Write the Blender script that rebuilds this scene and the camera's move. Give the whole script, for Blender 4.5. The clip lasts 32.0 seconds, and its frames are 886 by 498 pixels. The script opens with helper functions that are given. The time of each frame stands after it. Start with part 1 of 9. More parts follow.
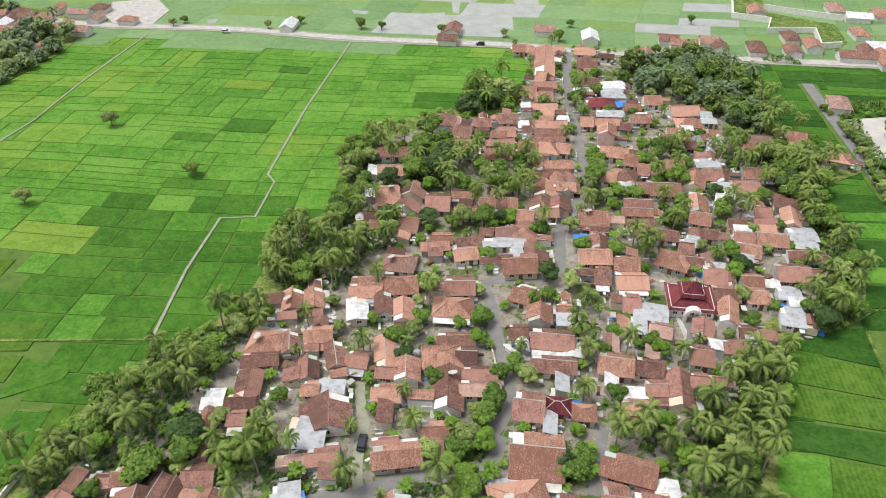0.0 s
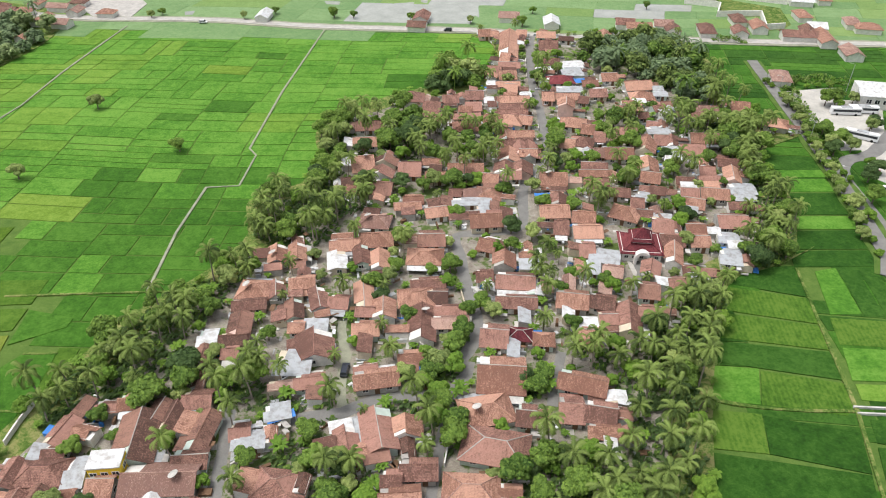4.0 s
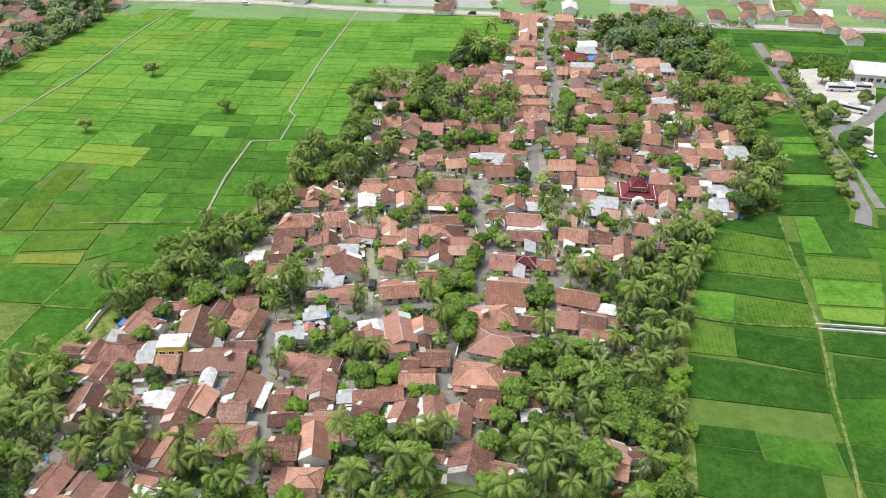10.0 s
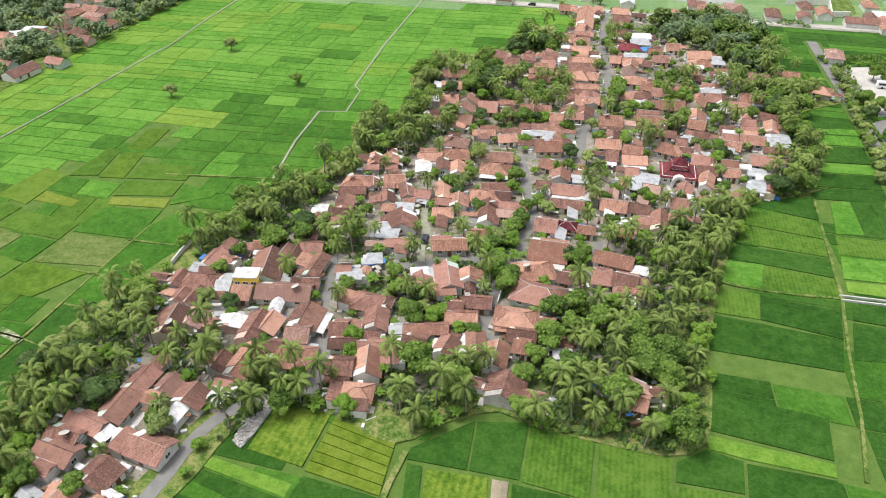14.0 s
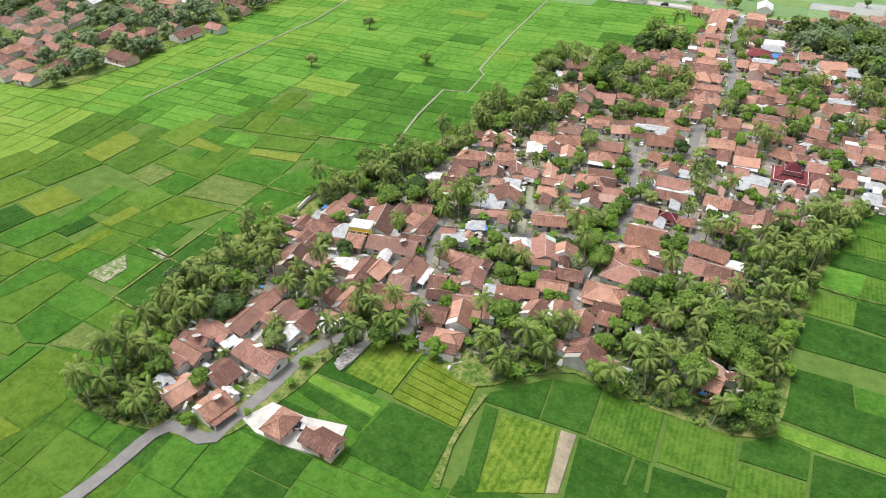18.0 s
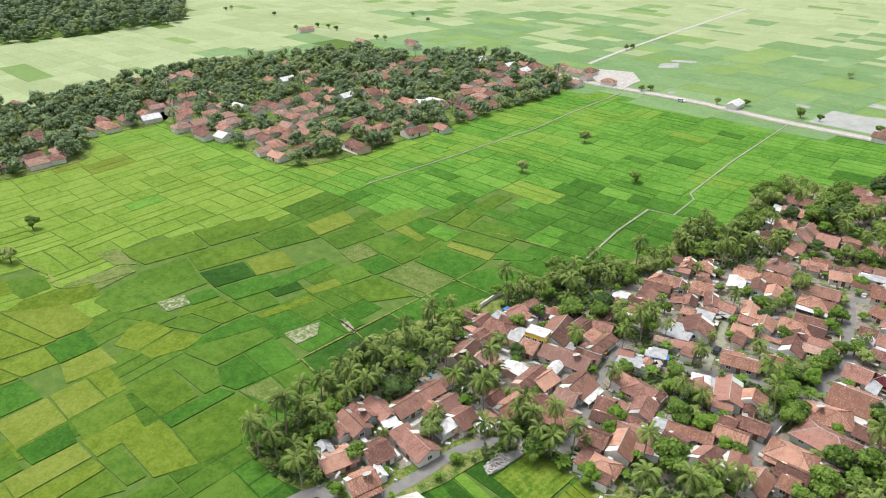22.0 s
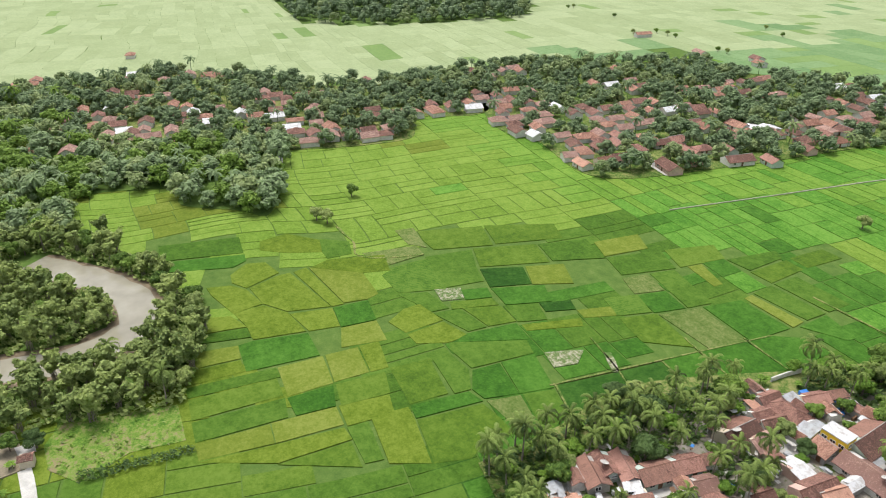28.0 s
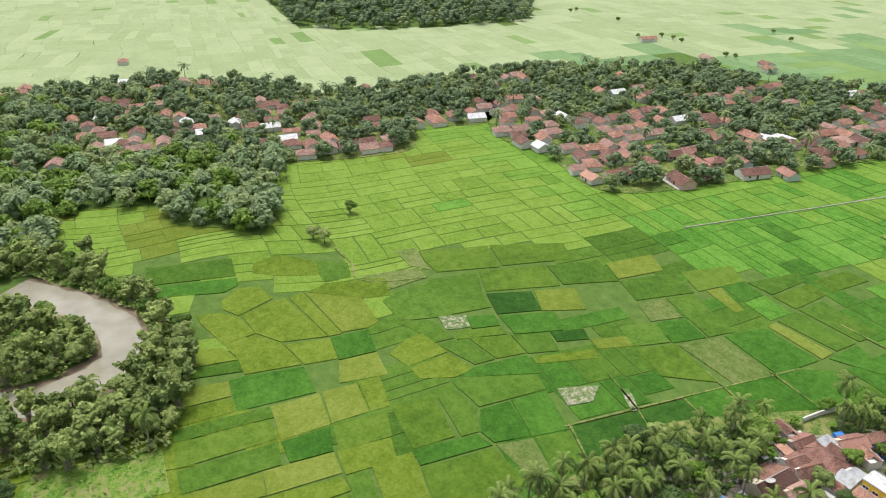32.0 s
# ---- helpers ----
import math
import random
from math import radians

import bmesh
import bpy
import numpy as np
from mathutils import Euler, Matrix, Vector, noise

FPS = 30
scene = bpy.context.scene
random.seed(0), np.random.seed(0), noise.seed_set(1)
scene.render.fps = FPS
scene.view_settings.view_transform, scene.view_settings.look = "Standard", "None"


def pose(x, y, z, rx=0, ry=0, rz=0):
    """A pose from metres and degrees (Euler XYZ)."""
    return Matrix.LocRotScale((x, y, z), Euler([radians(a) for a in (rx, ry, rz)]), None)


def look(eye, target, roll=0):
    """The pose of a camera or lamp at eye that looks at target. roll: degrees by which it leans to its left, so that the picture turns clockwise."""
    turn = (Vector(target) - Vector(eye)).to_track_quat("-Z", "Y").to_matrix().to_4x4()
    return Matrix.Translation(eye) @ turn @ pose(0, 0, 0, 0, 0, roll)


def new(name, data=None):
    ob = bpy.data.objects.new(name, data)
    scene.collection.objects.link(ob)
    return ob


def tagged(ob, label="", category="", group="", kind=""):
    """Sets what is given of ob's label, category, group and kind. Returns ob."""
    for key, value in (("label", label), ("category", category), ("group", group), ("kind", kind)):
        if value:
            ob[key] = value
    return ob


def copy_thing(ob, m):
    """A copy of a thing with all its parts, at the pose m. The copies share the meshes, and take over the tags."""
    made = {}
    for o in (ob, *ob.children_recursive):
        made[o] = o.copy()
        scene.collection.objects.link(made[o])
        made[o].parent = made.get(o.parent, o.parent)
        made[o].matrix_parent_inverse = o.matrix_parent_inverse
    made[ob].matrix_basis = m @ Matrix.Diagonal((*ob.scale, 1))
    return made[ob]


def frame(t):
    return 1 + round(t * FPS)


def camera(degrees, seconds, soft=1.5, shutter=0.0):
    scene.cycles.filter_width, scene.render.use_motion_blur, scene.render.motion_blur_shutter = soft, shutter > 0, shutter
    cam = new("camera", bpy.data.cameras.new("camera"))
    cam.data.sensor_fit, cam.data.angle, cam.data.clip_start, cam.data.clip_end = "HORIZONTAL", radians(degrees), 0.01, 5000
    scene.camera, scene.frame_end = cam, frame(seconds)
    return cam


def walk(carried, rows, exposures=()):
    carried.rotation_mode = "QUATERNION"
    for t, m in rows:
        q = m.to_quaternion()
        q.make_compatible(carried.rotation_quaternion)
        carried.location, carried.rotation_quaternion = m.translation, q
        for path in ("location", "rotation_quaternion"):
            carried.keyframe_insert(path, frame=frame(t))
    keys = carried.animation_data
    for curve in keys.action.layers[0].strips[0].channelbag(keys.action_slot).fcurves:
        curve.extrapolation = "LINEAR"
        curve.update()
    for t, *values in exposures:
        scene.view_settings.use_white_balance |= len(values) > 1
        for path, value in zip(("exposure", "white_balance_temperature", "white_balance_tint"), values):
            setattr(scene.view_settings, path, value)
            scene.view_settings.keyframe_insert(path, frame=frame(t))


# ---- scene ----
EXPOSURES = [(0.0, 0.4), (9.0, 0.48), (13.0, 0.58), (17.0, 0.58), (26.0, 0.48), (32.0, 0.46)]
cam = camera(64.09, 32.0, soft=1.0)


def aim(x, y, z, yaw, pitch, roll):
    return pose(x, y, z, 0, 0, yaw) @ pose(0, 0, 0, 90 + pitch) @ pose(0, 0, 0, 0, 0, roll)


ROWS = [
    (0.0, 0.00, 0.00, 119.66, 0.000, -36.086, -0.097),
    (0.5, 0.36, -2.84, 119.45, 0.087, -36.030, -0.110),
    (1.0, 0.72, -5.65, 119.49, 0.150, -36.035, -0.175),
    (1.5, 0.98, -8.34, 119.34, -0.033, -36.008, -0.146),
    (2.0, 1.18, -10.97, 119.17, -1.088, -35.982, -0.152),
    (2.5, 1.29, -13.44, 118.89, -2.529, -35.937, -0.194),
    (3.0, 1.25, -16.06, 118.76, -2.627, -35.883, -0.207),
    (3.5, 1.17, -18.92, 118.75, -2.494, -35.849, -0.177),
    (5.5, 1.38, -29.36, 118.56, -1.370, -35.759, -0.208),
    (6.0, 1.48, -32.14, 118.57, -0.970, -35.730, -0.230),
    (6.5, 1.43, -34.61, 118.32, -0.661, -35.703, -0.224),
    (7.0, 1.40, -37.28, 118.16, -0.394, -35.639, -0.190),
    (7.5, 1.49, -39.87, 118.16, -0.242, -35.634, -0.169),
    (8.0, 1.56, -42.36, 118.22, -0.203, -35.620, -0.171),
    (8.5, 1.72, -44.92, 118.19, -0.190, -35.597, -0.160),
    (9.0, 2.04, -47.64, 118.34, -0.042, -35.614, -0.208),
    (9.5, 2.21, -50.19, 118.22, 0.014, -35.574, -0.238),
    (10.0, 2.12, -52.72, 118.23, 0.047, -35.575, -0.197),
    (10.5, 1.89, -55.19, 118.43, 0.239, -35.624, -0.109),
    (11.0, 1.85, -57.72, 118.51, 0.787, -35.629, -0.083),
    (11.5, 2.24, -60.21, 118.53, 1.589, -35.645, -0.110),
    (12.0, 2.57, -63.03, 118.69, 2.369, -35.616, -0.162),
    (12.5, 2.72, -65.69, 118.61, 2.958, -35.573, -0.122),
    (13.0, 2.85, -68.42, 118.46, 3.612, -35.512, -0.065),
    (13.5, 2.82, -70.96, 118.40, 4.237, -35.498, 0.052),
    (15.5, 3.25, -81.73, 118.93, 8.438, -35.750, 0.474),
    (16.0, 3.94, -84.10, 119.33, 10.564, -35.819, 0.543),
    (16.5, 4.84, -85.92, 119.53, 12.564, -35.869, 0.535),
    (17.0, 5.76, -87.16, 119.42, 14.342, -35.871, 0.531),
    (17.5, 6.59, -88.07, 119.38, 15.063, -35.842, 0.565),
    (18.0, 7.31, -88.77, 119.59, 15.519, -35.815, 0.574),
    (18.5, 7.92, -88.92, 119.88, 15.856, -34.433, 0.557),
    (19.0, 8.42, -88.87, 119.88, 15.865, -29.628, 0.531),
    (19.5, 9.20, -89.65, 120.15, 17.070, -27.510, 0.481),
    (20.0, 9.86, -89.64, 120.47, 20.261, -27.532, 0.476),
    (20.5, 10.60, -89.31, 120.83, 23.903, -27.616, 0.482),
    (21.0, 11.30, -88.88, 121.16, 27.398, -27.648, 0.407),
    (21.5, 11.95, -88.19, 121.44, 30.899, -27.672, 0.095),
    (22.0, 12.35, -87.26, 121.50, 34.335, -27.655, -0.085),
    (22.5, 12.42, -86.30, 121.39, 37.786, -27.633, -0.128),
    (23.0, 12.15, -85.36, 121.28, 41.066, -27.665, -0.058),
    (23.5, 11.88, -84.57, 121.47, 44.437, -27.657, -0.018),
    (24.0, 11.46, -83.95, 121.74, 47.815, -27.691, 0.089),
    (24.5, 10.94, -83.02, 121.69, 51.357, -27.674, 0.154),
    (25.0, 10.61, -81.85, 121.77, 54.911, -27.701, 0.050),
    (25.5, 10.35, -80.77, 121.82, 58.311, -27.679, -0.065),
    (26.0, 9.61, -79.25, 121.63, 60.598, -27.672, -0.158),
    (26.5, 8.38, -78.26, 121.70, 60.740, -27.682, -0.135),
    (28.5, 3.34, -74.99, 122.20, 60.639, -27.697, -0.218),
    (29.0, 1.64, -74.11, 122.16, 60.635, -27.683, -0.227),
    (29.5, -0.16, -73.32, 122.24, 60.621, -27.679, -0.211),
    (30.0, -2.04, -72.55, 122.17, 60.606, -27.663, -0.224),
    (30.5, -3.98, -71.74, 122.18, 60.600, -27.660, -0.266),
    (31.0, -5.78, -70.98, 122.28, 60.600, -27.648, -0.297),
    (31.5, -7.63, -70.21, 122.39, 60.602, -27.631, -0.314),
    (32.0, -9.83, -69.49, 122.29, 60.576, -27.620, -0.259),
]
walk(cam, [(t, aim(*r)) for t, *r in ROWS], EXPOSURES)
# ---------------------------------------------------------------- light
SUN_ELEV, SUN_AZ = 70.0, 268.0
world = bpy.data.worlds.new("overcast_sky")
scene.world = world
world.use_nodes = True
wn, wl = world.node_tree.nodes, world.node_tree.links
sky = wn.new("ShaderNodeTexSky")
sky.sky_type, sky.sun_disc = "NISHITA", False
sky.sun_elevation, sky.sun_rotation = radians(SUN_ELEV), radians(SUN_AZ)
sky.air_density, sky.dust_density = 1.0, 4.0
hsv = wn.new("ShaderNodeHueSaturation")
hsv.inputs["Saturation"].default_value = 0.35
wl.new(sky.outputs[0], hsv.inputs["Color"])
wl.new(hsv.outputs[0], wn["Background"].inputs["Color"])
wn["Background"].inputs["Strength"].default_value = 0.15
sun_data = bpy.data.lights.new("sun", "SUN")
sun_data.energy, sun_data.angle, sun_data.color = 1.5, radians(22), (1.0, 0.975, 0.935)
sun = new("sun", sun_data)
az, el = radians(SUN_AZ), radians(SUN_ELEV)
sun_dir = Vector((math.sin(az) * math.cos(el), math.cos(az) * math.cos(el), math.sin(el)))
sun.matrix_world = look(sun_dir * 500, (0, 0, 0))


# ---------------------------------------------------------------- materials
def ramp(nt, stops, fac):
    r = nt.nodes.new("ShaderNodeValToRGB")
    els = r.color_ramp.elements
    while len(els) < len(stops):
        els.new(0.5)
    for e, (p, c) in zip(els, stops):
        e.position, e.color = p, (*c, 1)
    nt.links.new(fac, r.inputs[0])
    return r.outputs[0]


def noise_tex(nt, vec, scale, detail=3.0, rough=0.6):
    n = nt.nodes.new("ShaderNodeTexNoise")
    n.inputs["Scale"].default_value, n.inputs["Detail"].default_value, n.inputs["Roughness"].default_value = scale, detail, rough
    nt.links.new(vec, n.inputs["Vector"])
    return n.outputs["Fac"]


def mix(nt, fac, a, b, mode="MIX"):
    m = nt.nodes.new("ShaderNodeMix")
    m.data_type, m.blend_type = "RGBA", mode
    for sock, v in ((m.inputs["Factor"], fac), (m.inputs["A"], a), (m.inputs["B"], b)):
        if isinstance(v, (int, float)):
            sock.default_value = v
        elif isinstance(v, tuple):
            sock.default_value = (*v, 1)
        else:
            nt.links.new(v, sock)
    return m.outputs["Result"]


def maths(nt, op, a, b=0.0, clamp=False):
    m = nt.nodes.new("ShaderNodeMath")
    m.operation, m.use_clamp = op, clamp
    for sock, v in zip(m.inputs, (a, b)):
        if isinstance(v, (int, float)):
            sock.default_value = v
        else:
            nt.links.new(v, sock)
    return m.outputs[0]


def base(name, rough=0.9, metal=0.0, spec=0.3):
    mat = bpy.data.materials.new(name)
    mat.use_nodes = True
    nt = mat.node_tree
    b = nt.nodes["Principled BSDF"]
    b.inputs["Roughness"].default_value, b.inputs["Metallic"].default_value = rough, metal
    b.inputs["Specular IOR Level"].default_value = spec
    tc, geo = nt.nodes.new("ShaderNodeTexCoord"), nt.nodes.new("ShaderNodeNewGeometry")
    return mat, nt, b, tc.outputs["Object"], geo


def bump(nt, b, height, strength=0.4, dist=0.1):
    n = nt.nodes.new("ShaderNodeBump")
    n.inputs["Strength"].default_value, n.inputs["Distance"].default_value = strength, dist
    nt.links.new(height, n.inputs["Height"])
    nt.links.new(n.outputs[0], b.inputs["Normal"])


def random_of(nt):
    return nt.nodes.new("ShaderNodeObjectInfo").outputs["Random"]


def plain(name, c, rough=0.8, var=0.25, scale=0.8, metal=0.0, spec=0.3):
    mat, nt, b, vec, geo = base(name, rough, metal, spec)
    big = noise_tex(nt, geo.outputs["Position"], scale, 4)
    fine = noise_tex(nt, geo.outputs["Position"], scale * 9, 3)
    f = maths(nt, "ADD", maths(nt, "MULTIPLY", big, 0.65), maths(nt, "MULTIPLY", fine, 0.35))
    lo, hi = tuple(x * (1 - var) for x in c), tuple(min(x * (1 + var), 0.95) for x in c)
    nt.links.new(ramp(nt, [(0.3, lo), (0.7, hi)], f), b.inputs["Base Color"])
    bump(nt, b, fine, 0.25, 0.03)
    return mat


def tile_roof(name, dark, light, moss=0.0):
    """Clay tiles in courses, each a little different, with weather stains."""
    mat, nt, b, vec, geo = base(name, 0.85, spec=0.2)
    bt = nt.nodes.new("ShaderNodeTexBrick")
    bt.offset, bt.squash = 0.5, 1.0
    for k, v in (("Scale", 1.0), ("Brick Width", 0.21), ("Row Height", 0.24), ("Mortar Size", 0.025), ("Bias", 0.0)):
        bt.inputs[k].default_value = v
    bt.inputs["Color1"].default_value, bt.inputs["Color2"].default_value = (0.25, 0.25, 0.25, 1), (0.78, 0.78, 0.78, 1)
    bt.inputs["Mortar"].default_value = (0.12, 0.12, 0.12, 1)
    nt.links.new(vec, bt.inputs["Vector"])
    stain = noise_tex(nt, geo.outputs["Position"], 0.45, 5, 0.65)
    fine = noise_tex(nt, geo.outputs["Position"], 3.2, 6, 0.95)
    r = random_of(nt)
    mp = nt.nodes.new("ShaderNodeMapping")
    mp.inputs["Scale"].default_value = (2.2, 0.3, 0.3)
    nt.links.new(vec, mp.inputs["Vector"])
    streak = maths(nt, "SUBTRACT", noise_tex(nt, mp.outputs[0], 1.0, 4, 0.8), 0.5)
    f = maths(nt, "ADD", maths(nt, "MULTIPLY", stain, 0.5), maths(nt, "MULTIPLY", fine, 0.5))
    f = maths(nt, "ADD", f, maths(nt, "MULTIPLY", streak, 0.5))
    f = maths(nt, "ADD", f, maths(nt, "MULTIPLY", maths(nt, "SUBTRACT", fine, 0.5), 0.5))
    f = maths(nt, "ADD", f, maths(nt, "MULTIPLY", bt.outputs["Color"], 0.34))
    f = maths(nt, "SUBTRACT", f, 0.02)
    f = maths(nt, "ADD", f, maths(nt, "MULTIPLY", maths(nt, "SUBTRACT", r, 0.5), 0.34))
    mid = tuple((x + y) / 2 for x, y in zip(dark, light))
    col = ramp(nt, [(0.52, dark), (0.62, mid), (0.73, light)], f)
    if moss:
        grime = ramp(nt, [(0.5, (0, 0, 0)), (0.68, (1, 1, 1))], noise_tex(nt, geo.outputs["Position"], 0.9, 6, 0.7))
        col = mix(nt, maths(nt, "MULTIPLY", grime, moss), col, (0.07, 0.055, 0.045))
    nt.links.new(col, b.inputs["Base Color"])
    bump(nt, b, bt.outputs["Color"], 0.8, 0.07)
    return mat


def metal_sheet(name, c, rough=0.5):
    mat, nt, b, vec, geo = base(name, rough, 0.0, 0.4)
    w = nt.nodes.new("ShaderNodeTexWave")
    w.inputs["Scale"].default_value = 3.0
    nt.links.new(vec, w.inputs["Vector"])
    rust = noise_tex(nt, geo.outputs["Position"], 0.7, 5, 0.65)
    lo = (c[0] * 0.6, c[1] * 0.55, c[2] * 0.5)
    nt.links.new(ramp(nt, [(0.3, lo), (0.55, c)], rust), b.inputs["Base Color"])
    bump(nt, b, w.outputs["Fac"], 0.4, 0.04)
    return mat


def crop(name, stops, rows=0.0, turn=80.0, grain=1.0, island=False):
    """Standing rice: plant grain, thin rows, slow drifts of growth, and a tone of its own for every plot."""
    mat, nt, b, vec, geo = base(name, 0.95, spec=0.1)
    pos = geo.outputs["Position"]
    drift = noise_tex(nt, pos, 0.06, 4, 0.6)
    fine = noise_tex(nt, pos, 1.1, 6, 0.95)
    r = geo.outputs["Random Per Island"] if island else random_of(nt)
    f = maths(nt, "ADD", maths(nt, "MULTIPLY", drift, 0.5), maths(nt, "ADD", maths(nt, "MULTIPLY", maths(nt, "SUBTRACT", fine, 0.5), 1.25 * grain), 0.31))
    if not island:
        r = maths(nt, "ADD", maths(nt, "MULTIPLY", r, 0.6), maths(nt, "MULTIPLY", geo.outputs["Random Per Island"], 0.4))
    f = maths(nt, "ADD", f, maths(nt, "MULTIPLY", r, 0.27))
    patch = noise_tex(nt, pos, 0.32, 3, 0.7)
    f = maths(nt, "ADD", f, maths(nt, "MULTIPLY", maths(nt, "SUBTRACT", patch, 0.5), 0.6 * grain))
    if rows:
        mp = nt.nodes.new("ShaderNodeMapping")
        mp.inputs["Rotation"].default_value = (0, 0, radians(turn))
        nt.links.new(pos, mp.inputs["Vector"])
        w = nt.nodes.new("ShaderNodeTexWave")
        w.inputs["Scale"].default_value, w.inputs["Distortion"].default_value = rows, 0.6
        nt.links.new(mp.outputs[0], w.inputs["Vector"])
        f = maths(nt, "ADD", f, maths(nt, "MULTIPLY", w.outputs["Fac"], 0.12))
    n = len(stops)
    nt.links.new(ramp(nt, [(0.44 + 0.46 * i / (n - 1), c) for i, c in enumerate(stops)], f), b.inputs["Base Color"])
    bump(nt, b, fine, 0.6, 0.25)
    return mat


def foliage(name, dark, light, spread=0.38):
    mat, nt, b, vec, geo = base(name, 0.75, spec=0.25)
    fine = noise_tex(nt, geo.outputs["Position"], 0.9, 3)
    f = maths(nt, "ADD", maths(nt, "MULTIPLY", geo.outputs["Random Per Island"], spread), maths(nt, "MULTIPLY", fine, 0.45))
    f = maths(nt, "ADD", f, maths(nt, "MULTIPLY", random_of(nt), 0.35))
    nt.links.new(ramp(nt, [(0.2, dark), (0.95, light)], f), b.inputs["Base Color"])
    tr = nt.nodes.new("ShaderNodeBsdfTranslucent")
    nt.links.new(ramp(nt, [(0.2, dark), (0.95, light)], f), tr.inputs["Color"])
    ms = nt.nodes.new("ShaderNodeMixShader")
    ms.inputs[0].default_value = 0.25
    out = nt.nodes["Material Output"]
    nt.links.new(b.outputs[0], ms.inputs[1])
    nt.links.new(tr.outputs[0], ms.inputs[2])
    nt.links.new(ms.outputs[0], out.inputs["Surface"])
    return mat


def soil_yard(name):
    mat, nt, b, vec, geo = base(name, 0.95, spec=0.15)
    pos = geo.outputs["Position"]
    a, c, d = noise_tex(nt, pos, 0.09, 4), noise_tex(nt, pos, 0.5, 5, 0.7), noise_tex(nt, pos, 4.0, 3, 0.7)
    soil = ramp(nt, [(0.3, (0.13, 0.105, 0.08)), (0.5, (0.28, 0.25, 0.21)), (0.68, (0.44, 0.42, 0.38))], maths(nt, "ADD", maths(nt, "MULTIPLY", c, 0.7), maths(nt, "MULTIPLY", d, 0.3)))
    grass = ramp(nt, [(0.3, (0.045, 0.075, 0.02)), (0.7, (0.12, 0.17, 0.045))], d)
    f = ramp(nt, [(0.5, (0, 0, 0)), (0.55, (1, 1, 1))], maths(nt, "ADD", maths(nt, "MULTIPLY", a, 0.5), maths(nt, "MULTIPLY", c, 0.5)))
    nt.links.new(mix(nt, f, soil, grass), b.inputs["Base Color"])
    bump(nt, b, d, 0.4, 0.08)
    return mat


def field_ground(name):
    mat, nt, b, vec, geo = base(name, 0.95, spec=0.1)
    pos = geo.outputs["Position"]
    c, d = noise_tex(nt, pos, 0.25, 5, 0.7), noise_tex(nt, pos, 2.5, 3, 0.7)
    f = maths(nt, "ADD", maths(nt, "MULTIPLY", c, 0.6), maths(nt, "MULTIPLY", d, 0.4))
    nt.links.new(ramp(nt, [(0.32, (0.055, 0.11, 0.022)), (0.55, (0.1, 0.165, 0.035)), (0.78, (0.2, 0.23, 0.085))], f), b.inputs["Base Color"])
    bump(nt, b, d, 0.5, 0.1)
    return mat


def river_water(name):
    mat, nt, b, vec, geo = base(name, 0.12, spec=0.5)
    c = noise_tex(nt, geo.outputs["Position"], 0.08, 3)
    nt.links.new(ramp(nt, [(0.35, (0.26, 0.24, 0.18)), (0.65, (0.34, 0.32, 0.25))], c), b.inputs["Base Color"])
    bump(nt, b, noise_tex(nt, geo.outputs["Position"], 1.2, 3), 0.12, 0.05)
    return mat


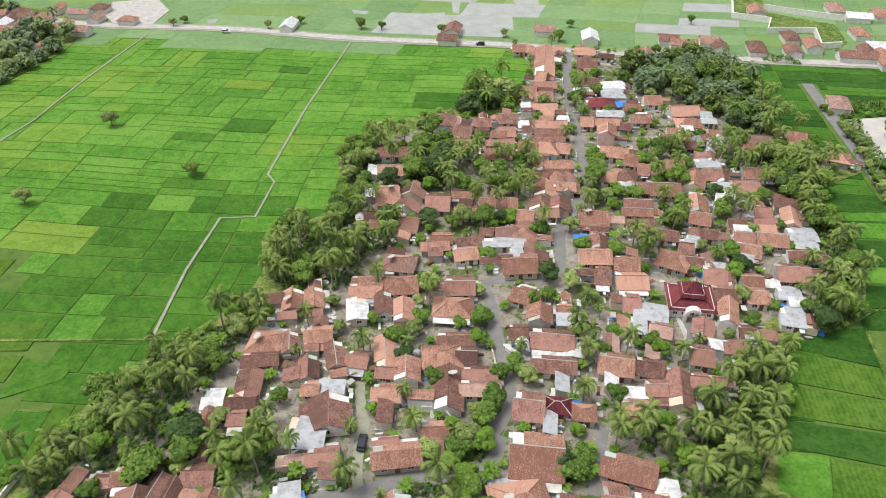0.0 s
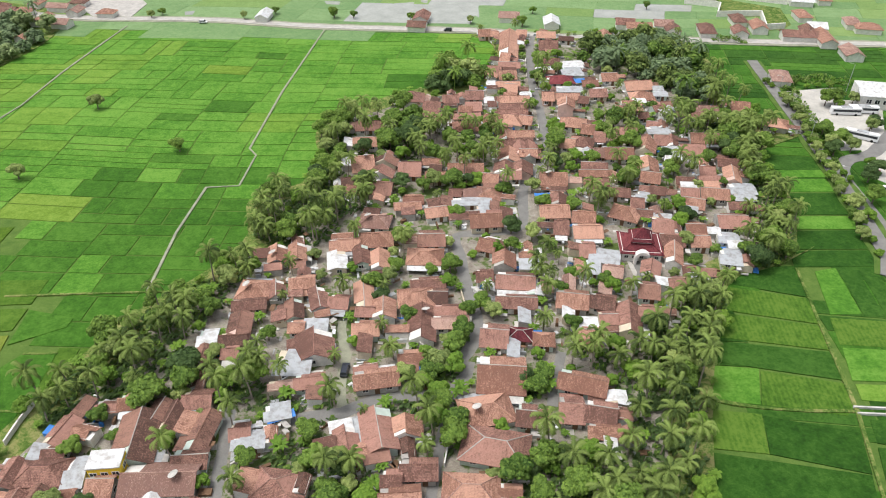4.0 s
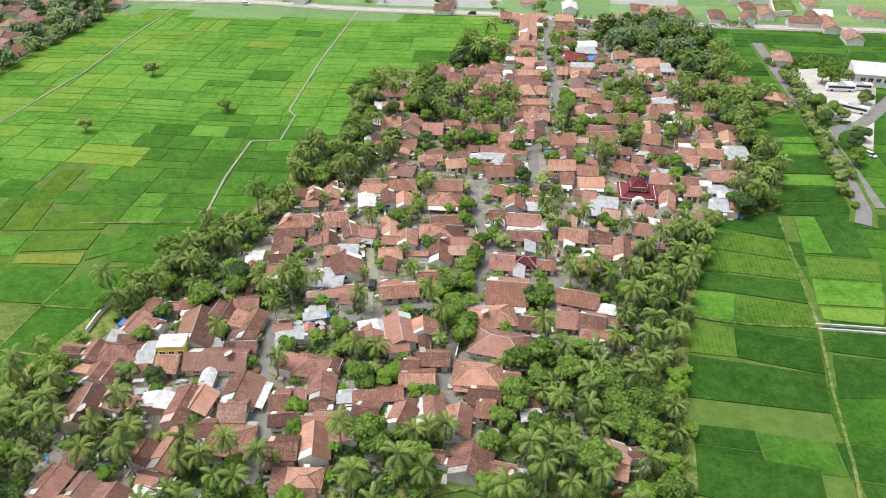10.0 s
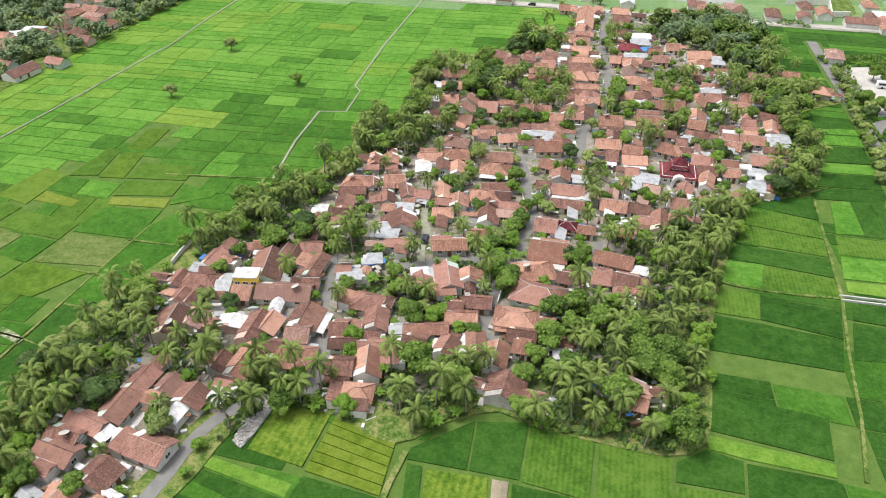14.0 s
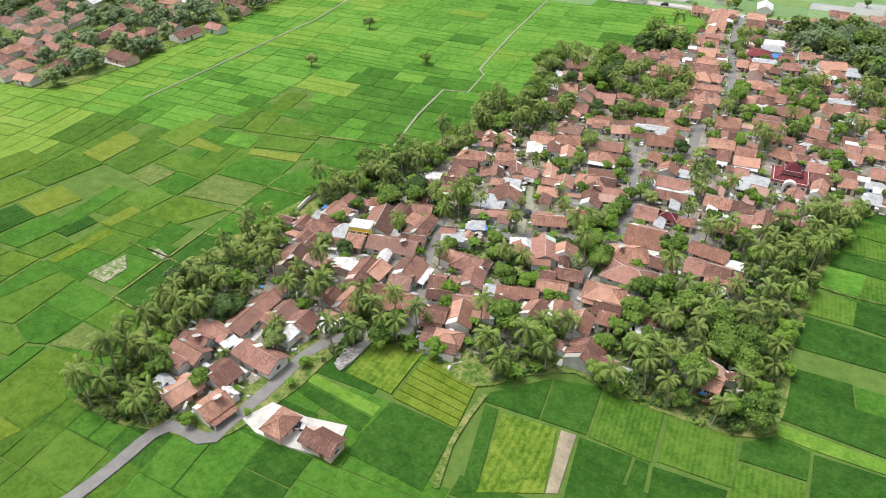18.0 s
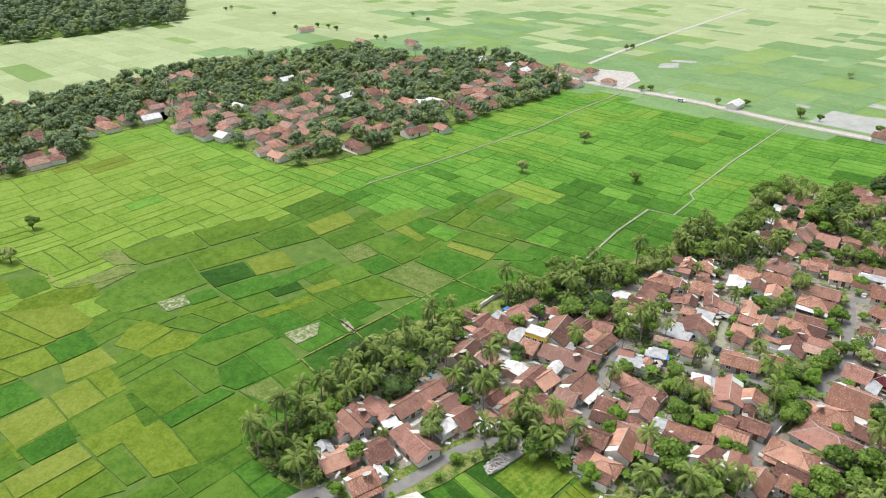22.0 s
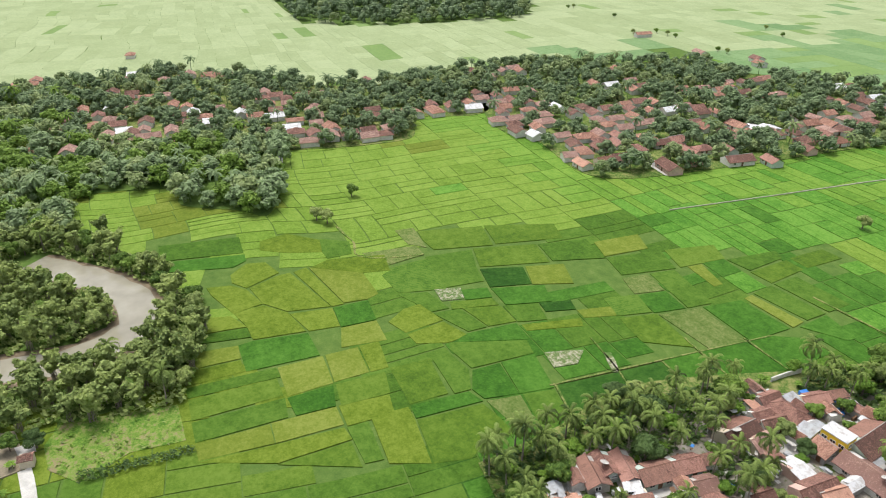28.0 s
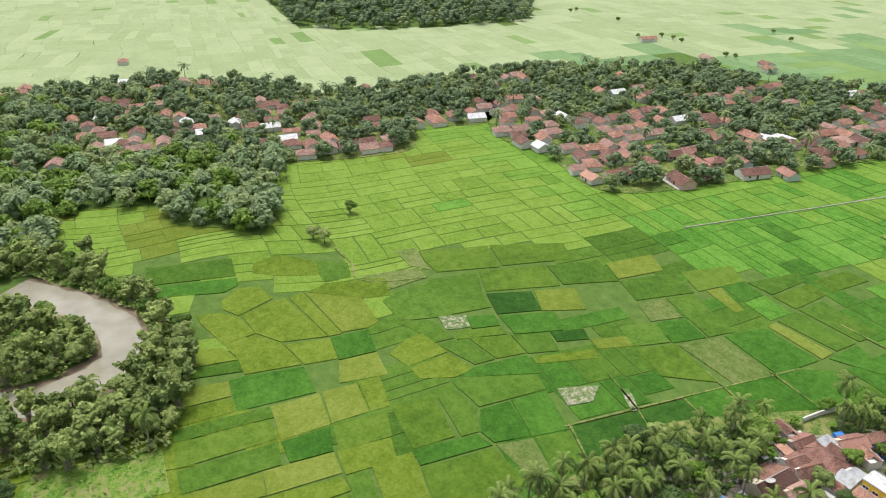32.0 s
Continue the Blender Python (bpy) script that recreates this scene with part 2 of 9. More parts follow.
M = {
    "tile_orange": tile_roof("tile_orange", (0.218, 0.109, 0.078), (0.567, 0.322, 0.234), 0.28),
    "tile_red": tile_roof("tile_red", (0.142, 0.074, 0.058), (0.425, 0.229, 0.180), 0.45),
    "tile_brown": tile_roof("tile_brown", (0.1, 0.055, 0.044), (0.34, 0.185, 0.14), 0.4),
    "tile_pale": tile_roof("tile_pale", (0.23, 0.13, 0.105), (0.53, 0.35, 0.285), 0.35),
    "tile_maroon": tile_roof("tile_maroon", (0.09, 0.018, 0.025), (0.24, 0.06, 0.065), 0.1),
    "sheet_white": metal_sheet("sheet_white", (0.66, 0.67, 0.68)),
    "sheet_grey": metal_sheet("sheet_grey", (0.42, 0.44, 0.46)),
    "wall_white": plain("wall_white", (0.7, 0.68, 0.64), 0.9, 0.22),
    "wall_cream": plain("wall_cream", (0.6, 0.52, 0.4), 0.9, 0.2),
    "wall_grey": plain("wall_grey", (0.4, 0.38, 0.35), 0.95, 0.3),
    "wall_green": plain("wall_green", (0.5, 0.58, 0.52), 0.9, 0.15),
    "wall_pink": plain("wall_pink", (0.6, 0.42, 0.36), 0.9, 0.2),
    "wall_yellow": plain("wall_yellow", (0.78, 0.56, 0.05), 0.8, 0.12),
    "wood": plain("wood", (0.16, 0.09, 0.05), 0.7, 0.3, 2.0),
    "glass": plain("glass", (0.03, 0.035, 0.04), 0.15, 0.2, 1.0, spec=0.5),
    "frame_white": plain("frame_white", (0.7, 0.69, 0.66), 0.6, 0.1),
    "concrete": plain("concrete", (0.42, 0.4, 0.37), 0.92, 0.3, 0.4),
    "concrete_light": plain("concrete_light", (0.52, 0.505, 0.47), 0.9, 0.3, 0.5),
    "asphalt": plain("asphalt", (0.2, 0.195, 0.185), 0.9, 0.25, 0.35),
    "path": plain("path", (0.28, 0.285, 0.21), 0.95, 0.3, 0.5),
    "mud": plain("mud", (0.2, 0.155, 0.1), 0.9, 0.3, 0.5),
    "bare_soil": plain("bare_soil", (0.27, 0.23, 0.16), 0.95, 0.4, 0.3),
    "yard": soil_yard("yard"),
    "field_ground": field_ground("field_ground"),
    "water": river_water("water"),
    "rice_deep": crop("rice_deep", [(0.026, 0.084, 0.01), (0.045, 0.13, 0.014), (0.082, 0.19, 0.026)]),
    "rice_mid": crop("rice_mid", [(0.042, 0.130, 0.015), (0.081, 0.209, 0.024), (0.143, 0.288, 0.046)]),
    "rice_light": crop("rice_light", [(0.066, 0.155, 0.018), (0.115, 0.228, 0.028), (0.18, 0.3, 0.05)]),
    "rice_ripe": crop("rice_ripe", [(0.093, 0.140, 0.017), (0.141, 0.189, 0.025), (0.200, 0.242, 0.051)]),
    "rice_rows": crop("rice_rows", [(0.032, 0.09, 0.011), (0.062, 0.138, 0.016), (0.105, 0.186, 0.028)], 0.28, 8, 1.3),
    "rice_dark": crop("rice_dark", [(0.016, 0.052, 0.008), (0.028, 0.085, 0.011), (0.054, 0.13, 0.02)]),
    "rice_leaf": crop("rice_leaf", [(0.046, 0.101, 0.011), (0.084, 0.151, 0.016), (0.128, 0.202, 0.030)]),
    "rice_green": crop("rice_green", [(0.033, 0.086, 0.010), (0.062, 0.132, 0.015), (0.099, 0.180, 0.026)]),
    "rice_pale": crop("rice_pale", [(0.085, 0.16, 0.018), (0.14, 0.232, 0.03), (0.2, 0.3, 0.055)]),
    "rice_lime": crop("rice_lime", [(0.068, 0.117, 0.010), (0.110, 0.167, 0.016), (0.162, 0.221, 0.031)], 0, 0, 1.3),
    "rice_lime_rows": crop("rice_lime_rows", [(0.045, 0.108, 0.011), (0.099, 0.171, 0.018), (0.180, 0.243, 0.036)], 0.2, 12, 1.5),
    "rice_thin": crop("rice_thin", [(0.068, 0.120, 0.022), (0.112, 0.161, 0.038), (0.180, 0.210, 0.075)], 0.0, 0, 1.6),
    "mud_patch": crop("mud_patch", [(0.06, 0.15, 0.03), (0.1, 0.17, 0.045), (0.16, 0.19, 0.08), (0.42, 0.39, 0.31)], 0.0, 0, 1.7),
    "lawn": crop("lawn", [(0.06, 0.14, 0.02), (0.11, 0.21, 0.03), (0.18, 0.27, 0.05), (0.26, 0.21, 0.12)], 0.0, 0, 1.5),
    "parking": plain("parking", (0.47, 0.45, 0.41), 0.95, 0.3, 0.12),
    "weeds": crop("weeds", [(0.05, 0.1, 0.018), (0.11, 0.18, 0.035), (0.26, 0.25, 0.1)], 0.0, 0, 2.0),
    # distant crops: haze of the air mixed into the base colour
    "rice_haze": crop("rice_haze", [(0.120, 0.215, 0.086), (0.159, 0.258, 0.107), (0.206, 0.310, 0.142)], island=True),
    "rice_haze_pale": crop("rice_haze_pale", [(0.25, 0.315, 0.15), (0.295, 0.355, 0.185), (0.35, 0.41, 0.225)], island=True),
    "rice_haze_deep": crop("rice_haze_deep", [(0.146, 0.232, 0.073), (0.172, 0.267, 0.086), (0.215, 0.310, 0.112)], island=True),
    "flooded": plain("flooded", (0.33, 0.34, 0.3), 0.25, 0.2, 0.1, spec=0.5),
    "palm_leaf": foliage("palm_leaf", (0.018, 0.044, 0.01), (0.245, 0.33, 0.085), 0.62),
    "leaf_dark": foliage("leaf_dark", (0.02, 0.05, 0.014), (0.125, 0.2, 0.06)),
    "leaf_mid": foliage("leaf_mid", (0.03, 0.08, 0.015), (0.22, 0.34, 0.06), 0.5),
    "leaf_bright": foliage("leaf_bright", (0.08, 0.17, 0.02), (0.22, 0.36, 0.05)),
    "leaf_olive": foliage("leaf_olive", (0.1, 0.16, 0.045), (0.42, 0.5, 0.16)),
    # distant foliage, paled and blued to carry the haze in its colour
    "leaf_haze": foliage("leaf_haze", (0.1, 0.155, 0.08), (0.3, 0.4, 0.19)),
    "leaf_haze_olive": foliage("leaf_haze_olive", (0.15, 0.21, 0.085), (0.38, 0.46, 0.2)),
    "bark": plain("bark", (0.16, 0.13, 0.1), 0.95, 0.35, 2.0),
    "palm_bark": plain("palm_bark", (0.27, 0.23, 0.19), 0.95, 0.3, 2.0),
    "dish": plain("dish", (0.5, 0.48, 0.45), 0.5, 0.2, 2.0),
    "tarp_blue": plain("tarp_blue", (0.05, 0.2, 0.55), 0.5, 0.15),
    "car_dark": plain("car_dark", (0.03, 0.035, 0.05), 0.3, 0.1, spec=0.5),
    "car_white": plain("car_white", (0.75, 0.75, 0.76), 0.3, 0.06, spec=0.5),
    "car_red": plain("car_red", (0.4, 0.03, 0.02), 0.3, 0.1, spec=0.5),
    "rubber": plain("rubber", (0.02, 0.02, 0.02), 0.8, 0.2),
}


# ---------------------------------------------------------------- mesh helpers
def mesh(name, verts, faces, mats, idx=None, smooth=False):
    me = bpy.data.meshes.new(name)
    me.from_pydata([tuple(v) for v in verts], [], [tuple(f) for f in faces])
    for m in mats if isinstance(mats, (list, tuple)) else [mats]:
        me.materials.append(M[m])
    if idx is not None:
        me.polygons.foreach_set("material_index", idx)
    if smooth:
        me.polygons.foreach_set("use_smooth", [True] * len(me.polygons))
    me.update()
    return me


def part(name, me, parent, label="", m=None):
    ob = new(name, me)
    ob.parent = parent
    if m is not None:
        ob.matrix_basis = m
    return tagged(ob, label)


class Shape:
    """Gathers polygons of one part."""

    def __init__(self):
        self.v, self.f, self.i = [], [], []

    def poly(self, pts, mi=0):
        n = len(self.v)
        self.v += [tuple(p) for p in pts]
        self.f.append(tuple(range(n, n + len(pts))))
        self.i.append(mi)

    def slab(self, top, thick, mi=0):
        """A plate: its top outline, counter-clockwise from above, and how far it goes down."""
        n, k = len(self.v), len(top)
        self.v += [tuple(p) for p in top] + [(p[0], p[1], p[2] - thick) for p in top]
        self.f.append(tuple(range(n, n + k)))
        self.f.append(tuple(range(n + 2 * k - 1, n + k - 1, -1)))
        for a in range(k):
            b = (a + 1) % k
            self.f.append((n + b, n + a, n + k + a, n + k + b))
        self.i += [mi] * (k + 2)

    def box(self, x0, y0, z0, x1, y1, z1, mi=0):
        self.slab([(x0, y0, z1), (x1, y0, z1), (x1, y1, z1), (x0, y1, z1)], z1 - z0, mi)

    def tube(self, pts, radii, n=7, mi=0, cap=True):
        first = len(self.v)
        for k, (p, r) in enumerate(zip(pts, radii)):
            d = (Vector(pts[min(k + 1, len(pts) - 1)]) - Vector(pts[max(k - 1, 0)])).normalized()
            a = d.orthogonal().normalized()
            c = d.cross(a)
            self.v += [tuple(Vector(p) + r * (math.cos(2 * math.pi * j / n) * a + math.sin(2 * math.pi * j / n) * c)) for j in range(n)]
        for k in range(len(pts) - 1):
            for j in range(n):
                a, b = first + k * n + j, first + k * n + (j + 1) % n
                self.f.append((a, b, b + n, a + n))
                self.i.append(mi)
        if cap:
            self.f.append(tuple(range(first + (len(pts) - 1) * n, first + len(pts) * n)))
            self.i.append(mi)

    def done(self, name, mats, smooth=False):
        return mesh(name, self.v, self.f, mats, self.i, smooth)


def inside(p, poly):
    x, y, hit = p[0], p[1], False
    for (x1, y1), (x2, y2) in zip(poly, poly[1:] + poly[:1]):
        if (y1 > y) != (y2 > y) and x < (x2 - x1) * (y - y1) / (y2 - y1) + x1:
            hit = not hit
    return hit


def smooth_line(pts, step=3.0):
    """A soft curve through the corner points of a road or bank."""
    out = []
    p = [pts[0], *pts, pts[-1]]
    for a, b, c, d in zip(p, p[1:], p[2:], p[3:]):
        n = max(1, int(math.dist(b, c) / step))
        for k in range(n):
            t = k / n
            out.append(tuple(0.5 * (2 * b[j] + (c[j] - a[j]) * t + (2 * a[j] - 5 * b[j] + 4 * c[j] - d[j]) * t * t + (3 * b[j] - a[j] - 3 * c[j] + d[j]) * t**3) for j in (0, 1)))
    return out + [tuple(pts[-1])]


def to_line(p, line):
    best = 1e9
    for (x1, y1), (x2, y2) in zip(line, line[1:]):
        dx, dy = x2 - x1, y2 - y1
        t = max(0, min(1, ((p[0] - x1) * dx + (p[1] - y1) * dy) / (dx * dx + dy * dy + 1e-9)))
        best = min(best, math.hypot(p[0] - x1 - t * dx, p[1] - y1 - t * dy))
    return best


def ribbon(name, line, width, top, thick, mat, label, category, wobble=0.0):
    """A road, path or bank: a long plate with worn, uneven edges."""
    s, rng = Shape(), random.Random(len(line) * 7 + int(width * 10))
    left, right = [], []
    for k, p in enumerate(line):
        a, b = line[max(k - 1, 0)], line[min(k + 1, len(line) - 1)]
        d = math.dist(a, b) or 1
        nx, ny = -(b[1] - a[1]) / d, (b[0] - a[0]) / d
        wl_, wr_ = width / 2 + rng.uniform(-wobble, wobble), width / 2 + rng.uniform(-wobble, wobble)
        left.append((p[0] + nx * wl_, p[1] + ny * wl_, top))
        right.append((p[0] - nx * wr_, p[1] - ny * wr_, top))
    n = len(line)
    s.v = left + right + [(x, y, z - thick) for x, y, z in left + right]
    for k in range(n - 1):
        s.f += [(k, n + k, n + k + 1, k + 1), (k + 1, 2 * n + k + 1, 2 * n + k, k), (n + k, 3 * n + k, 3 * n + k + 1, n + k + 1)]
        s.i += [0, 0, 0]
    s.f += [(0, 2 * n, 3 * n, n), (n - 1, 2 * n - 1, 4 * n - 1, 3 * n - 1)]
    s.i += [0, 0]
    return tagged(new(name, s.done(name, mat)), label, category, kind="structure")


# ---------------------------------------------------------------- plan
VILLAGE = [(-99.1, -8.1), (-84.8, -10.6), (-74.8, -9.5), (-63.6, -8.7), (-53.2, 10.1), (-51.1, 17.8), (-44.1, 29.1), (-29.4, 27.5), (-15.6, 21.1), (-3.9, 28.3), (6, 31.7), (15.3, 27.6), (27.6, 25), (40.3, 22.9), (49.2, 26.8), (53.8, 42.4), (54.5, 49.9), (61, 72), (69.3, 94.1), (83.4, 123), (93.2, 128.1), (100.7, 130.7), (114.2, 138.9), (106.9, 134.9), (113.5, 148.6), (121.4, 175.6)]
VILLAGE += [(121.3, 195.1), (142.9, 209.6), (134.2, 225), (125.5, 241.6), (133.5, 281.2), (129.2, 307.9), (83, 319.4), (30.8, 322.5), (38.4, 305.6), (29.8, 264.7), (8.1, 256.9), (-3, 254.4), (-27.8, 235.3), (-36.2, 218.1), (-32.4, 193.8), (-37.8, 180.7), (-52.4, 171.7), (-49.4, 152.8), (-53.1, 142), (-60.5, 131.1), (-74.2, 114.8), (-86.5, 84.5), (-97.4, 60.5), (-103.7, 38.3), (-100, 16.4)]
R_MAIN = [(-216.1, 371.1), (-176.6, 357.3), (-104, 350.5), (-44.7, 337.1), (32.9, 327.2), (59.5, 319.5), (87.4, 315.1), (132.2, 309.3), (196.5, 301), (220.4, 299.2), (252, 290.8)]
R_VILL = [(59.1, 320.9), (54, 293.8), (50.2, 259.3), (49.5, 235), (47.9, 211.9), (45.8, 195.3), (37.3, 180.5), (34, 168.6), (32.7, 156.3), (29.8, 150.8), (21.5, 149.3), (11.8, 148.4), (12.3, 139.5), (13.2, 126.9), (14.3, 117.3), (15, 110.3), (13.6, 102.9), (9.9, 96.8), (11.6, 96.1), (7.5, 88.3), (-9.8, 85.8), (-16.6, 82.5), (-23.5, 81.7), (-31.6, 80.1)]
R_LANE2 = [(-16.6, 119.2), (-18.8, 112.1), (-18, 105.4), (-16.8, 99.9), (-17.5, 93.3), (-17, 86.4), (-16.3, 82.5)]
R_LANE3 = [(-40.9, 85.3), (-40.2, 72.4), (-39.5, 61.8), (-38.1, 50.7), (-36.9, 39.5), (-35.4, 34.2)]
R_RING = [(-34.8, 57), (-35.3, 42.6), (-36.3, 34), (-44.7, 30.9), (-50.8, 27.7), (-56.3, 20.2), (-58.8, 10.3), (-61.4, 2), (-63.5, -4.1), (-64.5, -8.2), (-67.1, -9.3), (-71.7, -8.2), (-75, -8.1), (-77.2, -10.9), (-81.2, -24.4), (-84.4, -31.5)]
R_LANE4 = [(7.8, 88.3), (5.3, 77.9), (2.8, 65), (1.5, 56.7), (3.9, 54.3), (8.1, 51.2), (9.7, 47.5)]
R_SIDE = [(60.3, 135), (61.4, 128.8), (57.3, 119)]
R_SIDE2 = [(29, 82.5), (31.5, 90.4), (34.1, 99)]
R_EAST = [(152.9, 280.9), (148.6, 245.1), (144, 205.6), (138.6, 168.1), (131.8, 131.3), (127.8, 123.9)]
P_FIELD = [(-43.8, 333.4), (-54.1, 257.1), (-58.5, 206.5), (-55.4, 201.3), (-57.3, 180.5), (-67.9, 179.9), (-70.7, 154.1), (-71.2, 126.5)]
P_FIELD2 = [(-108, 126.2), (-87.4, 126.3), (-65.4, 126.4)]
P_EAST = [(104.4, 129.1), (98.6, 98.5), (95, 78.5), (89, 57.5), (84, 36.9), (78.8, 19.9)]
P_NW = [(-181.5, 136.2), (-170.1, 185.6), (-159.7, 233.9), (-156.3, 247.5), (-153.5, 282.4), (-147.4, 325.6), (-144.8, 343.3)]
P_SOUTH = [(-12.6, 19.3), (-14.7, 12.1), (-16.4, 4), (-16.4, -7.1)]
RIVER = [(-260.9, -95.7), (-246.4, -84), (-236.5, -76.6), (-223.4, -69.7), (-209.5, -66), (-200.2, -68.6), (-194.9, -75.7), (-192, -84.3), (-191.3, -91.6), (-193.5, -99.9), (-196.4, -112.1), (-199, -125.2)]
BARE = [(-126.8, 31.5), (-122.1, 42.2), (-117.9, 36.7), (-119.8, 29.8)]
BARE2 = [(-118.3, 46.4), (-117.2, 48.3), (-109.4, 44.5), (-109.9, 42.7)]
PLOTA = [(-42.1, 29.6), (-29.9, 28.3), (-32.9, 13.8), (-45.2, 17.2)]
PLOTB = [(-28.8, 27.6), (-15, 22.1), (-16.4, 8.5), (-32.1, 13)]
YARD = [(-57.1, 4), (-48.4, 2.3), (-38.8, 2.5), (-38.3, -6.5), (-48.4, -6.1), (-56.7, -4.6), (-61.3, -2)]
WPAVE = [(-229.2, 166.2), (-226.3, 174), (-210.3, 171.6), (-209.8, 162.3)]
LPATH = [(-329.2, 18.8), (-300.9, 8.9)]
LROAD = [(-149.4, -101.1), (-140.6, -100.4), (-129.1, -100.2)]
CARP = [(152.1, 247), (175.8, 249.9), (172.5, 237.6), (187, 234.4), (154.7, 171.7), (152.3, 175.8), (157.9, 195.5), (150.6, 195.5), (156.3, 212.7), (149.8, 218)]
GARDEN = [(-156, -96.8), (-163.3, -92.3), (-155.8, -65.3), (-141, -66.3), (-143.4, -78.7), (-139.2, -90.7), (-146.6, -96.2)]
HEDGE = [(-138.3, -90.5), (-135.3, -65.3), (-138.6, -65), (-142, -90.4)]
HEDGE_ROAD = [(152.7, 251.4), (158.7, 254.5), (155.5, 232.3), (148.7, 194.5), (143.3, 190.5), (150.8, 233.8)]
HEDGE_LOT = [(157.4, 263.7), (174.4, 262.1), (186.1, 253.8), (183.2, 248.4), (168.3, 254.3), (154.4, 256.9)]
HEDGE_MAIN = [(145.3, 312.9), (160.6, 306.6), (158.6, 301.6), (143.2, 307.1)]
HUT_SLAB = [(-158.6, -103), (-158.5, -98.7), (-155, -98.4), (-155.2, -102.3)]
HUT_SOIL = [(-166.5, -109), (-165.4, -102.7), (-158.8, -101.7), (-149.7, -101.6), (-148.7, -109.2)]
RUBBLE = [(-48.4, 25.3), (-44.7, 30.9), (-42.5, 29.5), (-45.1, 20.4), (-46.6, 17.2), (-48.5, 18.5)]
MOSQUE_YARD = [(58.6, 134), (65.4, 135), (64.9, 128.7), (60, 119), (56, 119.1), (58.8, 126.7)]
WHITE_YARD = [(26.7, 161.6), (31.3, 163), (31.1, 152.5), (26.3, 151.3)]
COURT = [(-68.6, 57.6), (-64.5, 64.3), (-61.6, 60.2), (-62.5, 48.2), (-67.2, 49.8)]
Z_BELT_SW = [(-97.2, -9.6), (-103.7, 3.3), (-96.9, 16.9), (-100.1, 34.1), (-95.7, 37.7), (-92.7, 63.3), (-85.9, 67.6), (-79.4, 59.6), (-80.2, 52.4), (-78.6, 42.4), (-79.5, 34.9), (-78.7, 26.1), (-86.6, 17.6), (-87, 7.8), (-79.4, -0.8), (-70, -9.3), (-74, -11.1)]
Z_BELT_W = [(-80, 79.9), (-82.7, 90.3), (-72.4, 111), (-60.8, 127.7), (-47.5, 136.1), (-42.8, 133.9), (-48.5, 127.7), (-50.1, 115.3), (-56, 106.7), (-53.9, 97.4), (-39.1, 91.6), (-41.7, 83.6), (-64.6, 86.9), (-72.6, 79.9)]
Z_BELT_W2 = [(-47.7, 151.3), (-48.3, 166), (-37, 171.7), (-35.7, 180.9), (-25.5, 190.7), (-10.7, 174.6), (-8.7, 165.8), (-22.6, 159), (-22.4, 148.8), (-30.8, 144), (-41.9, 144)]
Z_WOOD_NW = [(-33.6, 207), (-34.3, 225.2), (-25, 229.6), (-12.8, 227.3), (-3.8, 234), (2.2, 218.8), (1.1, 195.8), (-15.1, 194.1), (-27.1, 189)]
Z_WOOD_N = [(7.9, 250.8), (10.7, 272.3), (22.6, 279.3), (29.8, 266.6), (27.3, 245.7)]
Z_WOOD_NE = [(77.1, 293.3), (92.4, 306.6), (123.2, 300.3), (127.8, 274.7), (120.4, 234.9), (108.9, 224.7), (95.4, 224.8), (90.7, 249.5), (71.6, 255.7)]
Z_BELT_E = [(98, 224.8), (120.2, 233.5), (127.8, 217.5), (119.3, 206.4), (117, 191.9), (117.4, 169.8), (109.3, 141.3), (100.9, 128.3), (92.8, 122.4), (89.8, 130.4), (99.6, 150.9), (105.1, 169.8), (104.3, 186.9), (113.7, 206.5), (95.6, 202.7)]
Z_BELT_SE = [(56.1, 106.5), (64.7, 114.2), (81.5, 122.4), (80.5, 115), (73.2, 101.6), (66.9, 91.3), (57.7, 79.7), (43.9, 79.7), (44.5, 90), (36, 98.4), (41.3, 100.9), (50.4, 97.1)]
Z_GROVE_S = [(14.6, 61.4), (25, 72.8), (35.9, 69), (43.9, 75.1), (56.5, 87.9), (64.5, 93.6), (57.7, 67.2), (52.4, 44.2), (48.2, 28.4), (40.8, 21.7), (27.1, 26.4), (16.9, 25.7), (10.2, 30.4), (9.7, 41.5), (11.1, 50.5)]
Z_GROVE_SM = [(-21.7, 37.9), (-16.4, 45.1), (-7.6, 47.5), (-0.4, 44.4), (1.3, 32.2), (-2.6, 27.4), (-10.7, 22), (-14.3, 28.2), (-19.9, 30.8)]
Z_GROVE_C = [(-32.2, 70.2), (-27.7, 76), (-19.6, 76.3), (-15.8, 67.2), (-8.1, 66.1), (-6.7, 56.5), (-15.5, 54.8), (-21, 62.8), (-25.5, 65.8)]
Z_GROVE_C2 = [(-8.1, 82.9), (-5.3, 88.9), (2.5, 90), (10.5, 77.9), (9.7, 72.5), (2.4, 67.1), (1, 80.2)]
Z_GROVE_C3 = [(-50.9, 93.5), (-36.8, 94.8), (-31.5, 87.3), (-17.5, 85.9), (-16.1, 78.1), (-25.7, 78.2), (-28.8, 83.7), (-41.7, 83.8)]
Z_GROVE_L = [(-59.2, 34), (-48.2, 43.2), (-31.5, 37.3), (-22.3, 26.9), (-27.7, 19.5), (-38.1, 20.3), (-47.7, 25.4)]
Z_PALM_G = [(-52.6, 33.1), (-47, 38), (-30.1, 35), (-29.4, 30.1), (-43.2, 27.3), (-50.5, 17.6), (-54.6, 22.3)]
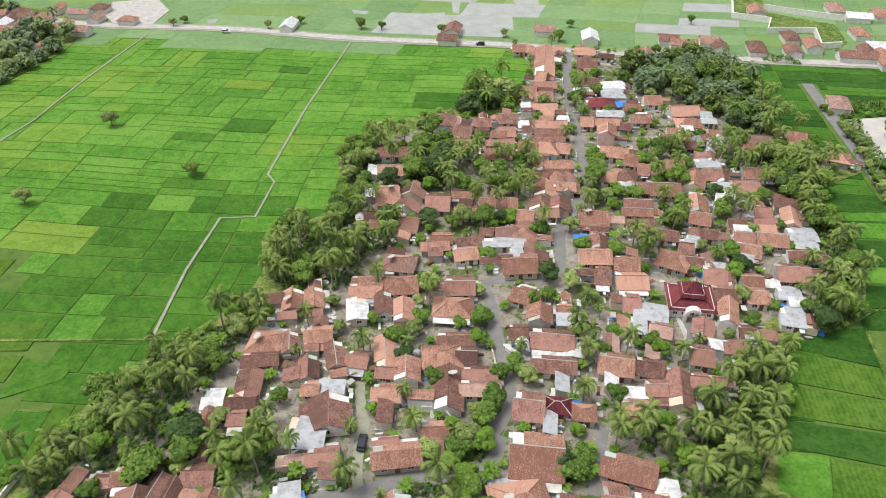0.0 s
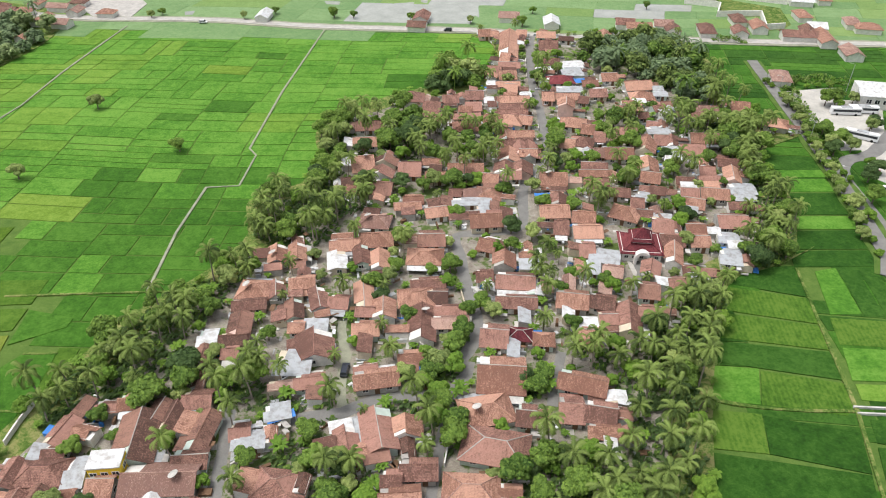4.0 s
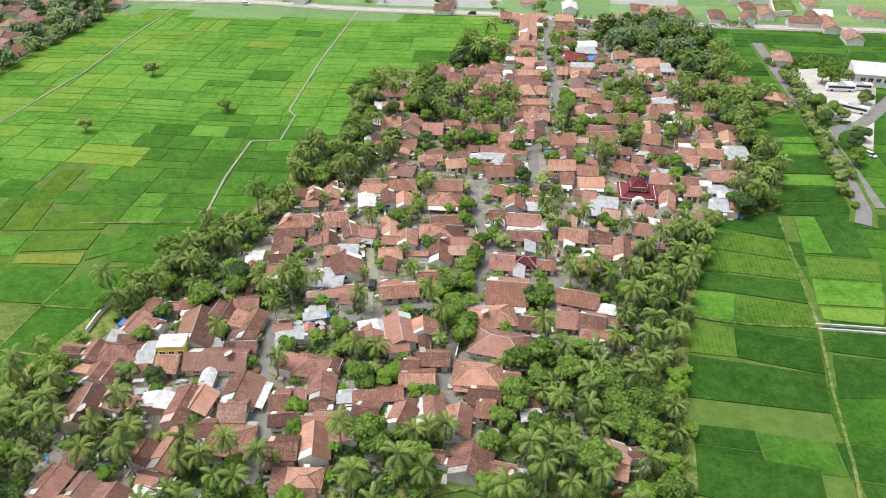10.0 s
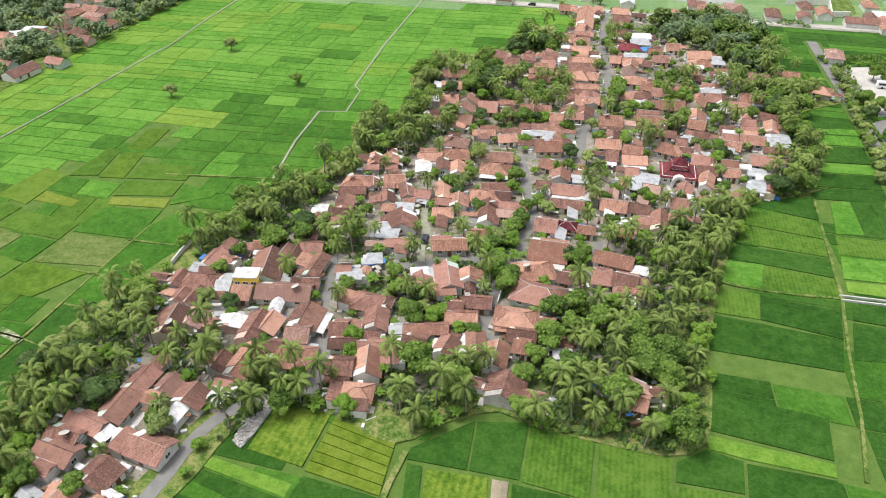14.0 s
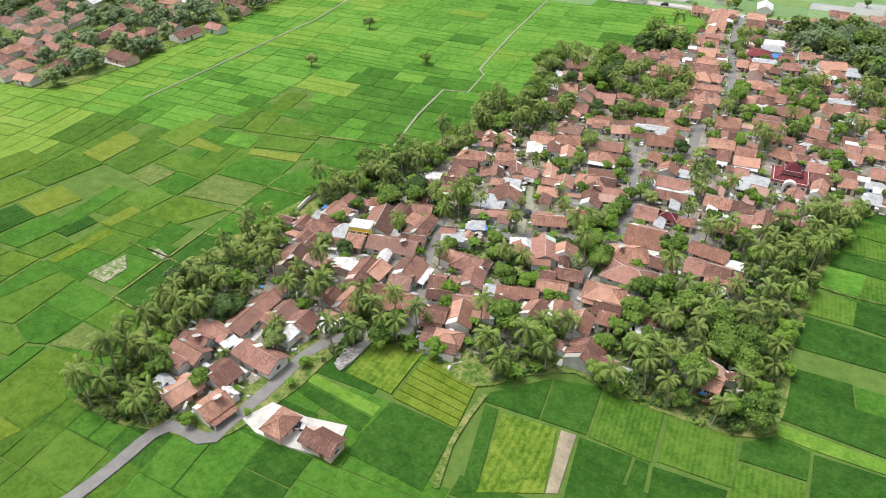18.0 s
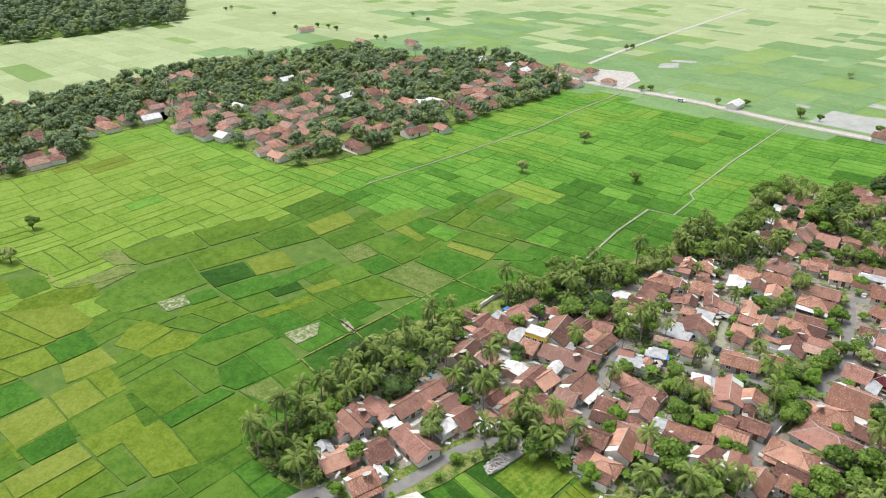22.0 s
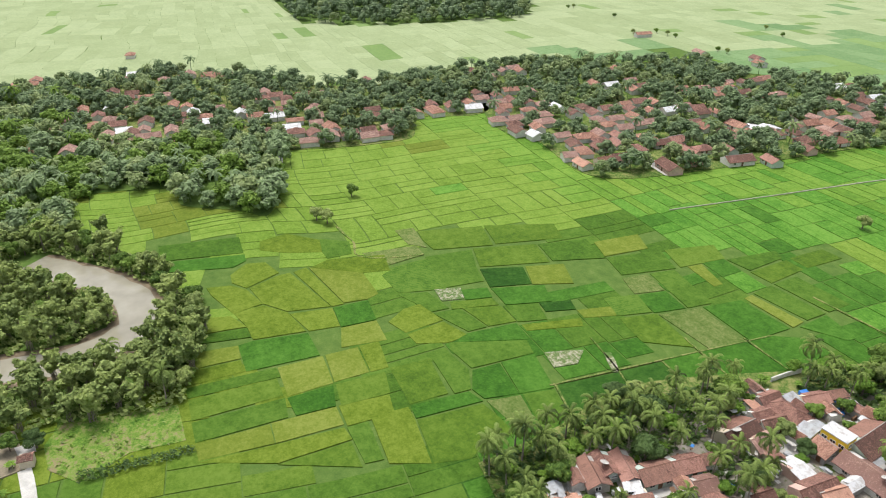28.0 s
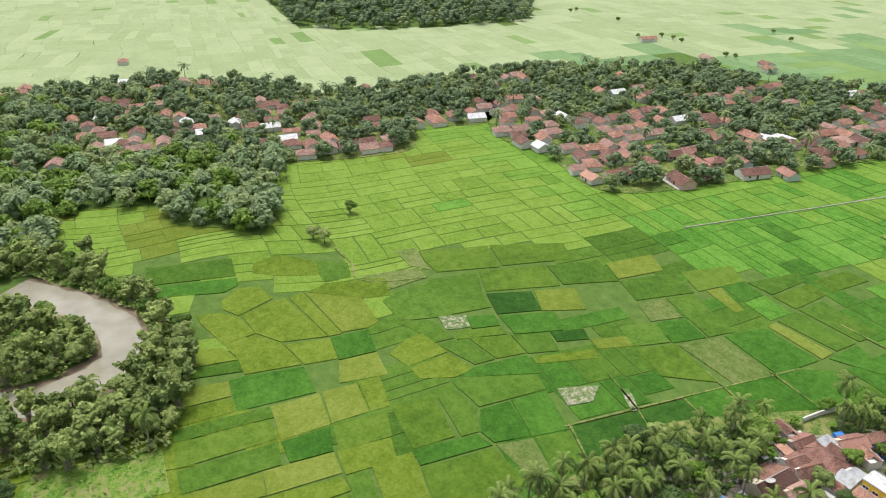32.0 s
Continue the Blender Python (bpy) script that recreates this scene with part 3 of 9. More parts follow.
Z_BANK = [(-303, -124.3), (-282.5, -97.6), (-272, -70.7), (-244.8, -64.6), (-234.1, -53.7), (-218.9, -55.4), (-206.9, -47.5), (-182.6, -51.1), (-169.2, -56.9), (-155.4, -64.3), (-156, -73.1), (-163.4, -98.6), (-168.9, -115.1)]
Z_FOREST = [(-551.5, -170.2), (-494.1, -95.7), (-511.8, -64.5), (-396.9, -66.8), (-362.6, -16.1), (-349.6, 22.9), (-313.8, 14.3), (-277.3, 0.7), (-258.8, -10.1), (-269.3, -18.2), (-287.1, -38.3), (-305.9, -37.1), (-318.7, -68.5), (-310.9, -79.5), (-277.2, -79.7), (-282.5, -97.6), (-302.6, -141)]
Z_FAR_W = [(-576.2, -187.4), (-537.6, -95.3), (-526.9, -63.5), (-534.8, -3.1), (-480.6, 52.4), (-441.8, 81.5), (-422.4, 128.4), (-431, 198.8), (-338.5, 148.1), (-345.5, 104.5), (-315.2, 82.1), (-330.8, 22.6), (-349.6, 22.9), (-362.6, -16.1), (-396.9, -66.8), (-481, -95.8), (-530.8, -181)]
Z_FAR_N = [(-426.8, 196.1), (-431, 232.5), (-400.1, 274.6), (-367.6, 347.1), (-326.3, 350.9), (-258.6, 393.6), (-190.8, 367.2), (-176.5, 324.8), (-190, 267.4), (-203.3, 194.6), (-223.6, 134.8), (-277.5, 139.6), (-321.3, 137.3)]
Z_FAR_WOOD = [(-924.7, 174.7), (-797.6, 169.6), (-664.8, 148.5), (-637.9, 176.8), (-602.7, 263.6), (-587.2, 348.6), (-689, 428.9), (-851.5, 508.8), (-1036.8, 206.6)]
Z_CORNER = [(-158.7, -108.3), (-157.1, -97.3), (-146, -101.5), (-138.7, -99.5), (-141.8, -108.5)]
Z_PALM_H = [(-76.3, 43.2), (-71.2, 50.1), (-61.9, 48.8), (-58.5, 37.3), (-68.9, 33.4)]
Z_GROVE_D = [(-4.3, 56), (-0.3, 56.4), (-1.5, 50.4), (2.3, 47.2), (3.5, 39.6), (-2.6, 40.4), (-8.9, 44.1)]
Z_GROVE_E = [(4.2, 97.2), (10.5, 106.6), (13.9, 102.6), (9.7, 91.5), (10.2, 82.2), (3.7, 79.8), (1.7, 90.1)]
Z_BANANA_E = [(24.7, 92.3), (30.6, 93), (29.2, 84.9), (22.6, 84.9)]
LONE_BROAD = [(-27.4, 210.8), (19.4, 263.9), (13.4, 229.4), (-20, 214.8), (-18.5, 113.8), (-28.4, 99.6), (-11.3, 100.3), (-5.4, 105), (-11.4, 124.6), (-7.4, 126.6), (-9.1, 118.9), (9.1, 130.6), (1.8, 98), (10.4, 103.4), (5.2, 94.3), (9.6, 90.1), (-2.4, 111.7), (8.2, 124.6), (16.2, 115.2), (19, 111.6), (17, 176), (28.1, 170), (14.3, 173), (51.9, 206.7), (72.5, 214.4), (80.2, 214.4), (67.8, 174.4), (64.7, 179), (99.9, 186.9), (87.5, 183.7), (86.1, 190.3), (67.8, 210.5), (60, 192.1), (-5.1, 146.3), (-3.5, 143.9), (27.9, 148.7), (37.6, 106.5), (46.7, 98.6), (39, 161.5), (37.3, 171.5)]
LONE_BROAD += [(24, 88.7), (25.9, 86), (22.5, 139.3), (26.9, 140.4), (73.4, 154.8), (80.3, 152.2), (49.5, 122.5), (51, 120.6), (61, 188.7), (51.3, 188.7), (47.5, 187.1), (55.6, 332.5), (64, 353), (125.8, 357), (6.1, 176.1), (-4, 176.1), (13.4, 157.6), (22.4, 214.6), (25.9, 210.6), (-69.1, 60.8), (-63.1, 60.1), (-55.1, 64.8), (-49.1, 64.1), (-66.2, 21.7), (-63.9, 19), (-68.4, 16), (-36.3, 48.8), (-29.2, 50.2), (-17.1, 60.8), (-14.3, 55), (-15, 67.3), (28.2, 89), (-4.2, 55.6), (11, 82.9), (-50.1, 54.7), (-92, 37.9), (-72, 63.9), (-94.2, 36.8), (-40.5, 26.5)]
LONE_PALM = [(-49.4, 135.6), (-44.6, 129.2), (-1.6, 85.6), (-3.4, 137.7), (-5.7, 98.2), (3.6, 135.5), (5.8, 205.4), (-14.8, 162.8), (-10.2, 133.3), (32.7, 117.3), (27.3, 115.4), (31.2, 133.2), (36, 137.6), (35.6, 123), (32.6, 124.9), (31.3, 124.9), (30.9, 106.8), (31.3, 101.9), (35.6, 94.4), (39.8, 93), (33.1, 93), (39.2, 124.9), (11.4, 187.3), (16.2, 180.7), (8.1, 190.7), (19.8, 183.9), (-13.8, 174.5), (98.7, 221.3), (71.8, 180.5), (94, 213), (100.7, 205.1), (111.7, 205), (124.3, 212.9), (117.5, 201.2), (-35.6, 94.5), (-38.1, 93.1), (-28.9, 82.4), (-18.8, 121.2), (-28.5, 147.2), (42.6, 119.1), (94.1, 219.2), (101.1, 217.1), (-26.5, 205.5), (-38.9, 78.2), (-36.4, 72.3), (-35.6, 61.6), (-49.5, 70.5), (-35.7, 53.5), (-58.5, 66.9)]
FIELD_TREES = [(-124.2, 242.6), (-83, 205.8), (-131.4, 188.4), (-46, 173.1), (-41.9, 173.7), (-40.5, 351), (-244.6, 6.1), (-260.1, 27.8), (-239.3, 8.7)]
PARK_TREES = [(167.2, 233.4), (174.2, 233.3), (170, 211.2), (152.6, 211.4), (151.1, 198.8), (153.1, 194), (145.8, 191.8), (136.4, 151.5), (142.7, 160.6), (136.2, 158.8), (153.5, 178.4), (153.7, 182.7)]
PARK_TREES += [(148.1, 205.5), (147.9, 197.3), (148.4, 173.7), (166.7, 230.5), (162.5, 232.3), (168.0, 209.1)]
PARK_SHRUBS = [(153.9, 254.1), (155.6, 252.1), (160.1, 254), (163.1, 249.4), (168.5, 250.7), (172.8, 249.3), (148.8, 241.5), (148.8, 235.4), (148.7, 229.6), (148.6, 224), (147.4, 215.8), (146.3, 208.1), (144.8, 199.7), (143.1, 191.3), (142.1, 184.6), (142.2, 178.1), (142.2, 174), (132.7, 148), (131.3, 139.7), (129.9, 133.5), (147.8, 254.2), (148.9, 250.9)]
DRIVE = [(185.6, 217.6), (160.9, 193.1), (149.5, 188.7), (142.4, 177.9), (139.9, 156.6), (137, 133.4)]
COMPOUND = [(150.7, 369.2), (165.8, 358.5), (161.6, 343.4), (181.7, 341.7), (175.8, 320.4), (185.1, 321.8), (192.5, 329.2), (198.5, 355.8), (169.6, 376.5), (177.5, 398.1), (160.6, 398.2)]
WALLC = [(160, 398.2), (149.8, 366.5), (166.4, 358.5), (159.4, 343.5), (182.4, 343.3), (176.2, 321.8), (186.1, 323.3)]
WALLC2 = [(171.2, 380.3), (183, 372.7), (204.7, 361.8)]
LOT_NW = [(-176.9, 371), (-181.5, 395), (-158.2, 400), (-145.7, 380.1), (-147.3, 357.5), (-168.4, 360.2)]
P_NE = [(-194.7, 406.6), (-190.4, 469.0), (-180.1, 565.2), (-160.8, 726.3)]
P_STR = [(-235.6, 10.6), (-218.5, 11.3), (-210.9, 8.1), (-204, 12.4), (-197.5, 29.8)]
GROUND = 0.5  # the village stands half a metre over the paddies
ROADS = [smooth_line(r) for r in (R_VILL, R_LANE2, R_LANE3, R_RING, R_LANE4, R_SIDE, R_SIDE2)]
MAIN_ROAD, EAST_ROAD = smooth_line(R_MAIN, 6), smooth_line(R_EAST, 6)
RIVER_LINE = smooth_line(RIVER, 4)
TAKEN = []  # (x, y, radius) of what stands already
rng = random.Random(4)

# ---------------------------------------------------------------- ground, water, roads
s = Shape()
s.poly([(-4000, -4000, 0), (4000, -4000, 0), (4000, 4000, 0), (-4000, 4000, 0)])
tagged(new("ground", s.done("ground", "field_ground")), "flat plain of grassy earth between the rice plots", "ground", kind="structure")


def plateau(name, outline, top, mat, label, category="ground", sharp=False):
    line = list(outline) if sharp else smooth_line(outline + outline[:1], 4)[:-1]
    area = sum(a[0] * b[1] - b[0] * a[1] for a, b in zip(line, line[1:] + line[:1]))
    if area < 0:
        line.reverse()
    s = Shape()
    s.slab([(x, y, top) for x, y in line], top + 0.05)
    return tagged(new(name, s.done(name, mat)), label, category, kind="structure")




def inset(poly, d):
    """The outline drawn in by about d metres."""
    turn = 1 if sum(a[0] * b[1] - b[0] * a[1] for a, b in zip(poly, poly[1:] + poly[:1])) > 0 else -1
    out = []
    for a, p, b in zip(poly[-1:] + poly[:-1], poly, poly[1:] + poly[:1]):
        k = math.dist(a, b) or 1
        q = (p[0] - turn * (b[1] - a[1]) / k * d, p[1] + turn * (b[0] - a[0]) / k * d)
        if inside(q, poly) and to_line(q, poly + poly[:1]) > d * 0.7:
            out.append(q)
    return out


plateau("village_ground", VILLAGE, GROUND - 0.02, "weeds", "raised weedy ground round the village")
plateau("village_yards", inset(VILLAGE, 9), GROUND, "yard", "trodden soil and grass between the village houses")
plateau("hamlet_ground", Z_FAR_N, 0.4, "weeds", "soil ground under the distant hamlet")
plateau("hamlet_ground", Z_FAR_W, 0.4, "weeds", "soil ground under the distant wooded hamlet")
plateau("forest_ground", Z_FOREST, 0.35, "field_ground", "shaded grassy ground under the woodland")
plateau("house_yard", YARD, 0.55, "concrete_light", "pale concrete yard round two lone houses", "yard", sharp=True)
plateau("drying_yard", WPAVE, 0.5, "concrete_light", "pale concrete drying yard beside the hamlet", "yard", sharp=True)
plateau("parking_lot", CARP, 0.3, "parking", "wide pale concrete parking ground", "parking lot", sharp=True)
plateau("river_garden", GARDEN, 0.3, "lawn", "patchy grass garden beside the river", "garden", True)
plateau("hut_terrace", HUT_SLAB, 0.54, "concrete_light", "white concrete terrace beside a small hut", "terrace", sharp=True)
plateau("bare_yard", HUT_SOIL, 0.5, "bare_soil", "trodden brown soil round the hut", "bare soil")
plateau("rubble_yard", RUBBLE, 0.56, "concrete", "strip of grey rubble beside the lane", "yard", sharp=True)
plateau("mosque_yard", MOSQUE_YARD, 0.54, "concrete", "paved forecourt before the mosque", "yard", sharp=True)
plateau("white_yard", WHITE_YARD, 0.54, "concrete_light", "pale paved yard beside the village street", "yard", sharp=True)
plateau("courtyard", COURT, 0.54, "concrete_light", "pale concrete courtyard between houses", "yard", sharp=True)

ribbon("road_main", MAIN_ROAD, 5.0, 0.6, 0.65, "concrete", "straight grey country road on a low bank", "road", 0.1)
ribbon("road_verge", MAIN_ROAD, 9.0, 0.45, 0.5, "path", "pale gravel verge under the country road", "verge", 0.4)
ribbon("road_east", EAST_ROAD, 4.6, 0.6, 0.65, "asphalt", "grey asphalt road along the fields", "road", 0.1)
ribbon("verge_east", EAST_ROAD, 8.0, 0.4, 0.45, "field_ground", "grassy verge under the asphalt road", "verge", 0.5)
for line, width, label in zip(ROADS, (3.2, 2.2, 2.6, 3.0, 2.2, 2.4, 2.4), ("main village street of worn grey asphalt", "narrow pale dirt lane between houses", "narrow grey lane between houses", "grey asphalt lane round the village edge", "narrow concrete lane between walls", "paved lane below the mosque", "short paved lane between houses")):
    ribbon("lane", line, width, GROUND + 0.05 + 0.004 * len(label) / 20, 0.5, "path" if "dirt" in label else "asphalt", label, "road", 0.15)
for k, (line, width, label) in enumerate(((P_FIELD, 0.75, "pale earth footpath zigzagging through the paddies"), (P_FIELD2, 0.6, "narrow grassy path on a paddy bank"), (P_EAST, 0.8, "pale dirt path through the eastern paddies"), (P_NW, 0.65, "long pale path through the paddies"), (P_SOUTH, 1.3, "grassy path beside the southern plots"), (LPATH, 2.2, "pale concrete path beside the woodland"), (LROAD, 3.0, "pale concrete road by the river garden"))):
    ribbon("path", smooth_line(line, 4) if width > 1.25 else line, width, 0.46 + 0.01 * k, 0.5, "concrete_light" if "concrete" in label else "weeds" if "grassy" in label or "eastern" in label else "path", label, "path", 0.12)
ribbon("canal_wall", smooth_line([(94.5, 79.4), (108, 77.9), (140, 74)], 4), 0.4, 0.75, 0.8, "concrete_light", "white concrete irrigation channel wall", "channel")
ribbon("canal_wall", smooth_line([(94.5, 77.6), (108, 76.1), (140, 72)], 4), 0.4, 0.75, 0.8, "concrete_light", "white concrete irrigation channel wall", "channel")
ribbon("river_bank", RIVER_LINE, 17.5, 0.1, 0.15, "mud", "bare brown mud bank of the river", "river bank", 1.2)
ribbon("river", RIVER_LINE, 12.5, 0.16, 0.1, "water", "calm brown river water in a bend", "river", 0.8)


# ---------------------------------------------------------------- rice plots
def warp(u, v):
    """From the plan of the plots to the plain: turned a little, with bent banks."""
    a = radians(-9 + 3 * math.sin(v / 130))
    x, y = u * math.cos(a) - v * math.sin(a), u * math.sin(a) + v * math.cos(a)
    k = 0.9 + 3.2 * max(0, min(1, (-120 - x) / 60)) * max(0, min(1, (50 - y) / 60))
    return x + k * math.sin(y / 17 + x / 40), y + k * math.sin(x / 21 - y / 50)


def split(u0, v0, u1, v1, r, least, most, out):
    w, h = u1 - u0, v1 - v0
    area = w * h
    if area < least or (area < most and max(w / h, h / w) < 3.2 and r.random() < 0.45):
        out.append((u0, v0, u1, v1))
        return
    f = r.uniform(0.36, 0.64)
    if w > h * r.uniform(1.2, 2.6):
        split(u0, v0, u0 + w * f, v1, r, least, most, out)
        split(u0 + w * f, v0, u1, v1, r, least, most, out)
    else:
        split(u0, v0, u1, v0 + h * f, r, least, most, out)
        split(u0, v0 + h * f, u1, v1, r, least, most, out)


def outline(cell, gap=0.2, n=3):
    u0, v0, u1, v1 = cell
    u0, v0, u1, v1 = u0 + gap, v0 + gap, u1 - gap, v1 - gap
    c = [(u0, v0), (u1, v0), (u1, v1), (u0, v1)]
    pts = []
    for a, b in zip(c, c[1:] + c[:1]):
        pts += [warp(a[0] + (b[0] - a[0]) * k / n, a[1] + (b[1] - a[1]) * k / n) for k in range(n)]
    return pts


def centre_of(pts):
    return sum(p[0] for p in pts) / len(pts), sum(p[1] for p in pts) / len(pts)


def plot_crop(x, y, r):
    """Deep green near the village, lime and ripe towards the river and the hamlets."""
    west = max(0, min(1, (-105 - x) / 110))
    south = max(0, min(1, (30 - y) / 70)) * (x < -75)
    north = max(0, min(1, (y - 130) / 160))
    near = max(0, min(1, 1.5 - math.hypot(x + 75, y - 75) / 100))
    q = 0.2 + 0.6 * r.random() - 0.1 * north + 1.0 * near + 0.5 * noise.noise((x / 50, y / 50, 0.3)) - 0.5 * west - 0.3 * south
    if q < -0.42:
        return "rice_ripe" if y < 110 else "rice_pale"
    if q < 0.08 + 0.3 * west:
        return "rice_light" if y > 110 else "rice_pale" if x < -190 else "rice_lime" if west > 0.25 else "rice_light"
    if q < 0.62:
        return "rice_mid"
    if q > 0.9 and r.random() < 0.75:
        return "rice_deep"
    return "rice_mid" if r.random() < 0.72 else "rice_deep" if r.random() < 0.93 else "rice_thin"


TONES = []
TONES.append(([(-107.5, 297.1), (-106.4, 321.7), (-99.8, 321.7), (-101.3, 297.1)], "rice_pale"))
TONES.append(([(-92.4, 296.4), (-91.1, 320.2), (-88.7, 320.2), (-90, 296.4)], "rice_pale"))
TONES.append(([(-97.2, 339.1), (-88.4, 339.1), (-84, 339), (-89.6, 323.1), (-96.7, 323.1)], "rice_pale"))
TONES.append(([(-80.6, 321.6), (-77.5, 336.7), (-70.4, 335.1), (-71.6, 321.5)], "rice_pale"))
TONES.append(([(-84.1, 276.3), (-84.3, 293.2), (-78.2, 293.1), (-78.2, 276.3)], "rice_pale"))
TONES.append(([(-117.2, 169), (-117.6, 183.2), (-103.6, 183.1), (-103.6, 168.1)], "rice_pale"))
TONES.append(([(-112.2, 185.1), (-111.6, 196.9), (-101.5, 196.8), (-101.4, 184.4)], "rice_light"))
TONES.append(([(-12.3, 254.4), (-6.8, 281.8), (3.9, 281.8), (0.3, 251.8)], "rice_deep"))
TONES.append(([(-159.5, -37.2), (-157.6, -24.5), (-144.6, -25.7), (-145.6, -39)], "rice_ripe"))
TONES.append(([(-158.1, -23.9), (-157.1, -14.4), (-143.2, -17.7), (-144.6, -26.4)], "rice_ripe"))
TONES.append(([(-157.2, -13.7), (-155.5, -7.6), (-143.6, -9.9), (-143.1, -17)], "rice_ripe"))
TONES.append(([(-155, 1.4), (-158.5, 11.6), (-147.4, 16.8), (-146.3, 4.8)], "rice_ripe"))
TONES.append(([(-168.7, -16.1), (-167.6, -6), (-157.1, -3.8), (-156.7, -16.7)], "rice_ripe"))
TONES.append(([(-192.3, -34.7), (-189.7, -24.2), (-172.7, -23.1), (-177.7, -39.6)], "rice_ripe"))
TONES.append(([(-168.1, -61.1), (-168.2, -45.3), (-162.8, -46), (-162.6, -62.1)], "rice_ripe"))
TONES.append(([(-176.3, -42.4), (-170.7, -23.8), (-159.5, -25.4), (-161.7, -46.7)], "rice_deep"))
OWN_PLOTS = []  # plots that stand out: outline, crop, label
OWN_PLOTS.append(([(-194.4, 14.2), (-194.3, 29.2), (-172.2, 25.2), (-177, 11.7)], "rice_rows", "rice plot planted in wide rows"))
OWN_PLOTS.append(([(-209.5, 10.6), (-205, 30.5), (-197.5, 29.8), (-196.6, 13.2)], "rice_thin", "thin muddy rice plot"))
OWN_PLOTS.append(([(-220.6, 29.2), (-219, 36.6), (-201.9, 33.3), (-207.6, 28.4)], "rice_thin", "thin muddy rice plot"))
OWN_PLOTS.append(([(-173.8, 21.1), (-170.5, 29.4), (-163.9, 26.9), (-166.2, 19.8)], "mud_patch", "bare brown plot"))
OWN_PLOTS.append(([(-56.8, 13.4), (-55.7, 15.7), (-33.9, 9.7), (-34.7, 6.7)], "rice_light", "light green rice plot"))
OWN_PLOTS.append(([(-57.6, 10.3), (-56.7, 12.9), (-34.7, 6.1), (-36, 1.7), (-39.8, 3.5)], "rice_dark", "deep green rice plot"))
OWN_PLOTS.append(([(-32, 11.7), (-16.6, 8.1), (-18.7, -8.4), (-36.3, -4), (-35.5, 1.5)], "rice_dark", "deep green rice plot"))
OWN_PLOTS.append(([(85.1, 129.1), (105.2, 130.2), (101.9, 116.7), (82.1, 123.6)], "rice_dark", "deep green rice plot between narrow banks"))
OWN_PLOTS.append(([(81.2, 122.2), (101.7, 116.2), (99.8, 106.4), (78.0, 112.7)], "rice_rows", "green rice plot planted in straight rows"))
OWN_PLOTS.append(([(77.6, 111.5), (99.5, 105.7), (97.9, 97.2), (74.0, 102.6)], "rice_rows", "green rice plot planted in straight rows"))
OWN_PLOTS.append(([(72.1, 101.5), (97.8, 96.4), (96.3, 87.5), (67.9, 95.0)], "rice_dark", "deep green rice plot between narrow banks"))
OWN_PLOTS.append(([(64.1, 94.0), (78.7, 91.8), (74.8, 81.1), (59.7, 83.5)], "rice_mid", "green rice plot between narrow banks"))
OWN_PLOTS.append(([(78.9, 91.3), (96.1, 86.5), (94.8, 79.4), (92.2, 77.2), (75.1, 81.1)], "rice_rows", "green rice plot planted in straight rows"))
OWN_PLOTS.append(([(58.9, 80.9), (73.9, 78.5), (71.3, 68.1), (56.0, 70.7)], "rice_rows", "green rice plot planted in straight rows"))
OWN_PLOTS.append(([(74.1, 78.0), (92.6, 72.5), (89.6, 62.4), (71.4, 68.1)], "rice_dark", "deep green rice plot between narrow banks"))
OWN_PLOTS.append(([(55.7, 69.9), (89.4, 62.1), (85.7, 50.9), (49.1, 56.9)], "rice_dark", "deep green rice plot between narrow banks"))
OWN_PLOTS.append(([(108.9, 127.4), (115.2, 128.7), (112.5, 109.6), (104.5, 109.7)], "rice_mid", "green rice plot between narrow banks"))
OWN_PLOTS.append(([(115.7, 128.7), (120.6, 128.1), (117.9, 108.4), (112.7, 108.9)], "rice_dark", "deep green rice plot between narrow banks"))
OWN_PLOTS.append(([(121.3, 128.1), (125.9, 127.2), (122.6, 107.3), (118.4, 108.1)], "rice_dark", "deep green rice plot between narrow banks"))
OWN_PLOTS.append(([(103.7, 108.5), (123.1, 105.5), (119.7, 96.5), (101.5, 98.9)], "rice_rows", "green rice plot planted in straight rows"))
OWN_PLOTS.append(([(101.5, 97.8), (119.2, 95.7), (115.1, 85.7), (98.5, 87.3)], "rice_mid", "green rice plot between narrow banks"))
OWN_PLOTS.append(([(98.6, 86.1), (114.6, 84.8), (111.5, 79.2), (97.6, 81.5)], "rice_light", "light green rice plot"))
OWN_PLOTS.append(([(96.4, 75.9), (111.4, 74.4), (107.4, 67.2), (94.7, 69.8)], "rice_dark", "deep green rice plot between narrow banks"))
OWN_PLOTS.append(([(94.2, 68.7), (107.0, 66.6), (100.4, 54.9), (89.5, 55.0)], "rice_dark", "deep green rice plot between narrow banks"))
OWN_PLOTS.append(([(122.0, 182.6), (139.0, 182.0), (138.4, 177.1), (120.8, 178.1)], "rice_mid", "green rice plot between narrow banks"))
OWN_PLOTS.append(([(120.3, 176.9), (138.0, 176.3), (137.0, 168.1), (117.6, 169.1)], "rice_mid", "green rice plot between narrow banks"))
OWN_PLOTS.append(([(117.1, 168.0), (136.7, 167.3), (133.8, 154.7), (112.5, 155.7)], "rice_dark", "deep green rice plot between narrow banks"))
OWN_PLOTS.append(([(112.1, 154.7), (133.5, 154.0), (131.8, 147.0), (109.9, 148.0)], "rice_mid", "green rice plot between narrow banks"))
OWN_PLOTS.append(([(109.6, 147.0), (131.5, 146.4), (130.0, 137.0), (106.7, 137.9)], "rice_dark", "deep green rice plot between narrow banks"))
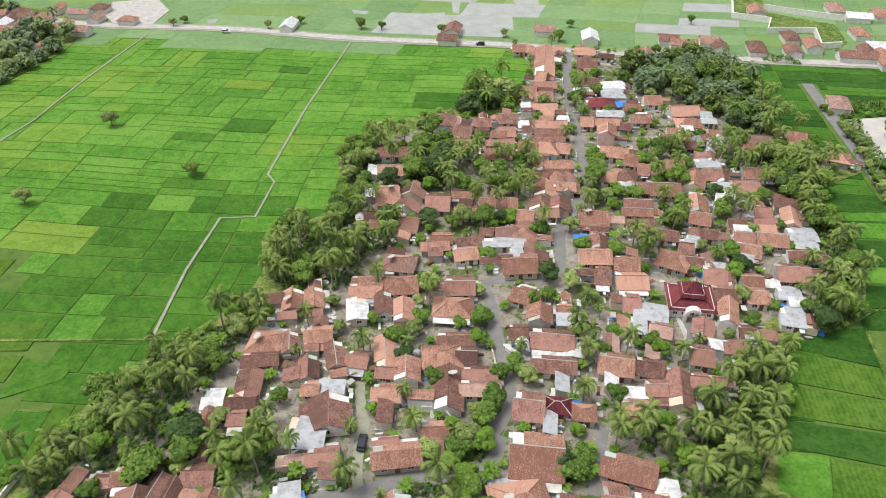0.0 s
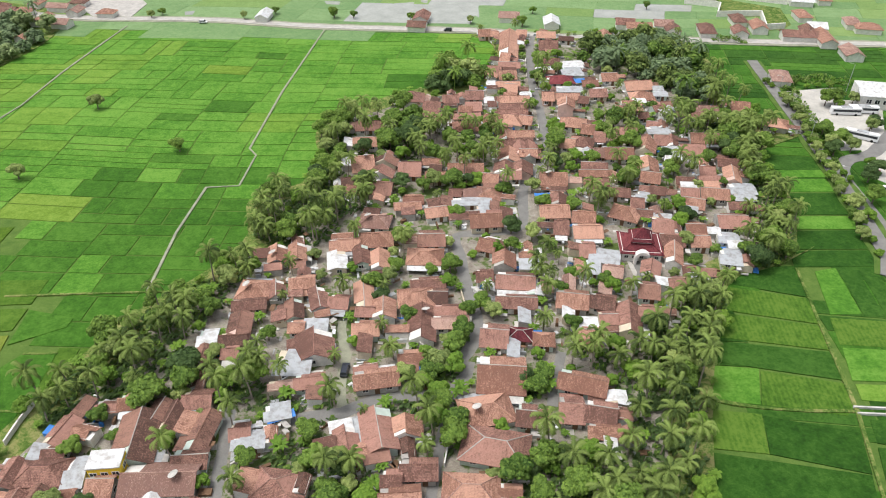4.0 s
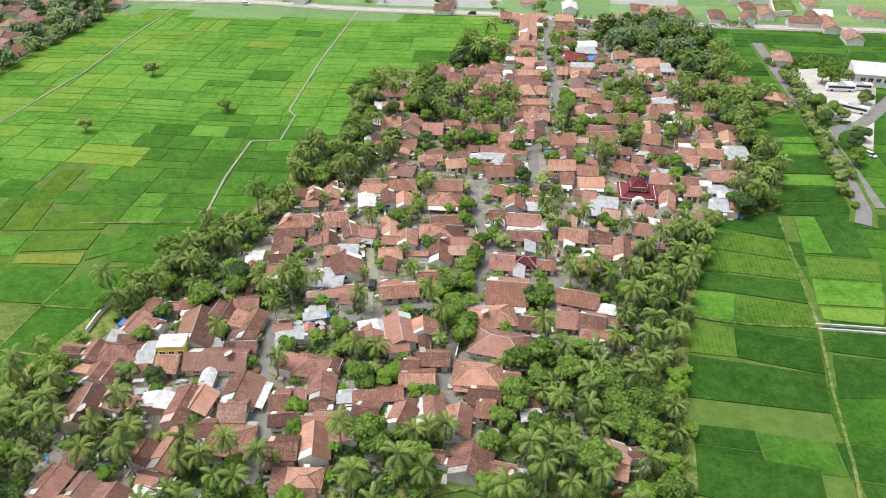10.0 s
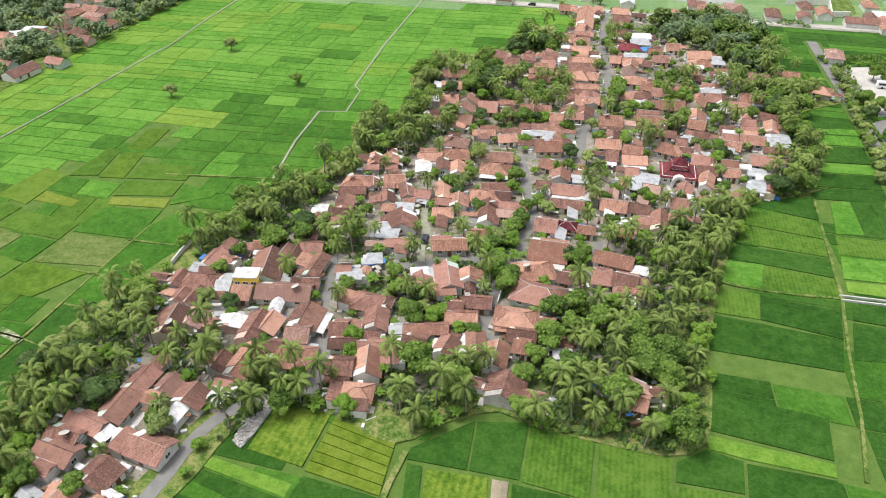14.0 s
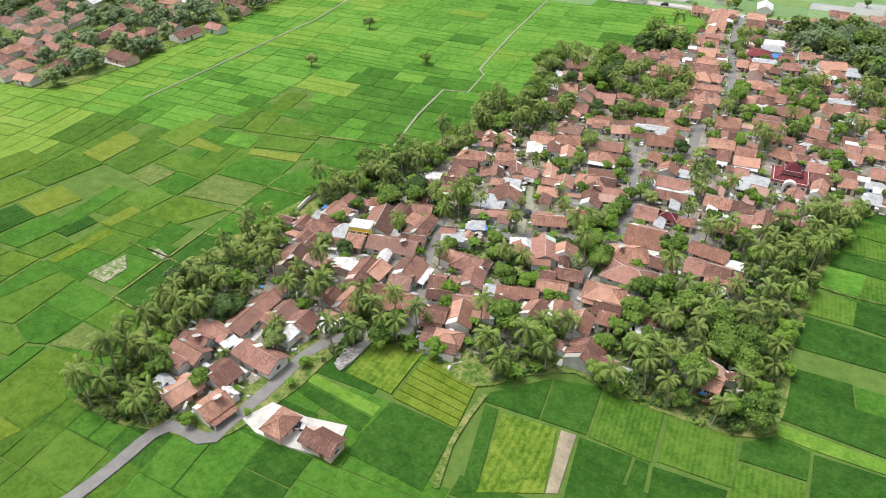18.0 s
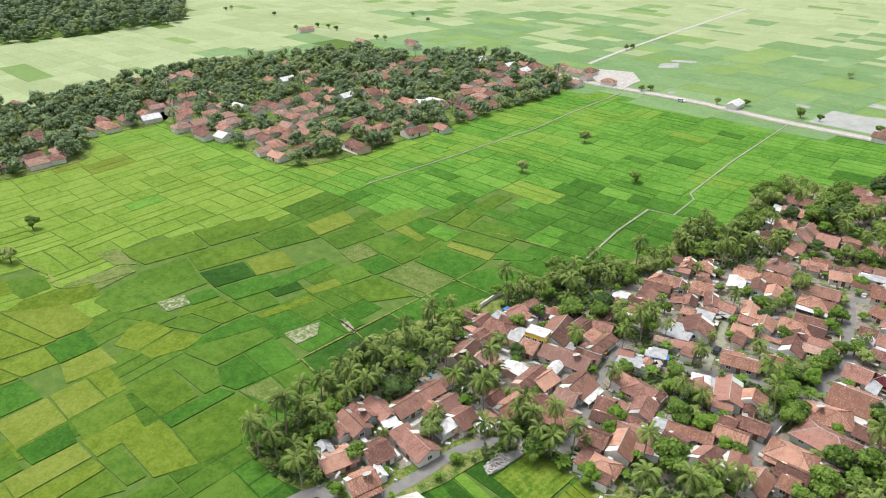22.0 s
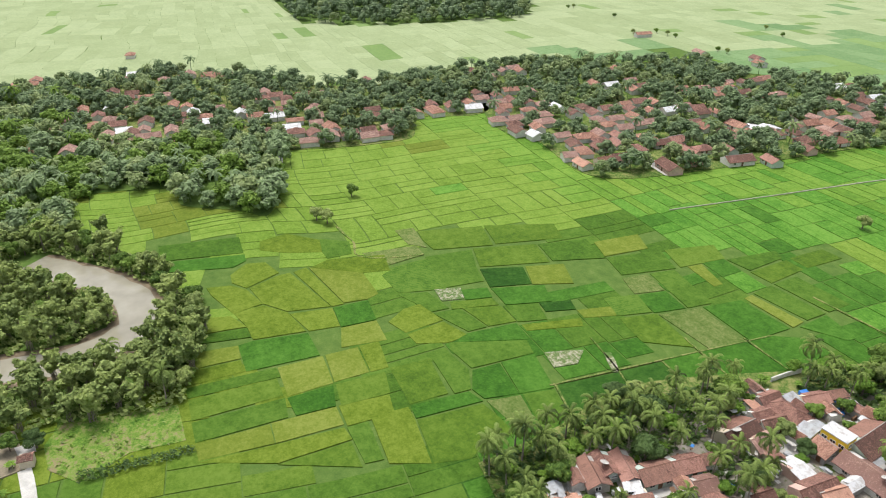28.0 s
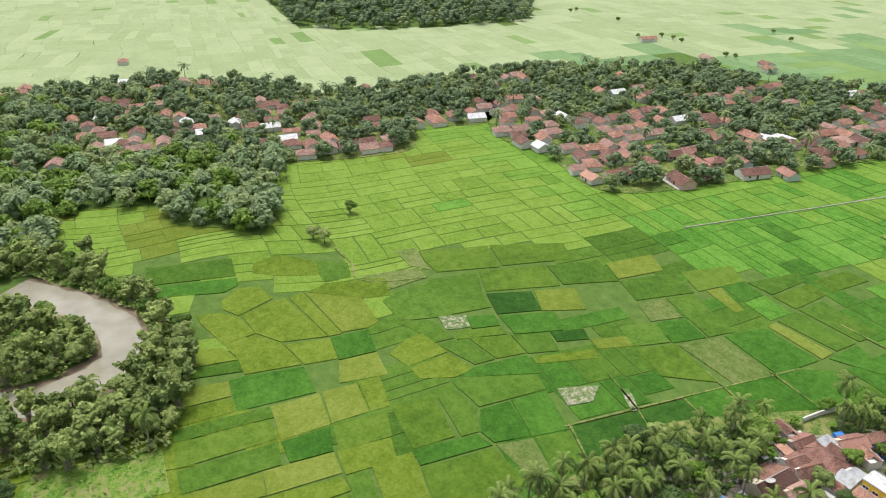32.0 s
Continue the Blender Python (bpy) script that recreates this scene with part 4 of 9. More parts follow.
OWN_PLOTS.append(([(106.3, 137.0), (129.7, 136.4), (128.5, 128.8), (104.2, 129.7)], "rice_dark", "deep green rice plot between narrow banks"))
OWN_PLOTS.append(([(-11.8, 20.4), (1.2, 28.8), (0.0, 16.0), (-12.2, 17.7)], "rice_dark", "deep green rice plot between narrow banks"))
OWN_PLOTS.append(([(1.7, 28.6), (12.6, 29.2), (10.4, 14.6), (0.5, 16.0)], "rice_dark", "deep green rice plot between narrow banks"))
OWN_PLOTS.append(([(13.2, 28.5), (26.5, 27.4), (23.9, 11.0), (11.1, 14.2)], "rice_rows", "green rice plot planted in straight rows"))
OWN_PLOTS.append(([(27.3, 25.5), (41.3, 22.6), (39.5, 9.5), (25.3, 11.7)], "rice_rows", "green rice plot planted in straight rows"))
OWN_PLOTS.append(([(42.4, 21.7), (48.9, 25.4), (55.8, 23.0), (54.2, 15.2), (41.3, 16.9)], "rice_dark", "deep green rice plot between narrow banks"))
OWN_PLOTS.append(([(49.0, 29.5), (74.1, 23.9), (73.3, 20.6), (57.0, 23.6), (49.7, 25.6)], "rice_light", "light green rice plot"))
OWN_PLOTS.append(([(53.7, 41.7), (77.0, 36.1), (74.3, 24.8), (50.3, 30.8)], "rice_dark", "deep green rice plot between narrow banks"))
OWN_PLOTS.append(([(-12.0, 16.6), (-8.9, 16.1), (-8.6, -5.6), (-11.7, -6.4)], "rice_dark", "deep green rice plot between narrow banks"))
OWN_PLOTS.append(([(-8.0, 15.5), (4.3, 14.5), (4.1, -2.2), (-8.6, -5.6)], "rice_lime_rows", "patchy lime green rice plot"))
OWN_PLOTS.append(([(5.2, 14.3), (8.5, 13.9), (6.8, -1.5), (4.5, -2.1)], "bare_soil", "bare earth track between rice plots"))
OWN_PLOTS.append(([(9.2, 13.5), (20.3, 11.5), (17.9, 0.5), (8.0, -2.2)], "rice_dark", "deep green rice plot between narrow banks"))
OWN_PLOTS.append(([(20.9, 11.2), (23.6, 10.5), (22.7, 1.8), (18.8, 0.7)], "rice_dark", "deep green rice plot between narrow banks"))
OWN_PLOTS.append(([(24.5, 10.3), (38.8, 8.4), (37.5, 3.8), (23.5, 0.1)], "rice_dark", "deep green rice plot between narrow banks"))
OWN_PLOTS.append(([(41.1, 15.9), (54.0, 14.3), (52.5, 7.8), (38.5, 4.1)], "rice_rows", "green rice plot planted in straight rows"))
OWN_PLOTS.append(([(56.5, 22.5), (73.2, 19.9), (71.5, 12.9), (53.5, 8.1)], "rice_dark", "deep green rice plot between narrow banks"))
OWN_PLOTS.append(([(-113.3, 25.7), (-109.2, 44.0), (-98.0, 40.2), (-95.3, 29.9), (-101.8, 21.7)], "rice_dark", "deep green rice plot beside the palms"))
OWN_PLOTS.append(([(-109.2, 44.9), (-107.0, 57.8), (-92.7, 56.1), (-89.3, 44.2), (-97.6, 40.9)], "rice_dark", "deep green rice plot beside the palms"))
OWN_PLOTS.append(([(-107.0, 58.7), (-105.1, 70.4), (-92.1, 68.8), (-90.9, 59.7), (-92.6, 56.8)], "rice_deep", "deep green rice plot beside the palms"))
OWN_PLOTS.append(([(-105.1, 71.3), (-102.0, 86.9), (-86.9, 85.7), (-87.3, 79.0), (-91.8, 69.3)], "rice_deep", "deep green rice plot beside the palms"))
OWN_PLOTS.append(([(-101.8, 87.8), (-100.3, 95.3), (-94.0, 104.0), (-85.9, 103.8), (-85.8, 93.2), (-86.5, 86.4)], "rice_deep", "deep green rice plot beside the palms"))
OWN_PLOTS.append(([(-252.4, -53.5), (-245.0, -25.2), (-231.4, -27.2), (-238.0, -49.0), (-239.4, -55.3)], "rice_green", "green rice plot in the wide field"))
OWN_PLOTS.append(([(-238.6, -55.4), (-230.0, -27.2), (-225.0, -28.0), (-222.4, -33.5), (-230.0, -54.1)], "rice_deep", "deep green rice plot in the wide field"))
OWN_PLOTS.append(([(-237.6, -19.3), (-238.9, -8.3), (-227.5, 0.8), (-217.7, -1.8), (-223.4, -13.3), (-230.5, -21.4)], "rice_lime", "lime green rice plot with low curved banks"))
OWN_PLOTS.append(([(-217.3, -35.7), (-222.7, -28.6), (-220.4, -22.4), (-210.6, -20.5), (-205.8, -33.2), (-211.7, -36.6)], "rice_lime", "lime green rice plot with low curved banks"))
OWN_PLOTS.append(([(-205.3, -32.4), (-208.9, -21.0), (-208.7, -17.2), (-195.3, -15.1), (-181.1, -12.9), (-185.1, -25.9), (-193.5, -31.3)], "rice_lime", "lime green rice plot with low curved banks"))
OWN_PLOTS.append(([(-210.2, -37.5), (-204.8, -33.5), (-193.5, -31.3), (-192.1, -41.2), (-206.6, -44.6), (-212.6, -45.0)], "rice_lime", "lime green rice plot with low curved banks"))
OWN_PLOTS.append(([(-192.1, -41.2), (-192.5, -31.6), (-184.5, -26.1), (-171.6, -24.5), (-175.2, -39.9), (-182.8, -39.5)], "rice_lime", "lime green rice plot with low curved banks"))
OWN_PLOTS.append(([(-208.4, -15.9), (-209.5, -11.0), (-180.4, -8.6), (-180.9, -12.6)], "rice_lime", "lime green rice plot with low curved banks"))
OWN_PLOTS.append(([(-209.0, -10.2), (-196.0, 4.9), (-180.7, 3.7), (-179.3, -0.5), (-181.0, -8.3)], "rice_ripe", "yellow-green ripening rice plot"))
OWN_PLOTS.append(([(-228.3, 1.1), (-220.6, 10.1), (-211.1, 7.2), (-211.8, -2.0), (-217.7, -1.8)], "rice_green", "green rice plot in the wide field"))
OWN_PLOTS.append(([(-211.1, -2.3), (-204.4, 17.2), (-192.9, 13.9), (-196.0, 4.9), (-208.5, -9.4)], "rice_lime", "lime green rice plot with low curved banks"))
OWN_PLOTS.append(([(-195.1, -52.2), (-191.1, -42.3), (-182.8, -39.5), (-183.9, -44.1), (-185.9, -54.1)], "rice_lime", "lime green rice plot with low curved banks"))
OWN_PLOTS.append(([(-185.0, -54.3), (-183.3, -44.3), (-182.3, -39.6), (-176.8, -40.0), (-181.0, -55.1)], "rice_green", "green rice plot in the wide field"))
OWN_PLOTS.append(([(-179.8, -12.5), (-168.4, -14.4), (-166.9, -3.3), (-178.5, -0.9)], "rice_deep", "deep green rice plot in the wide field"))
OWN_PLOTS.append(([(-183.2, -25.7), (-180.0, -12.8), (-169.1, -14.5), (-171.2, -23.7)], "rice_lime", "lime green rice plot with low curved banks"))
OWN_PLOTS.append(([(-167.9, -14.6), (-166.4, -3.5), (-155.3, -5.1), (-158.4, -18.4)], "rice_ripe", "yellow-green ripening rice plot"))
OWN_PLOTS.append(([(-174.5, -40.2), (-170.3, -24.4), (-158.0, -25.2), (-160.8, -45.9), (-174.3, -44.5)], "rice_deep", "deep green rice plot in the wide field"))
OWN_PLOTS.append(([(-173.6, -59.6), (-176.7, -55.3), (-174.3, -44.5), (-167.7, -45.6), (-169.6, -61.1)], "rice_ripe", "yellow-green ripening rice plot"))
OWN_PLOTS.append(([(-168.8, -61.6), (-167.0, -45.8), (-161.0, -46.2), (-162.4, -62.1)], "rice_lime", "lime green rice plot with low curved banks"))
OWN_PLOTS.append(([(-161.5, -62.2), (-158.5, -38.1), (-153.8, -38.2), (-156.9, -62.6)], "rice_green", "green rice plot in the wide field"))
OWN_PLOTS.append(([(-156.2, -62.6), (-153.7, -39.4), (-145.7, -40.1), (-147.6, -63.6)], "rice_leaf", "light green rice plot in the wide field"))
OWN_PLOTS.append(([(-146.8, -63.8), (-144.5, -40.0), (-136.8, -41.8), (-139.0, -64.5)], "rice_green", "green rice plot in the wide field"))
OWN_PLOTS.append(([(-158.2, -37.7), (-157.1, -24.7), (-144.1, -26.6), (-144.7, -39.2)], "rice_ripe", "yellow-green ripening rice plot"))
OWN_PLOTS.append(([(-157.2, -23.9), (-156.1, -14.3), (-143.7, -16.1), (-144.3, -26.2)], "rice_ripe", "yellow-green ripening rice plot"))
OWN_PLOTS.append(([(-156.5, -13.6), (-155.7, -7.6), (-142.9, -10.5), (-143.5, -15.7)], "rice_lime", "lime green rice plot with low curved banks"))
OWN_PLOTS.append(([(-144.2, -39.6), (-143.1, -27.0), (-134.9, -29.5), (-136.4, -39.8)], "rice_deep", "deep green rice plot in the wide field"))
OWN_PLOTS.append(([(-143.1, -26.2), (-141.5, -12.2), (-132.5, -14.9), (-134.2, -28.3)], "rice_leaf", "light green rice plot in the wide field"))
OWN_PLOTS.append(([(-138.5, -64.6), (-136.6, -46.7), (-129.3, -47.6), (-132.5, -65.2)], "rice_ripe", "yellow-green ripening rice plot"))
OWN_PLOTS.append(([(-136.8, -46.2), (-134.6, -29.6), (-127.3, -30.4), (-129.2, -47.4)], "rice_ripe", "yellow-green ripening rice plot"))
OWN_PLOTS.append(([(-134.6, -28.9), (-132.2, -15.4), (-124.7, -17.5), (-126.3, -29.8)], "rice_lime", "lime green rice plot with low curved banks"))
OWN_PLOTS.append(([(-131.9, -65.3), (-128.8, -47.7), (-126.2, -30.8), (-121.3, -30.7), (-122.5, -49.0)], "rice_lime", "lime green rice plot with low curved banks"))
OWN_PLOTS.append(([(-125.9, -30.2), (-125.5, -24.6), (-111.3, -26.8), (-112.3, -31.2)], "rice_green", "green rice plot in the wide field"))
OWN_PLOTS.append(([(-122.1, -49.2), (-120.8, -31.2), (-111.6, -32.2)], "rice_leaf", "light green rice plot in the wide field"))
OWN_PLOTS.append(([(-142.6, -10.4), (-140.7, 1.5), (-124.8, -1.6), (-125.9, -12.5)], "rice_leaf", "light green rice plot in the wide field"))
OWN_PLOTS.append(([(-140.3, 2.1), (-141.1, 7.6), (-130.9, 8.6), (-123.2, 4.6), (-123.9, -0.1)], "rice_green", "green rice plot in the wide field"))
OWN_PLOTS.append(([(-141.6, 8.8), (-144.9, 10.2), (-134.5, 30.9), (-128.3, 28.9), (-131.1, 9.6)], "rice_green", "green rice plot in the wide field"))
OWN_PLOTS.append(([(-130.0, 9.2), (-129.2, 17.7), (-115.4, 14.9), (-118.2, 5.7), (-123.0, 4.9)], "rice_deep", "deep green rice plot in the wide field"))
OWN_PLOTS.append(([(-129.3, 18.3), (-127.6, 28.7), (-112.8, 24.5), (-115.2, 15.1)], "rice_deep", "deep green rice plot in the wide field"))
OWN_PLOTS.append(([(-125.2, -12.6), (-122.8, 3.6), (-117.6, 4.8), (-120.3, -13.6)], "rice_deep", "deep green rice plot in the wide field"))
OWN_PLOTS.append(([(-126.5, -23.4), (-125.2, -13.3), (-120.1, -14.0), (-104.6, -17.6), (-109.5, -26.3)], "rice_lime", "lime green rice plot with low curved banks"))
OWN_PLOTS.append(([(-119.6, -13.6), (-116.7, 4.3), (-109.5, 5.2), (-103.3, 5.0), (-103.9, -3.2), (-101.3, -8.7), (-104.3, -17.1)], "rice_leaf", "light green rice plot in the wide field"))
OWN_PLOTS.append(([(-117.1, 5.7), (-114.7, 14.8), (-105.2, 12.6), (-103.4, 6.6), (-108.8, 6.4)], "rice_thin", "thin patchy rice plot"))
OWN_PLOTS.append(([(-114.7, 15.6), (-112.1, 24.0), (-102.4, 21.5), (-99.4, 11.8), (-105.0, 13.0)], "rice_green", "green rice plot in the wide field"))
OWN_PLOTS.append(([(-192.9, 13.9), (-193.9, 27.4), (-173.5, 24.2), (-178.0, 9.7), (-191.0, 9.9)], "rice_rows", "rice plot planted in straight rows"))
OWN_PLOTS.append(([(-195.5, 29.3), (-192.0, 46.8), (-179.3, 41.2), (-170.4, 38.5), (-173.1, 24.9)], "rice_green", "green rice plot in the wide field"))
OWN_PLOTS.append(([(-192.4, 47.8), (-183.9, 70.1), (-170.1, 66.3), (-179.4, 42.6)], "rice_leaf", "light green rice plot in the wide field"))
OWN_PLOTS.append(([(-178.1, 41.8), (-171.8, 55.7), (-160.8, 51.6), (-165.9, 38.1)], "rice_dark", "dark green rice plot in the wide field"))
OWN_PLOTS.append(([(-171.7, 56.7), (-166.5, 69.6), (-154.0, 64.2), (-160.4, 51.7)], "rice_ripe", "yellow-green ripening rice plot"))
OWN_PLOTS.append(([(-183.5, 70.8), (-177.6, 88.9), (-162.5, 85.7), (-170.2, 67.7)], "rice_green", "green rice plot in the wide field"))
OWN_PLOTS.append(([(-215.6, 36.6), (-207.0, 60.7), (-191.2, 55.9), (-199.0, 34.7), (-207.8, 34.8)], "rice_leaf", "light green rice plot in the wide field"))
OWN_PLOTS.append(([(-207.0, 61.7), (-194.8, 86.7), (-183.0, 82.2), (-191.4, 57.2)], "rice_leaf", "light green rice plot in the wide field"))
OWN_PLOTS.append(([(-164.8, 38.0), (-157.9, 54.7), (-148.4, 50.7), (-154.0, 36.6)], "rice_deep", "deep green rice plot in the wide field"))
OWN_PLOTS.append(([(-169.0, 28.7), (-166.0, 37.1), (-160.2, 35.4), (-162.9, 26.9)], "rice_deep", "deep green rice plot in the wide field"))
OWN_PLOTS.append(([(-164.3, 21.8), (-159.6, 35.1), (-155.2, 34.6), (-160.3, 20.1)], "rice_leaf", "light green rice plot in the wide field"))
OWN_PLOTS.append(([(-176.8, 9.1), (-173.4, 18.4), (-161.3, 19.7), (-162.2, 13.3), (-168.6, 11.8)], "rice_green", "green rice plot in the wide field"))
OWN_PLOTS.append(([(-163.7, -0.6), (-168.0, 6.7), (-168.2, 12.6), (-156.3, 14.6), (-155.8, 1.4)], "rice_lime", "lime green rice plot with low curved banks"))
OWN_PLOTS.append(([(-154.8, 1.5), (-155.5, 14.3), (-145.6, 17.1), (-144.9, 10.2), (-149.2, 1.6)], "rice_lime", "lime green rice plot with low curved banks"))
OWN_PLOTS.append(([(-161.2, 13.7), (-159.3, 22.5), (-146.4, 24.4), (-147.1, 18.2)], "rice_green", "green rice plot in the wide field"))
OWN_PLOTS.append(([(-159.1, 23.4), (-154.4, 34.7), (-144.5, 34.0), (-146.4, 25.0)], "rice_leaf", "light green rice plot in the wide field"))
OWN_PLOTS.append(([(-154.0, 35.3), (-149.7, 46.0), (-140.5, 43.1), (-143.9, 34.4)], "rice_green", "green rice plot in the wide field"))
OWN_PLOTS.append(([(-149.7, 46.6), (-145.8, 56.4), (-140.8, 54.5), (-144.4, 45.3)], "rice_dark", "dark green rice plot in the wide field"))
OWN_PLOTS.append(([(-146.2, 17.6), (-143.5, 33.4), (-134.7, 31.6), (-144.5, 11.0)], "rice_deep", "deep green rice plot in the wide field"))
OWN_PLOTS.append(([(-142.0, 34.3), (-135.8, 52.5), (-132.1, 50.4), (-138.5, 33.8)], "rice_lime", "lime green rice plot with low curved banks"))
OWN_PLOTS.append(([(-140.2, 54.4), (-135.8, 67.0), (-131.5, 63.0), (-135.5, 53.6)], "rice_ripe", "yellow-green ripening rice plot"))
OWN_PLOTS.append(([(-141.6, 66.4), (-137.7, 77.6), (-127.4, 74.3), (-131.2, 63.4)], "rice_rows", "rice plot planted in straight rows"))
OWN_PLOTS.append(([(-174.3, 90.1), (-171.1, 109.0), (-160.4, 104.1), (-163.6, 86.2)], "rice_ripe", "yellow-green ripening rice plot"))
OWN_PLOTS.append(([(-162.4, 85.9), (-156.9, 106.9), (-144.3, 101.9), (-150.2, 82.1)], "rice_green", "green rice plot in the wide field"))
OWN_PLOTS.append(([(-156.5, 108.4), (-150.4, 127.3), (-140.8, 122.6), (-144.1, 103.8)], "rice_leaf", "light green rice plot in the wide field"))
OWN_PLOTS.append(([(-148.1, 80.7), (-146.3, 90.3), (-135.4, 87.5), (-138.6, 77.3)], "rice_thin", "thin patchy rice plot"))
OWN_PLOTS.append(([(-137.4, 76.9), (-134.8, 87.4), (-123.9, 85.2), (-126.8, 74.7)], "rice_deep", "deep green rice plot in the wide field"))
OWN_PLOTS.append(([(-146.1, 91.3), (-143.8, 100.6), (-121.8, 95.1), (-123.7, 86.1)], "rice_green", "green rice plot in the wide field"))
OWN_PLOTS.append(([(-143.0, 106.4), (-142.0, 112.0), (-128.6, 107.5), (-128.8, 103.7)], "rice_ripe", "yellow-green ripening rice plot"))
OWN_PLOTS.append(([(-129.9, 62.8), (-126.0, 74.8), (-107.3, 71.5), (-116.9, 60.1)], "rice_leaf", "light green rice plot in the wide field"))
OWN_PLOTS.append(([(-125.2, 75.1), (-121.8, 89.4), (-100.9, 86.9), (-103.7, 74.7)], "rice_thin", "thin patchy rice plot"))
OWN_PLOTS.append(([(-121.5, 90.6), (-118.5, 104.5), (-99.9, 104.1), (-101.2, 88.3)], "rice_deep", "deep green rice plot in the wide field"))
OWN_PLOTS.append(([(-118.7, 106.2), (-118.9, 110.2), (-100.2, 110.9), (-99.7, 105.5)], "rice_ripe", "yellow-green ripening rice plot"))
OWN_PLOTS.append(([(-119.3, 111.5), (-119.8, 120.8), (-99.8, 121.0), (-100.2, 112.7)], "rice_green", "green rice plot in the wide field"))
OWN_PLOTS.append(([(-119.9, 122.6), (-119.5, 133.2), (-99.3, 132.8), (-99.8, 122.8)], "rice_green", "green rice plot in the wide field"))
OWN_PLOTS.append(([(-98.9, 107.5), (-99.1, 120.4), (-86.7, 116.8), (-87.1, 113.4)], "rice_deep", "deep green rice plot in the wide field"))
OWN_PLOTS.append(([(-129.5, 122.4), (-129.1, 140.5), (-121.5, 139.9), (-120.8, 122.4)], "rice_leaf", "light green rice plot in the wide field"))
OWN_PLOTS.append(([(-129.5, 142.9), (-128.1, 159.2), (-120.1, 159.2), (-121.5, 142.2)], "rice_leaf", "light green rice plot in the wide field"))
OWN_PLOTS.append(([(-139.9, 122.5), (-135.7, 143.4), (-130.8, 140.7), (-130.3, 123.2)], "rice_green", "green rice plot in the wide field"))
OWN_PLOTS.append(([(-151.2, 437.3), (-140.5, 445.5), (-136.0, 431.0), (-148.9, 423.8)], "flooded", "flooded pale plot beyond the country road"))
OWN_PLOTS.append(([(-149.8, 453.6), (-131.4, 459.4), (-129.7, 453.7), (-145.5, 447.1)], "flooded", "flooded pale plot beyond the country road"))
OWN_PLOTS.append(([(-9.4, 374.6), (1.6, 376.5), (-1.6, 357.7), (-12.2, 355.7)], "flooded", "flooded pale plot beyond the country road"))
OWN_PLOTS.append(([(5.0, 395.1), (9.8, 394.9), (8.6, 373.7), (5.4, 375.9)], "flooded", "flooded pale plot beyond the country road"))
OWN_PLOTS.append(([(15.7, 405.4), (48.4, 402.2), (52.8, 398.0), (19.1, 400.0)], "flooded", "flooded pale plot beyond the country road"))
OWN_PLOTS.append(([(24.7, 372.2), (36.5, 376.1), (35.3, 348.0), (28.0, 359.1)], "flooded", "flooded pale plot beyond the country road"))
OWN_PLOTS.append(([(39.3, 397.3), (52.8, 398.0), (52.5, 384.9), (40.8, 384.8)], "flooded", "flooded pale plot beyond the country road"))
OWN_PLOTS.append(([(-48.4, 380.4), (-39.6, 379.3), (-39.7, 373.4), (-46.9, 375.3)], "flooded", "flooded pale plot beyond the country road"))
OWN_PLOTS.append(([(-121.5, 365.2), (-116.2, 366.5), (-116.1, 360.1), (-119.8, 359.7)], "flooded", "flooded pale plot beyond the country road"))

WET = [Z_BANK, Z_FOREST, Z_FAR_W, Z_FAR_N]


def strips(c, r):
    """A wide plot is parted by a low bank into two or three long strips."""
    u0, v0, u1, v1 = c
    w, h = u1 - u0, v1 - v0
    n = 1 if w * h < 190 else 2 if w * h < 380 or r.random() < 0.5 else 3
    cut = [0.0] + [(k + r.uniform(-0.2, 0.2)) / n for k in range(1, n)] + [1.0]
    if (h > w) == (r.random() < 0.8):
        return [(u0 + w * a, v0, u0 + w * b, v1) for a, b in zip(cut, cut[1:])]
    return [(u0, v0 + h * a, u1, v0 + h * b) for a, b in zip(cut, cut[1:])]


def paddies(name, u0, v0, u1, v1, seed, least, most, label, keep, tone=None, along=False):
    r, cells = random.Random(seed), []
    if along:
        split(v0, u0, v1, u1, r, least, most, cells)
        cells = [(b, a, d, c) for a, b, c, d in cells]
    else:
        split(u0, v0, u1, v1, r, least, most, cells)
    field = tagged(new(name), label, "rice field", kind="structure")
    count, rest = 0, {}
    for c in cells:
        gap = r.choice((0.14, 0.2, 0.2, 0.34))
        pts = outline(c)
        m = centre_of(pts)
        if not keep(*m) or all(inside(p, VILLAGE) for p in pts) or any(all(inside(p, z) for p in pts) for z in WET) or to_line(m, RIVER_LINE) < 16:
            continue
        if any(inside(m, z) for z in (PLOTA, PLOTB, *(p[0] for p in OWN_PLOTS))):
            continue
        top, s = 0.15 + 0.06 * r.random(), Shape()
        for strip in strips(c, r):
            s.slab([(x - m[0], y - m[1], 0) for x, y in outline(strip, gap)], top)
        kind = (tone or plot_crop)(*m, r)
        if m[1] < 110 and -200 < m[0] < -60:
            kind = {"rice_mid": "rice_green", "rice_light": "rice_leaf"}.get(kind, kind)
        for zone, special in TONES:
            if inside(m, zone):
                kind = special
        count += 1
        if m[0] < -265 or m[0] < -120 and m[1] > 250:  # the farthest plots are joined
            q = rest.setdefault(kind, Shape())
            for strip in strips(c, random.Random(count)):
                q.slab([(x, y, top) for x, y in outline(strip)], top)
            continue
        part("rice_plot", s.done("rice_plot", kind), field, "", pose(m[0], m[1], top))
    for kind, q in rest.items():
        tagged(part("far_plots", q.done("far_plots", kind), field), "distant rice plots between low banks", kind="stuff")
    return count


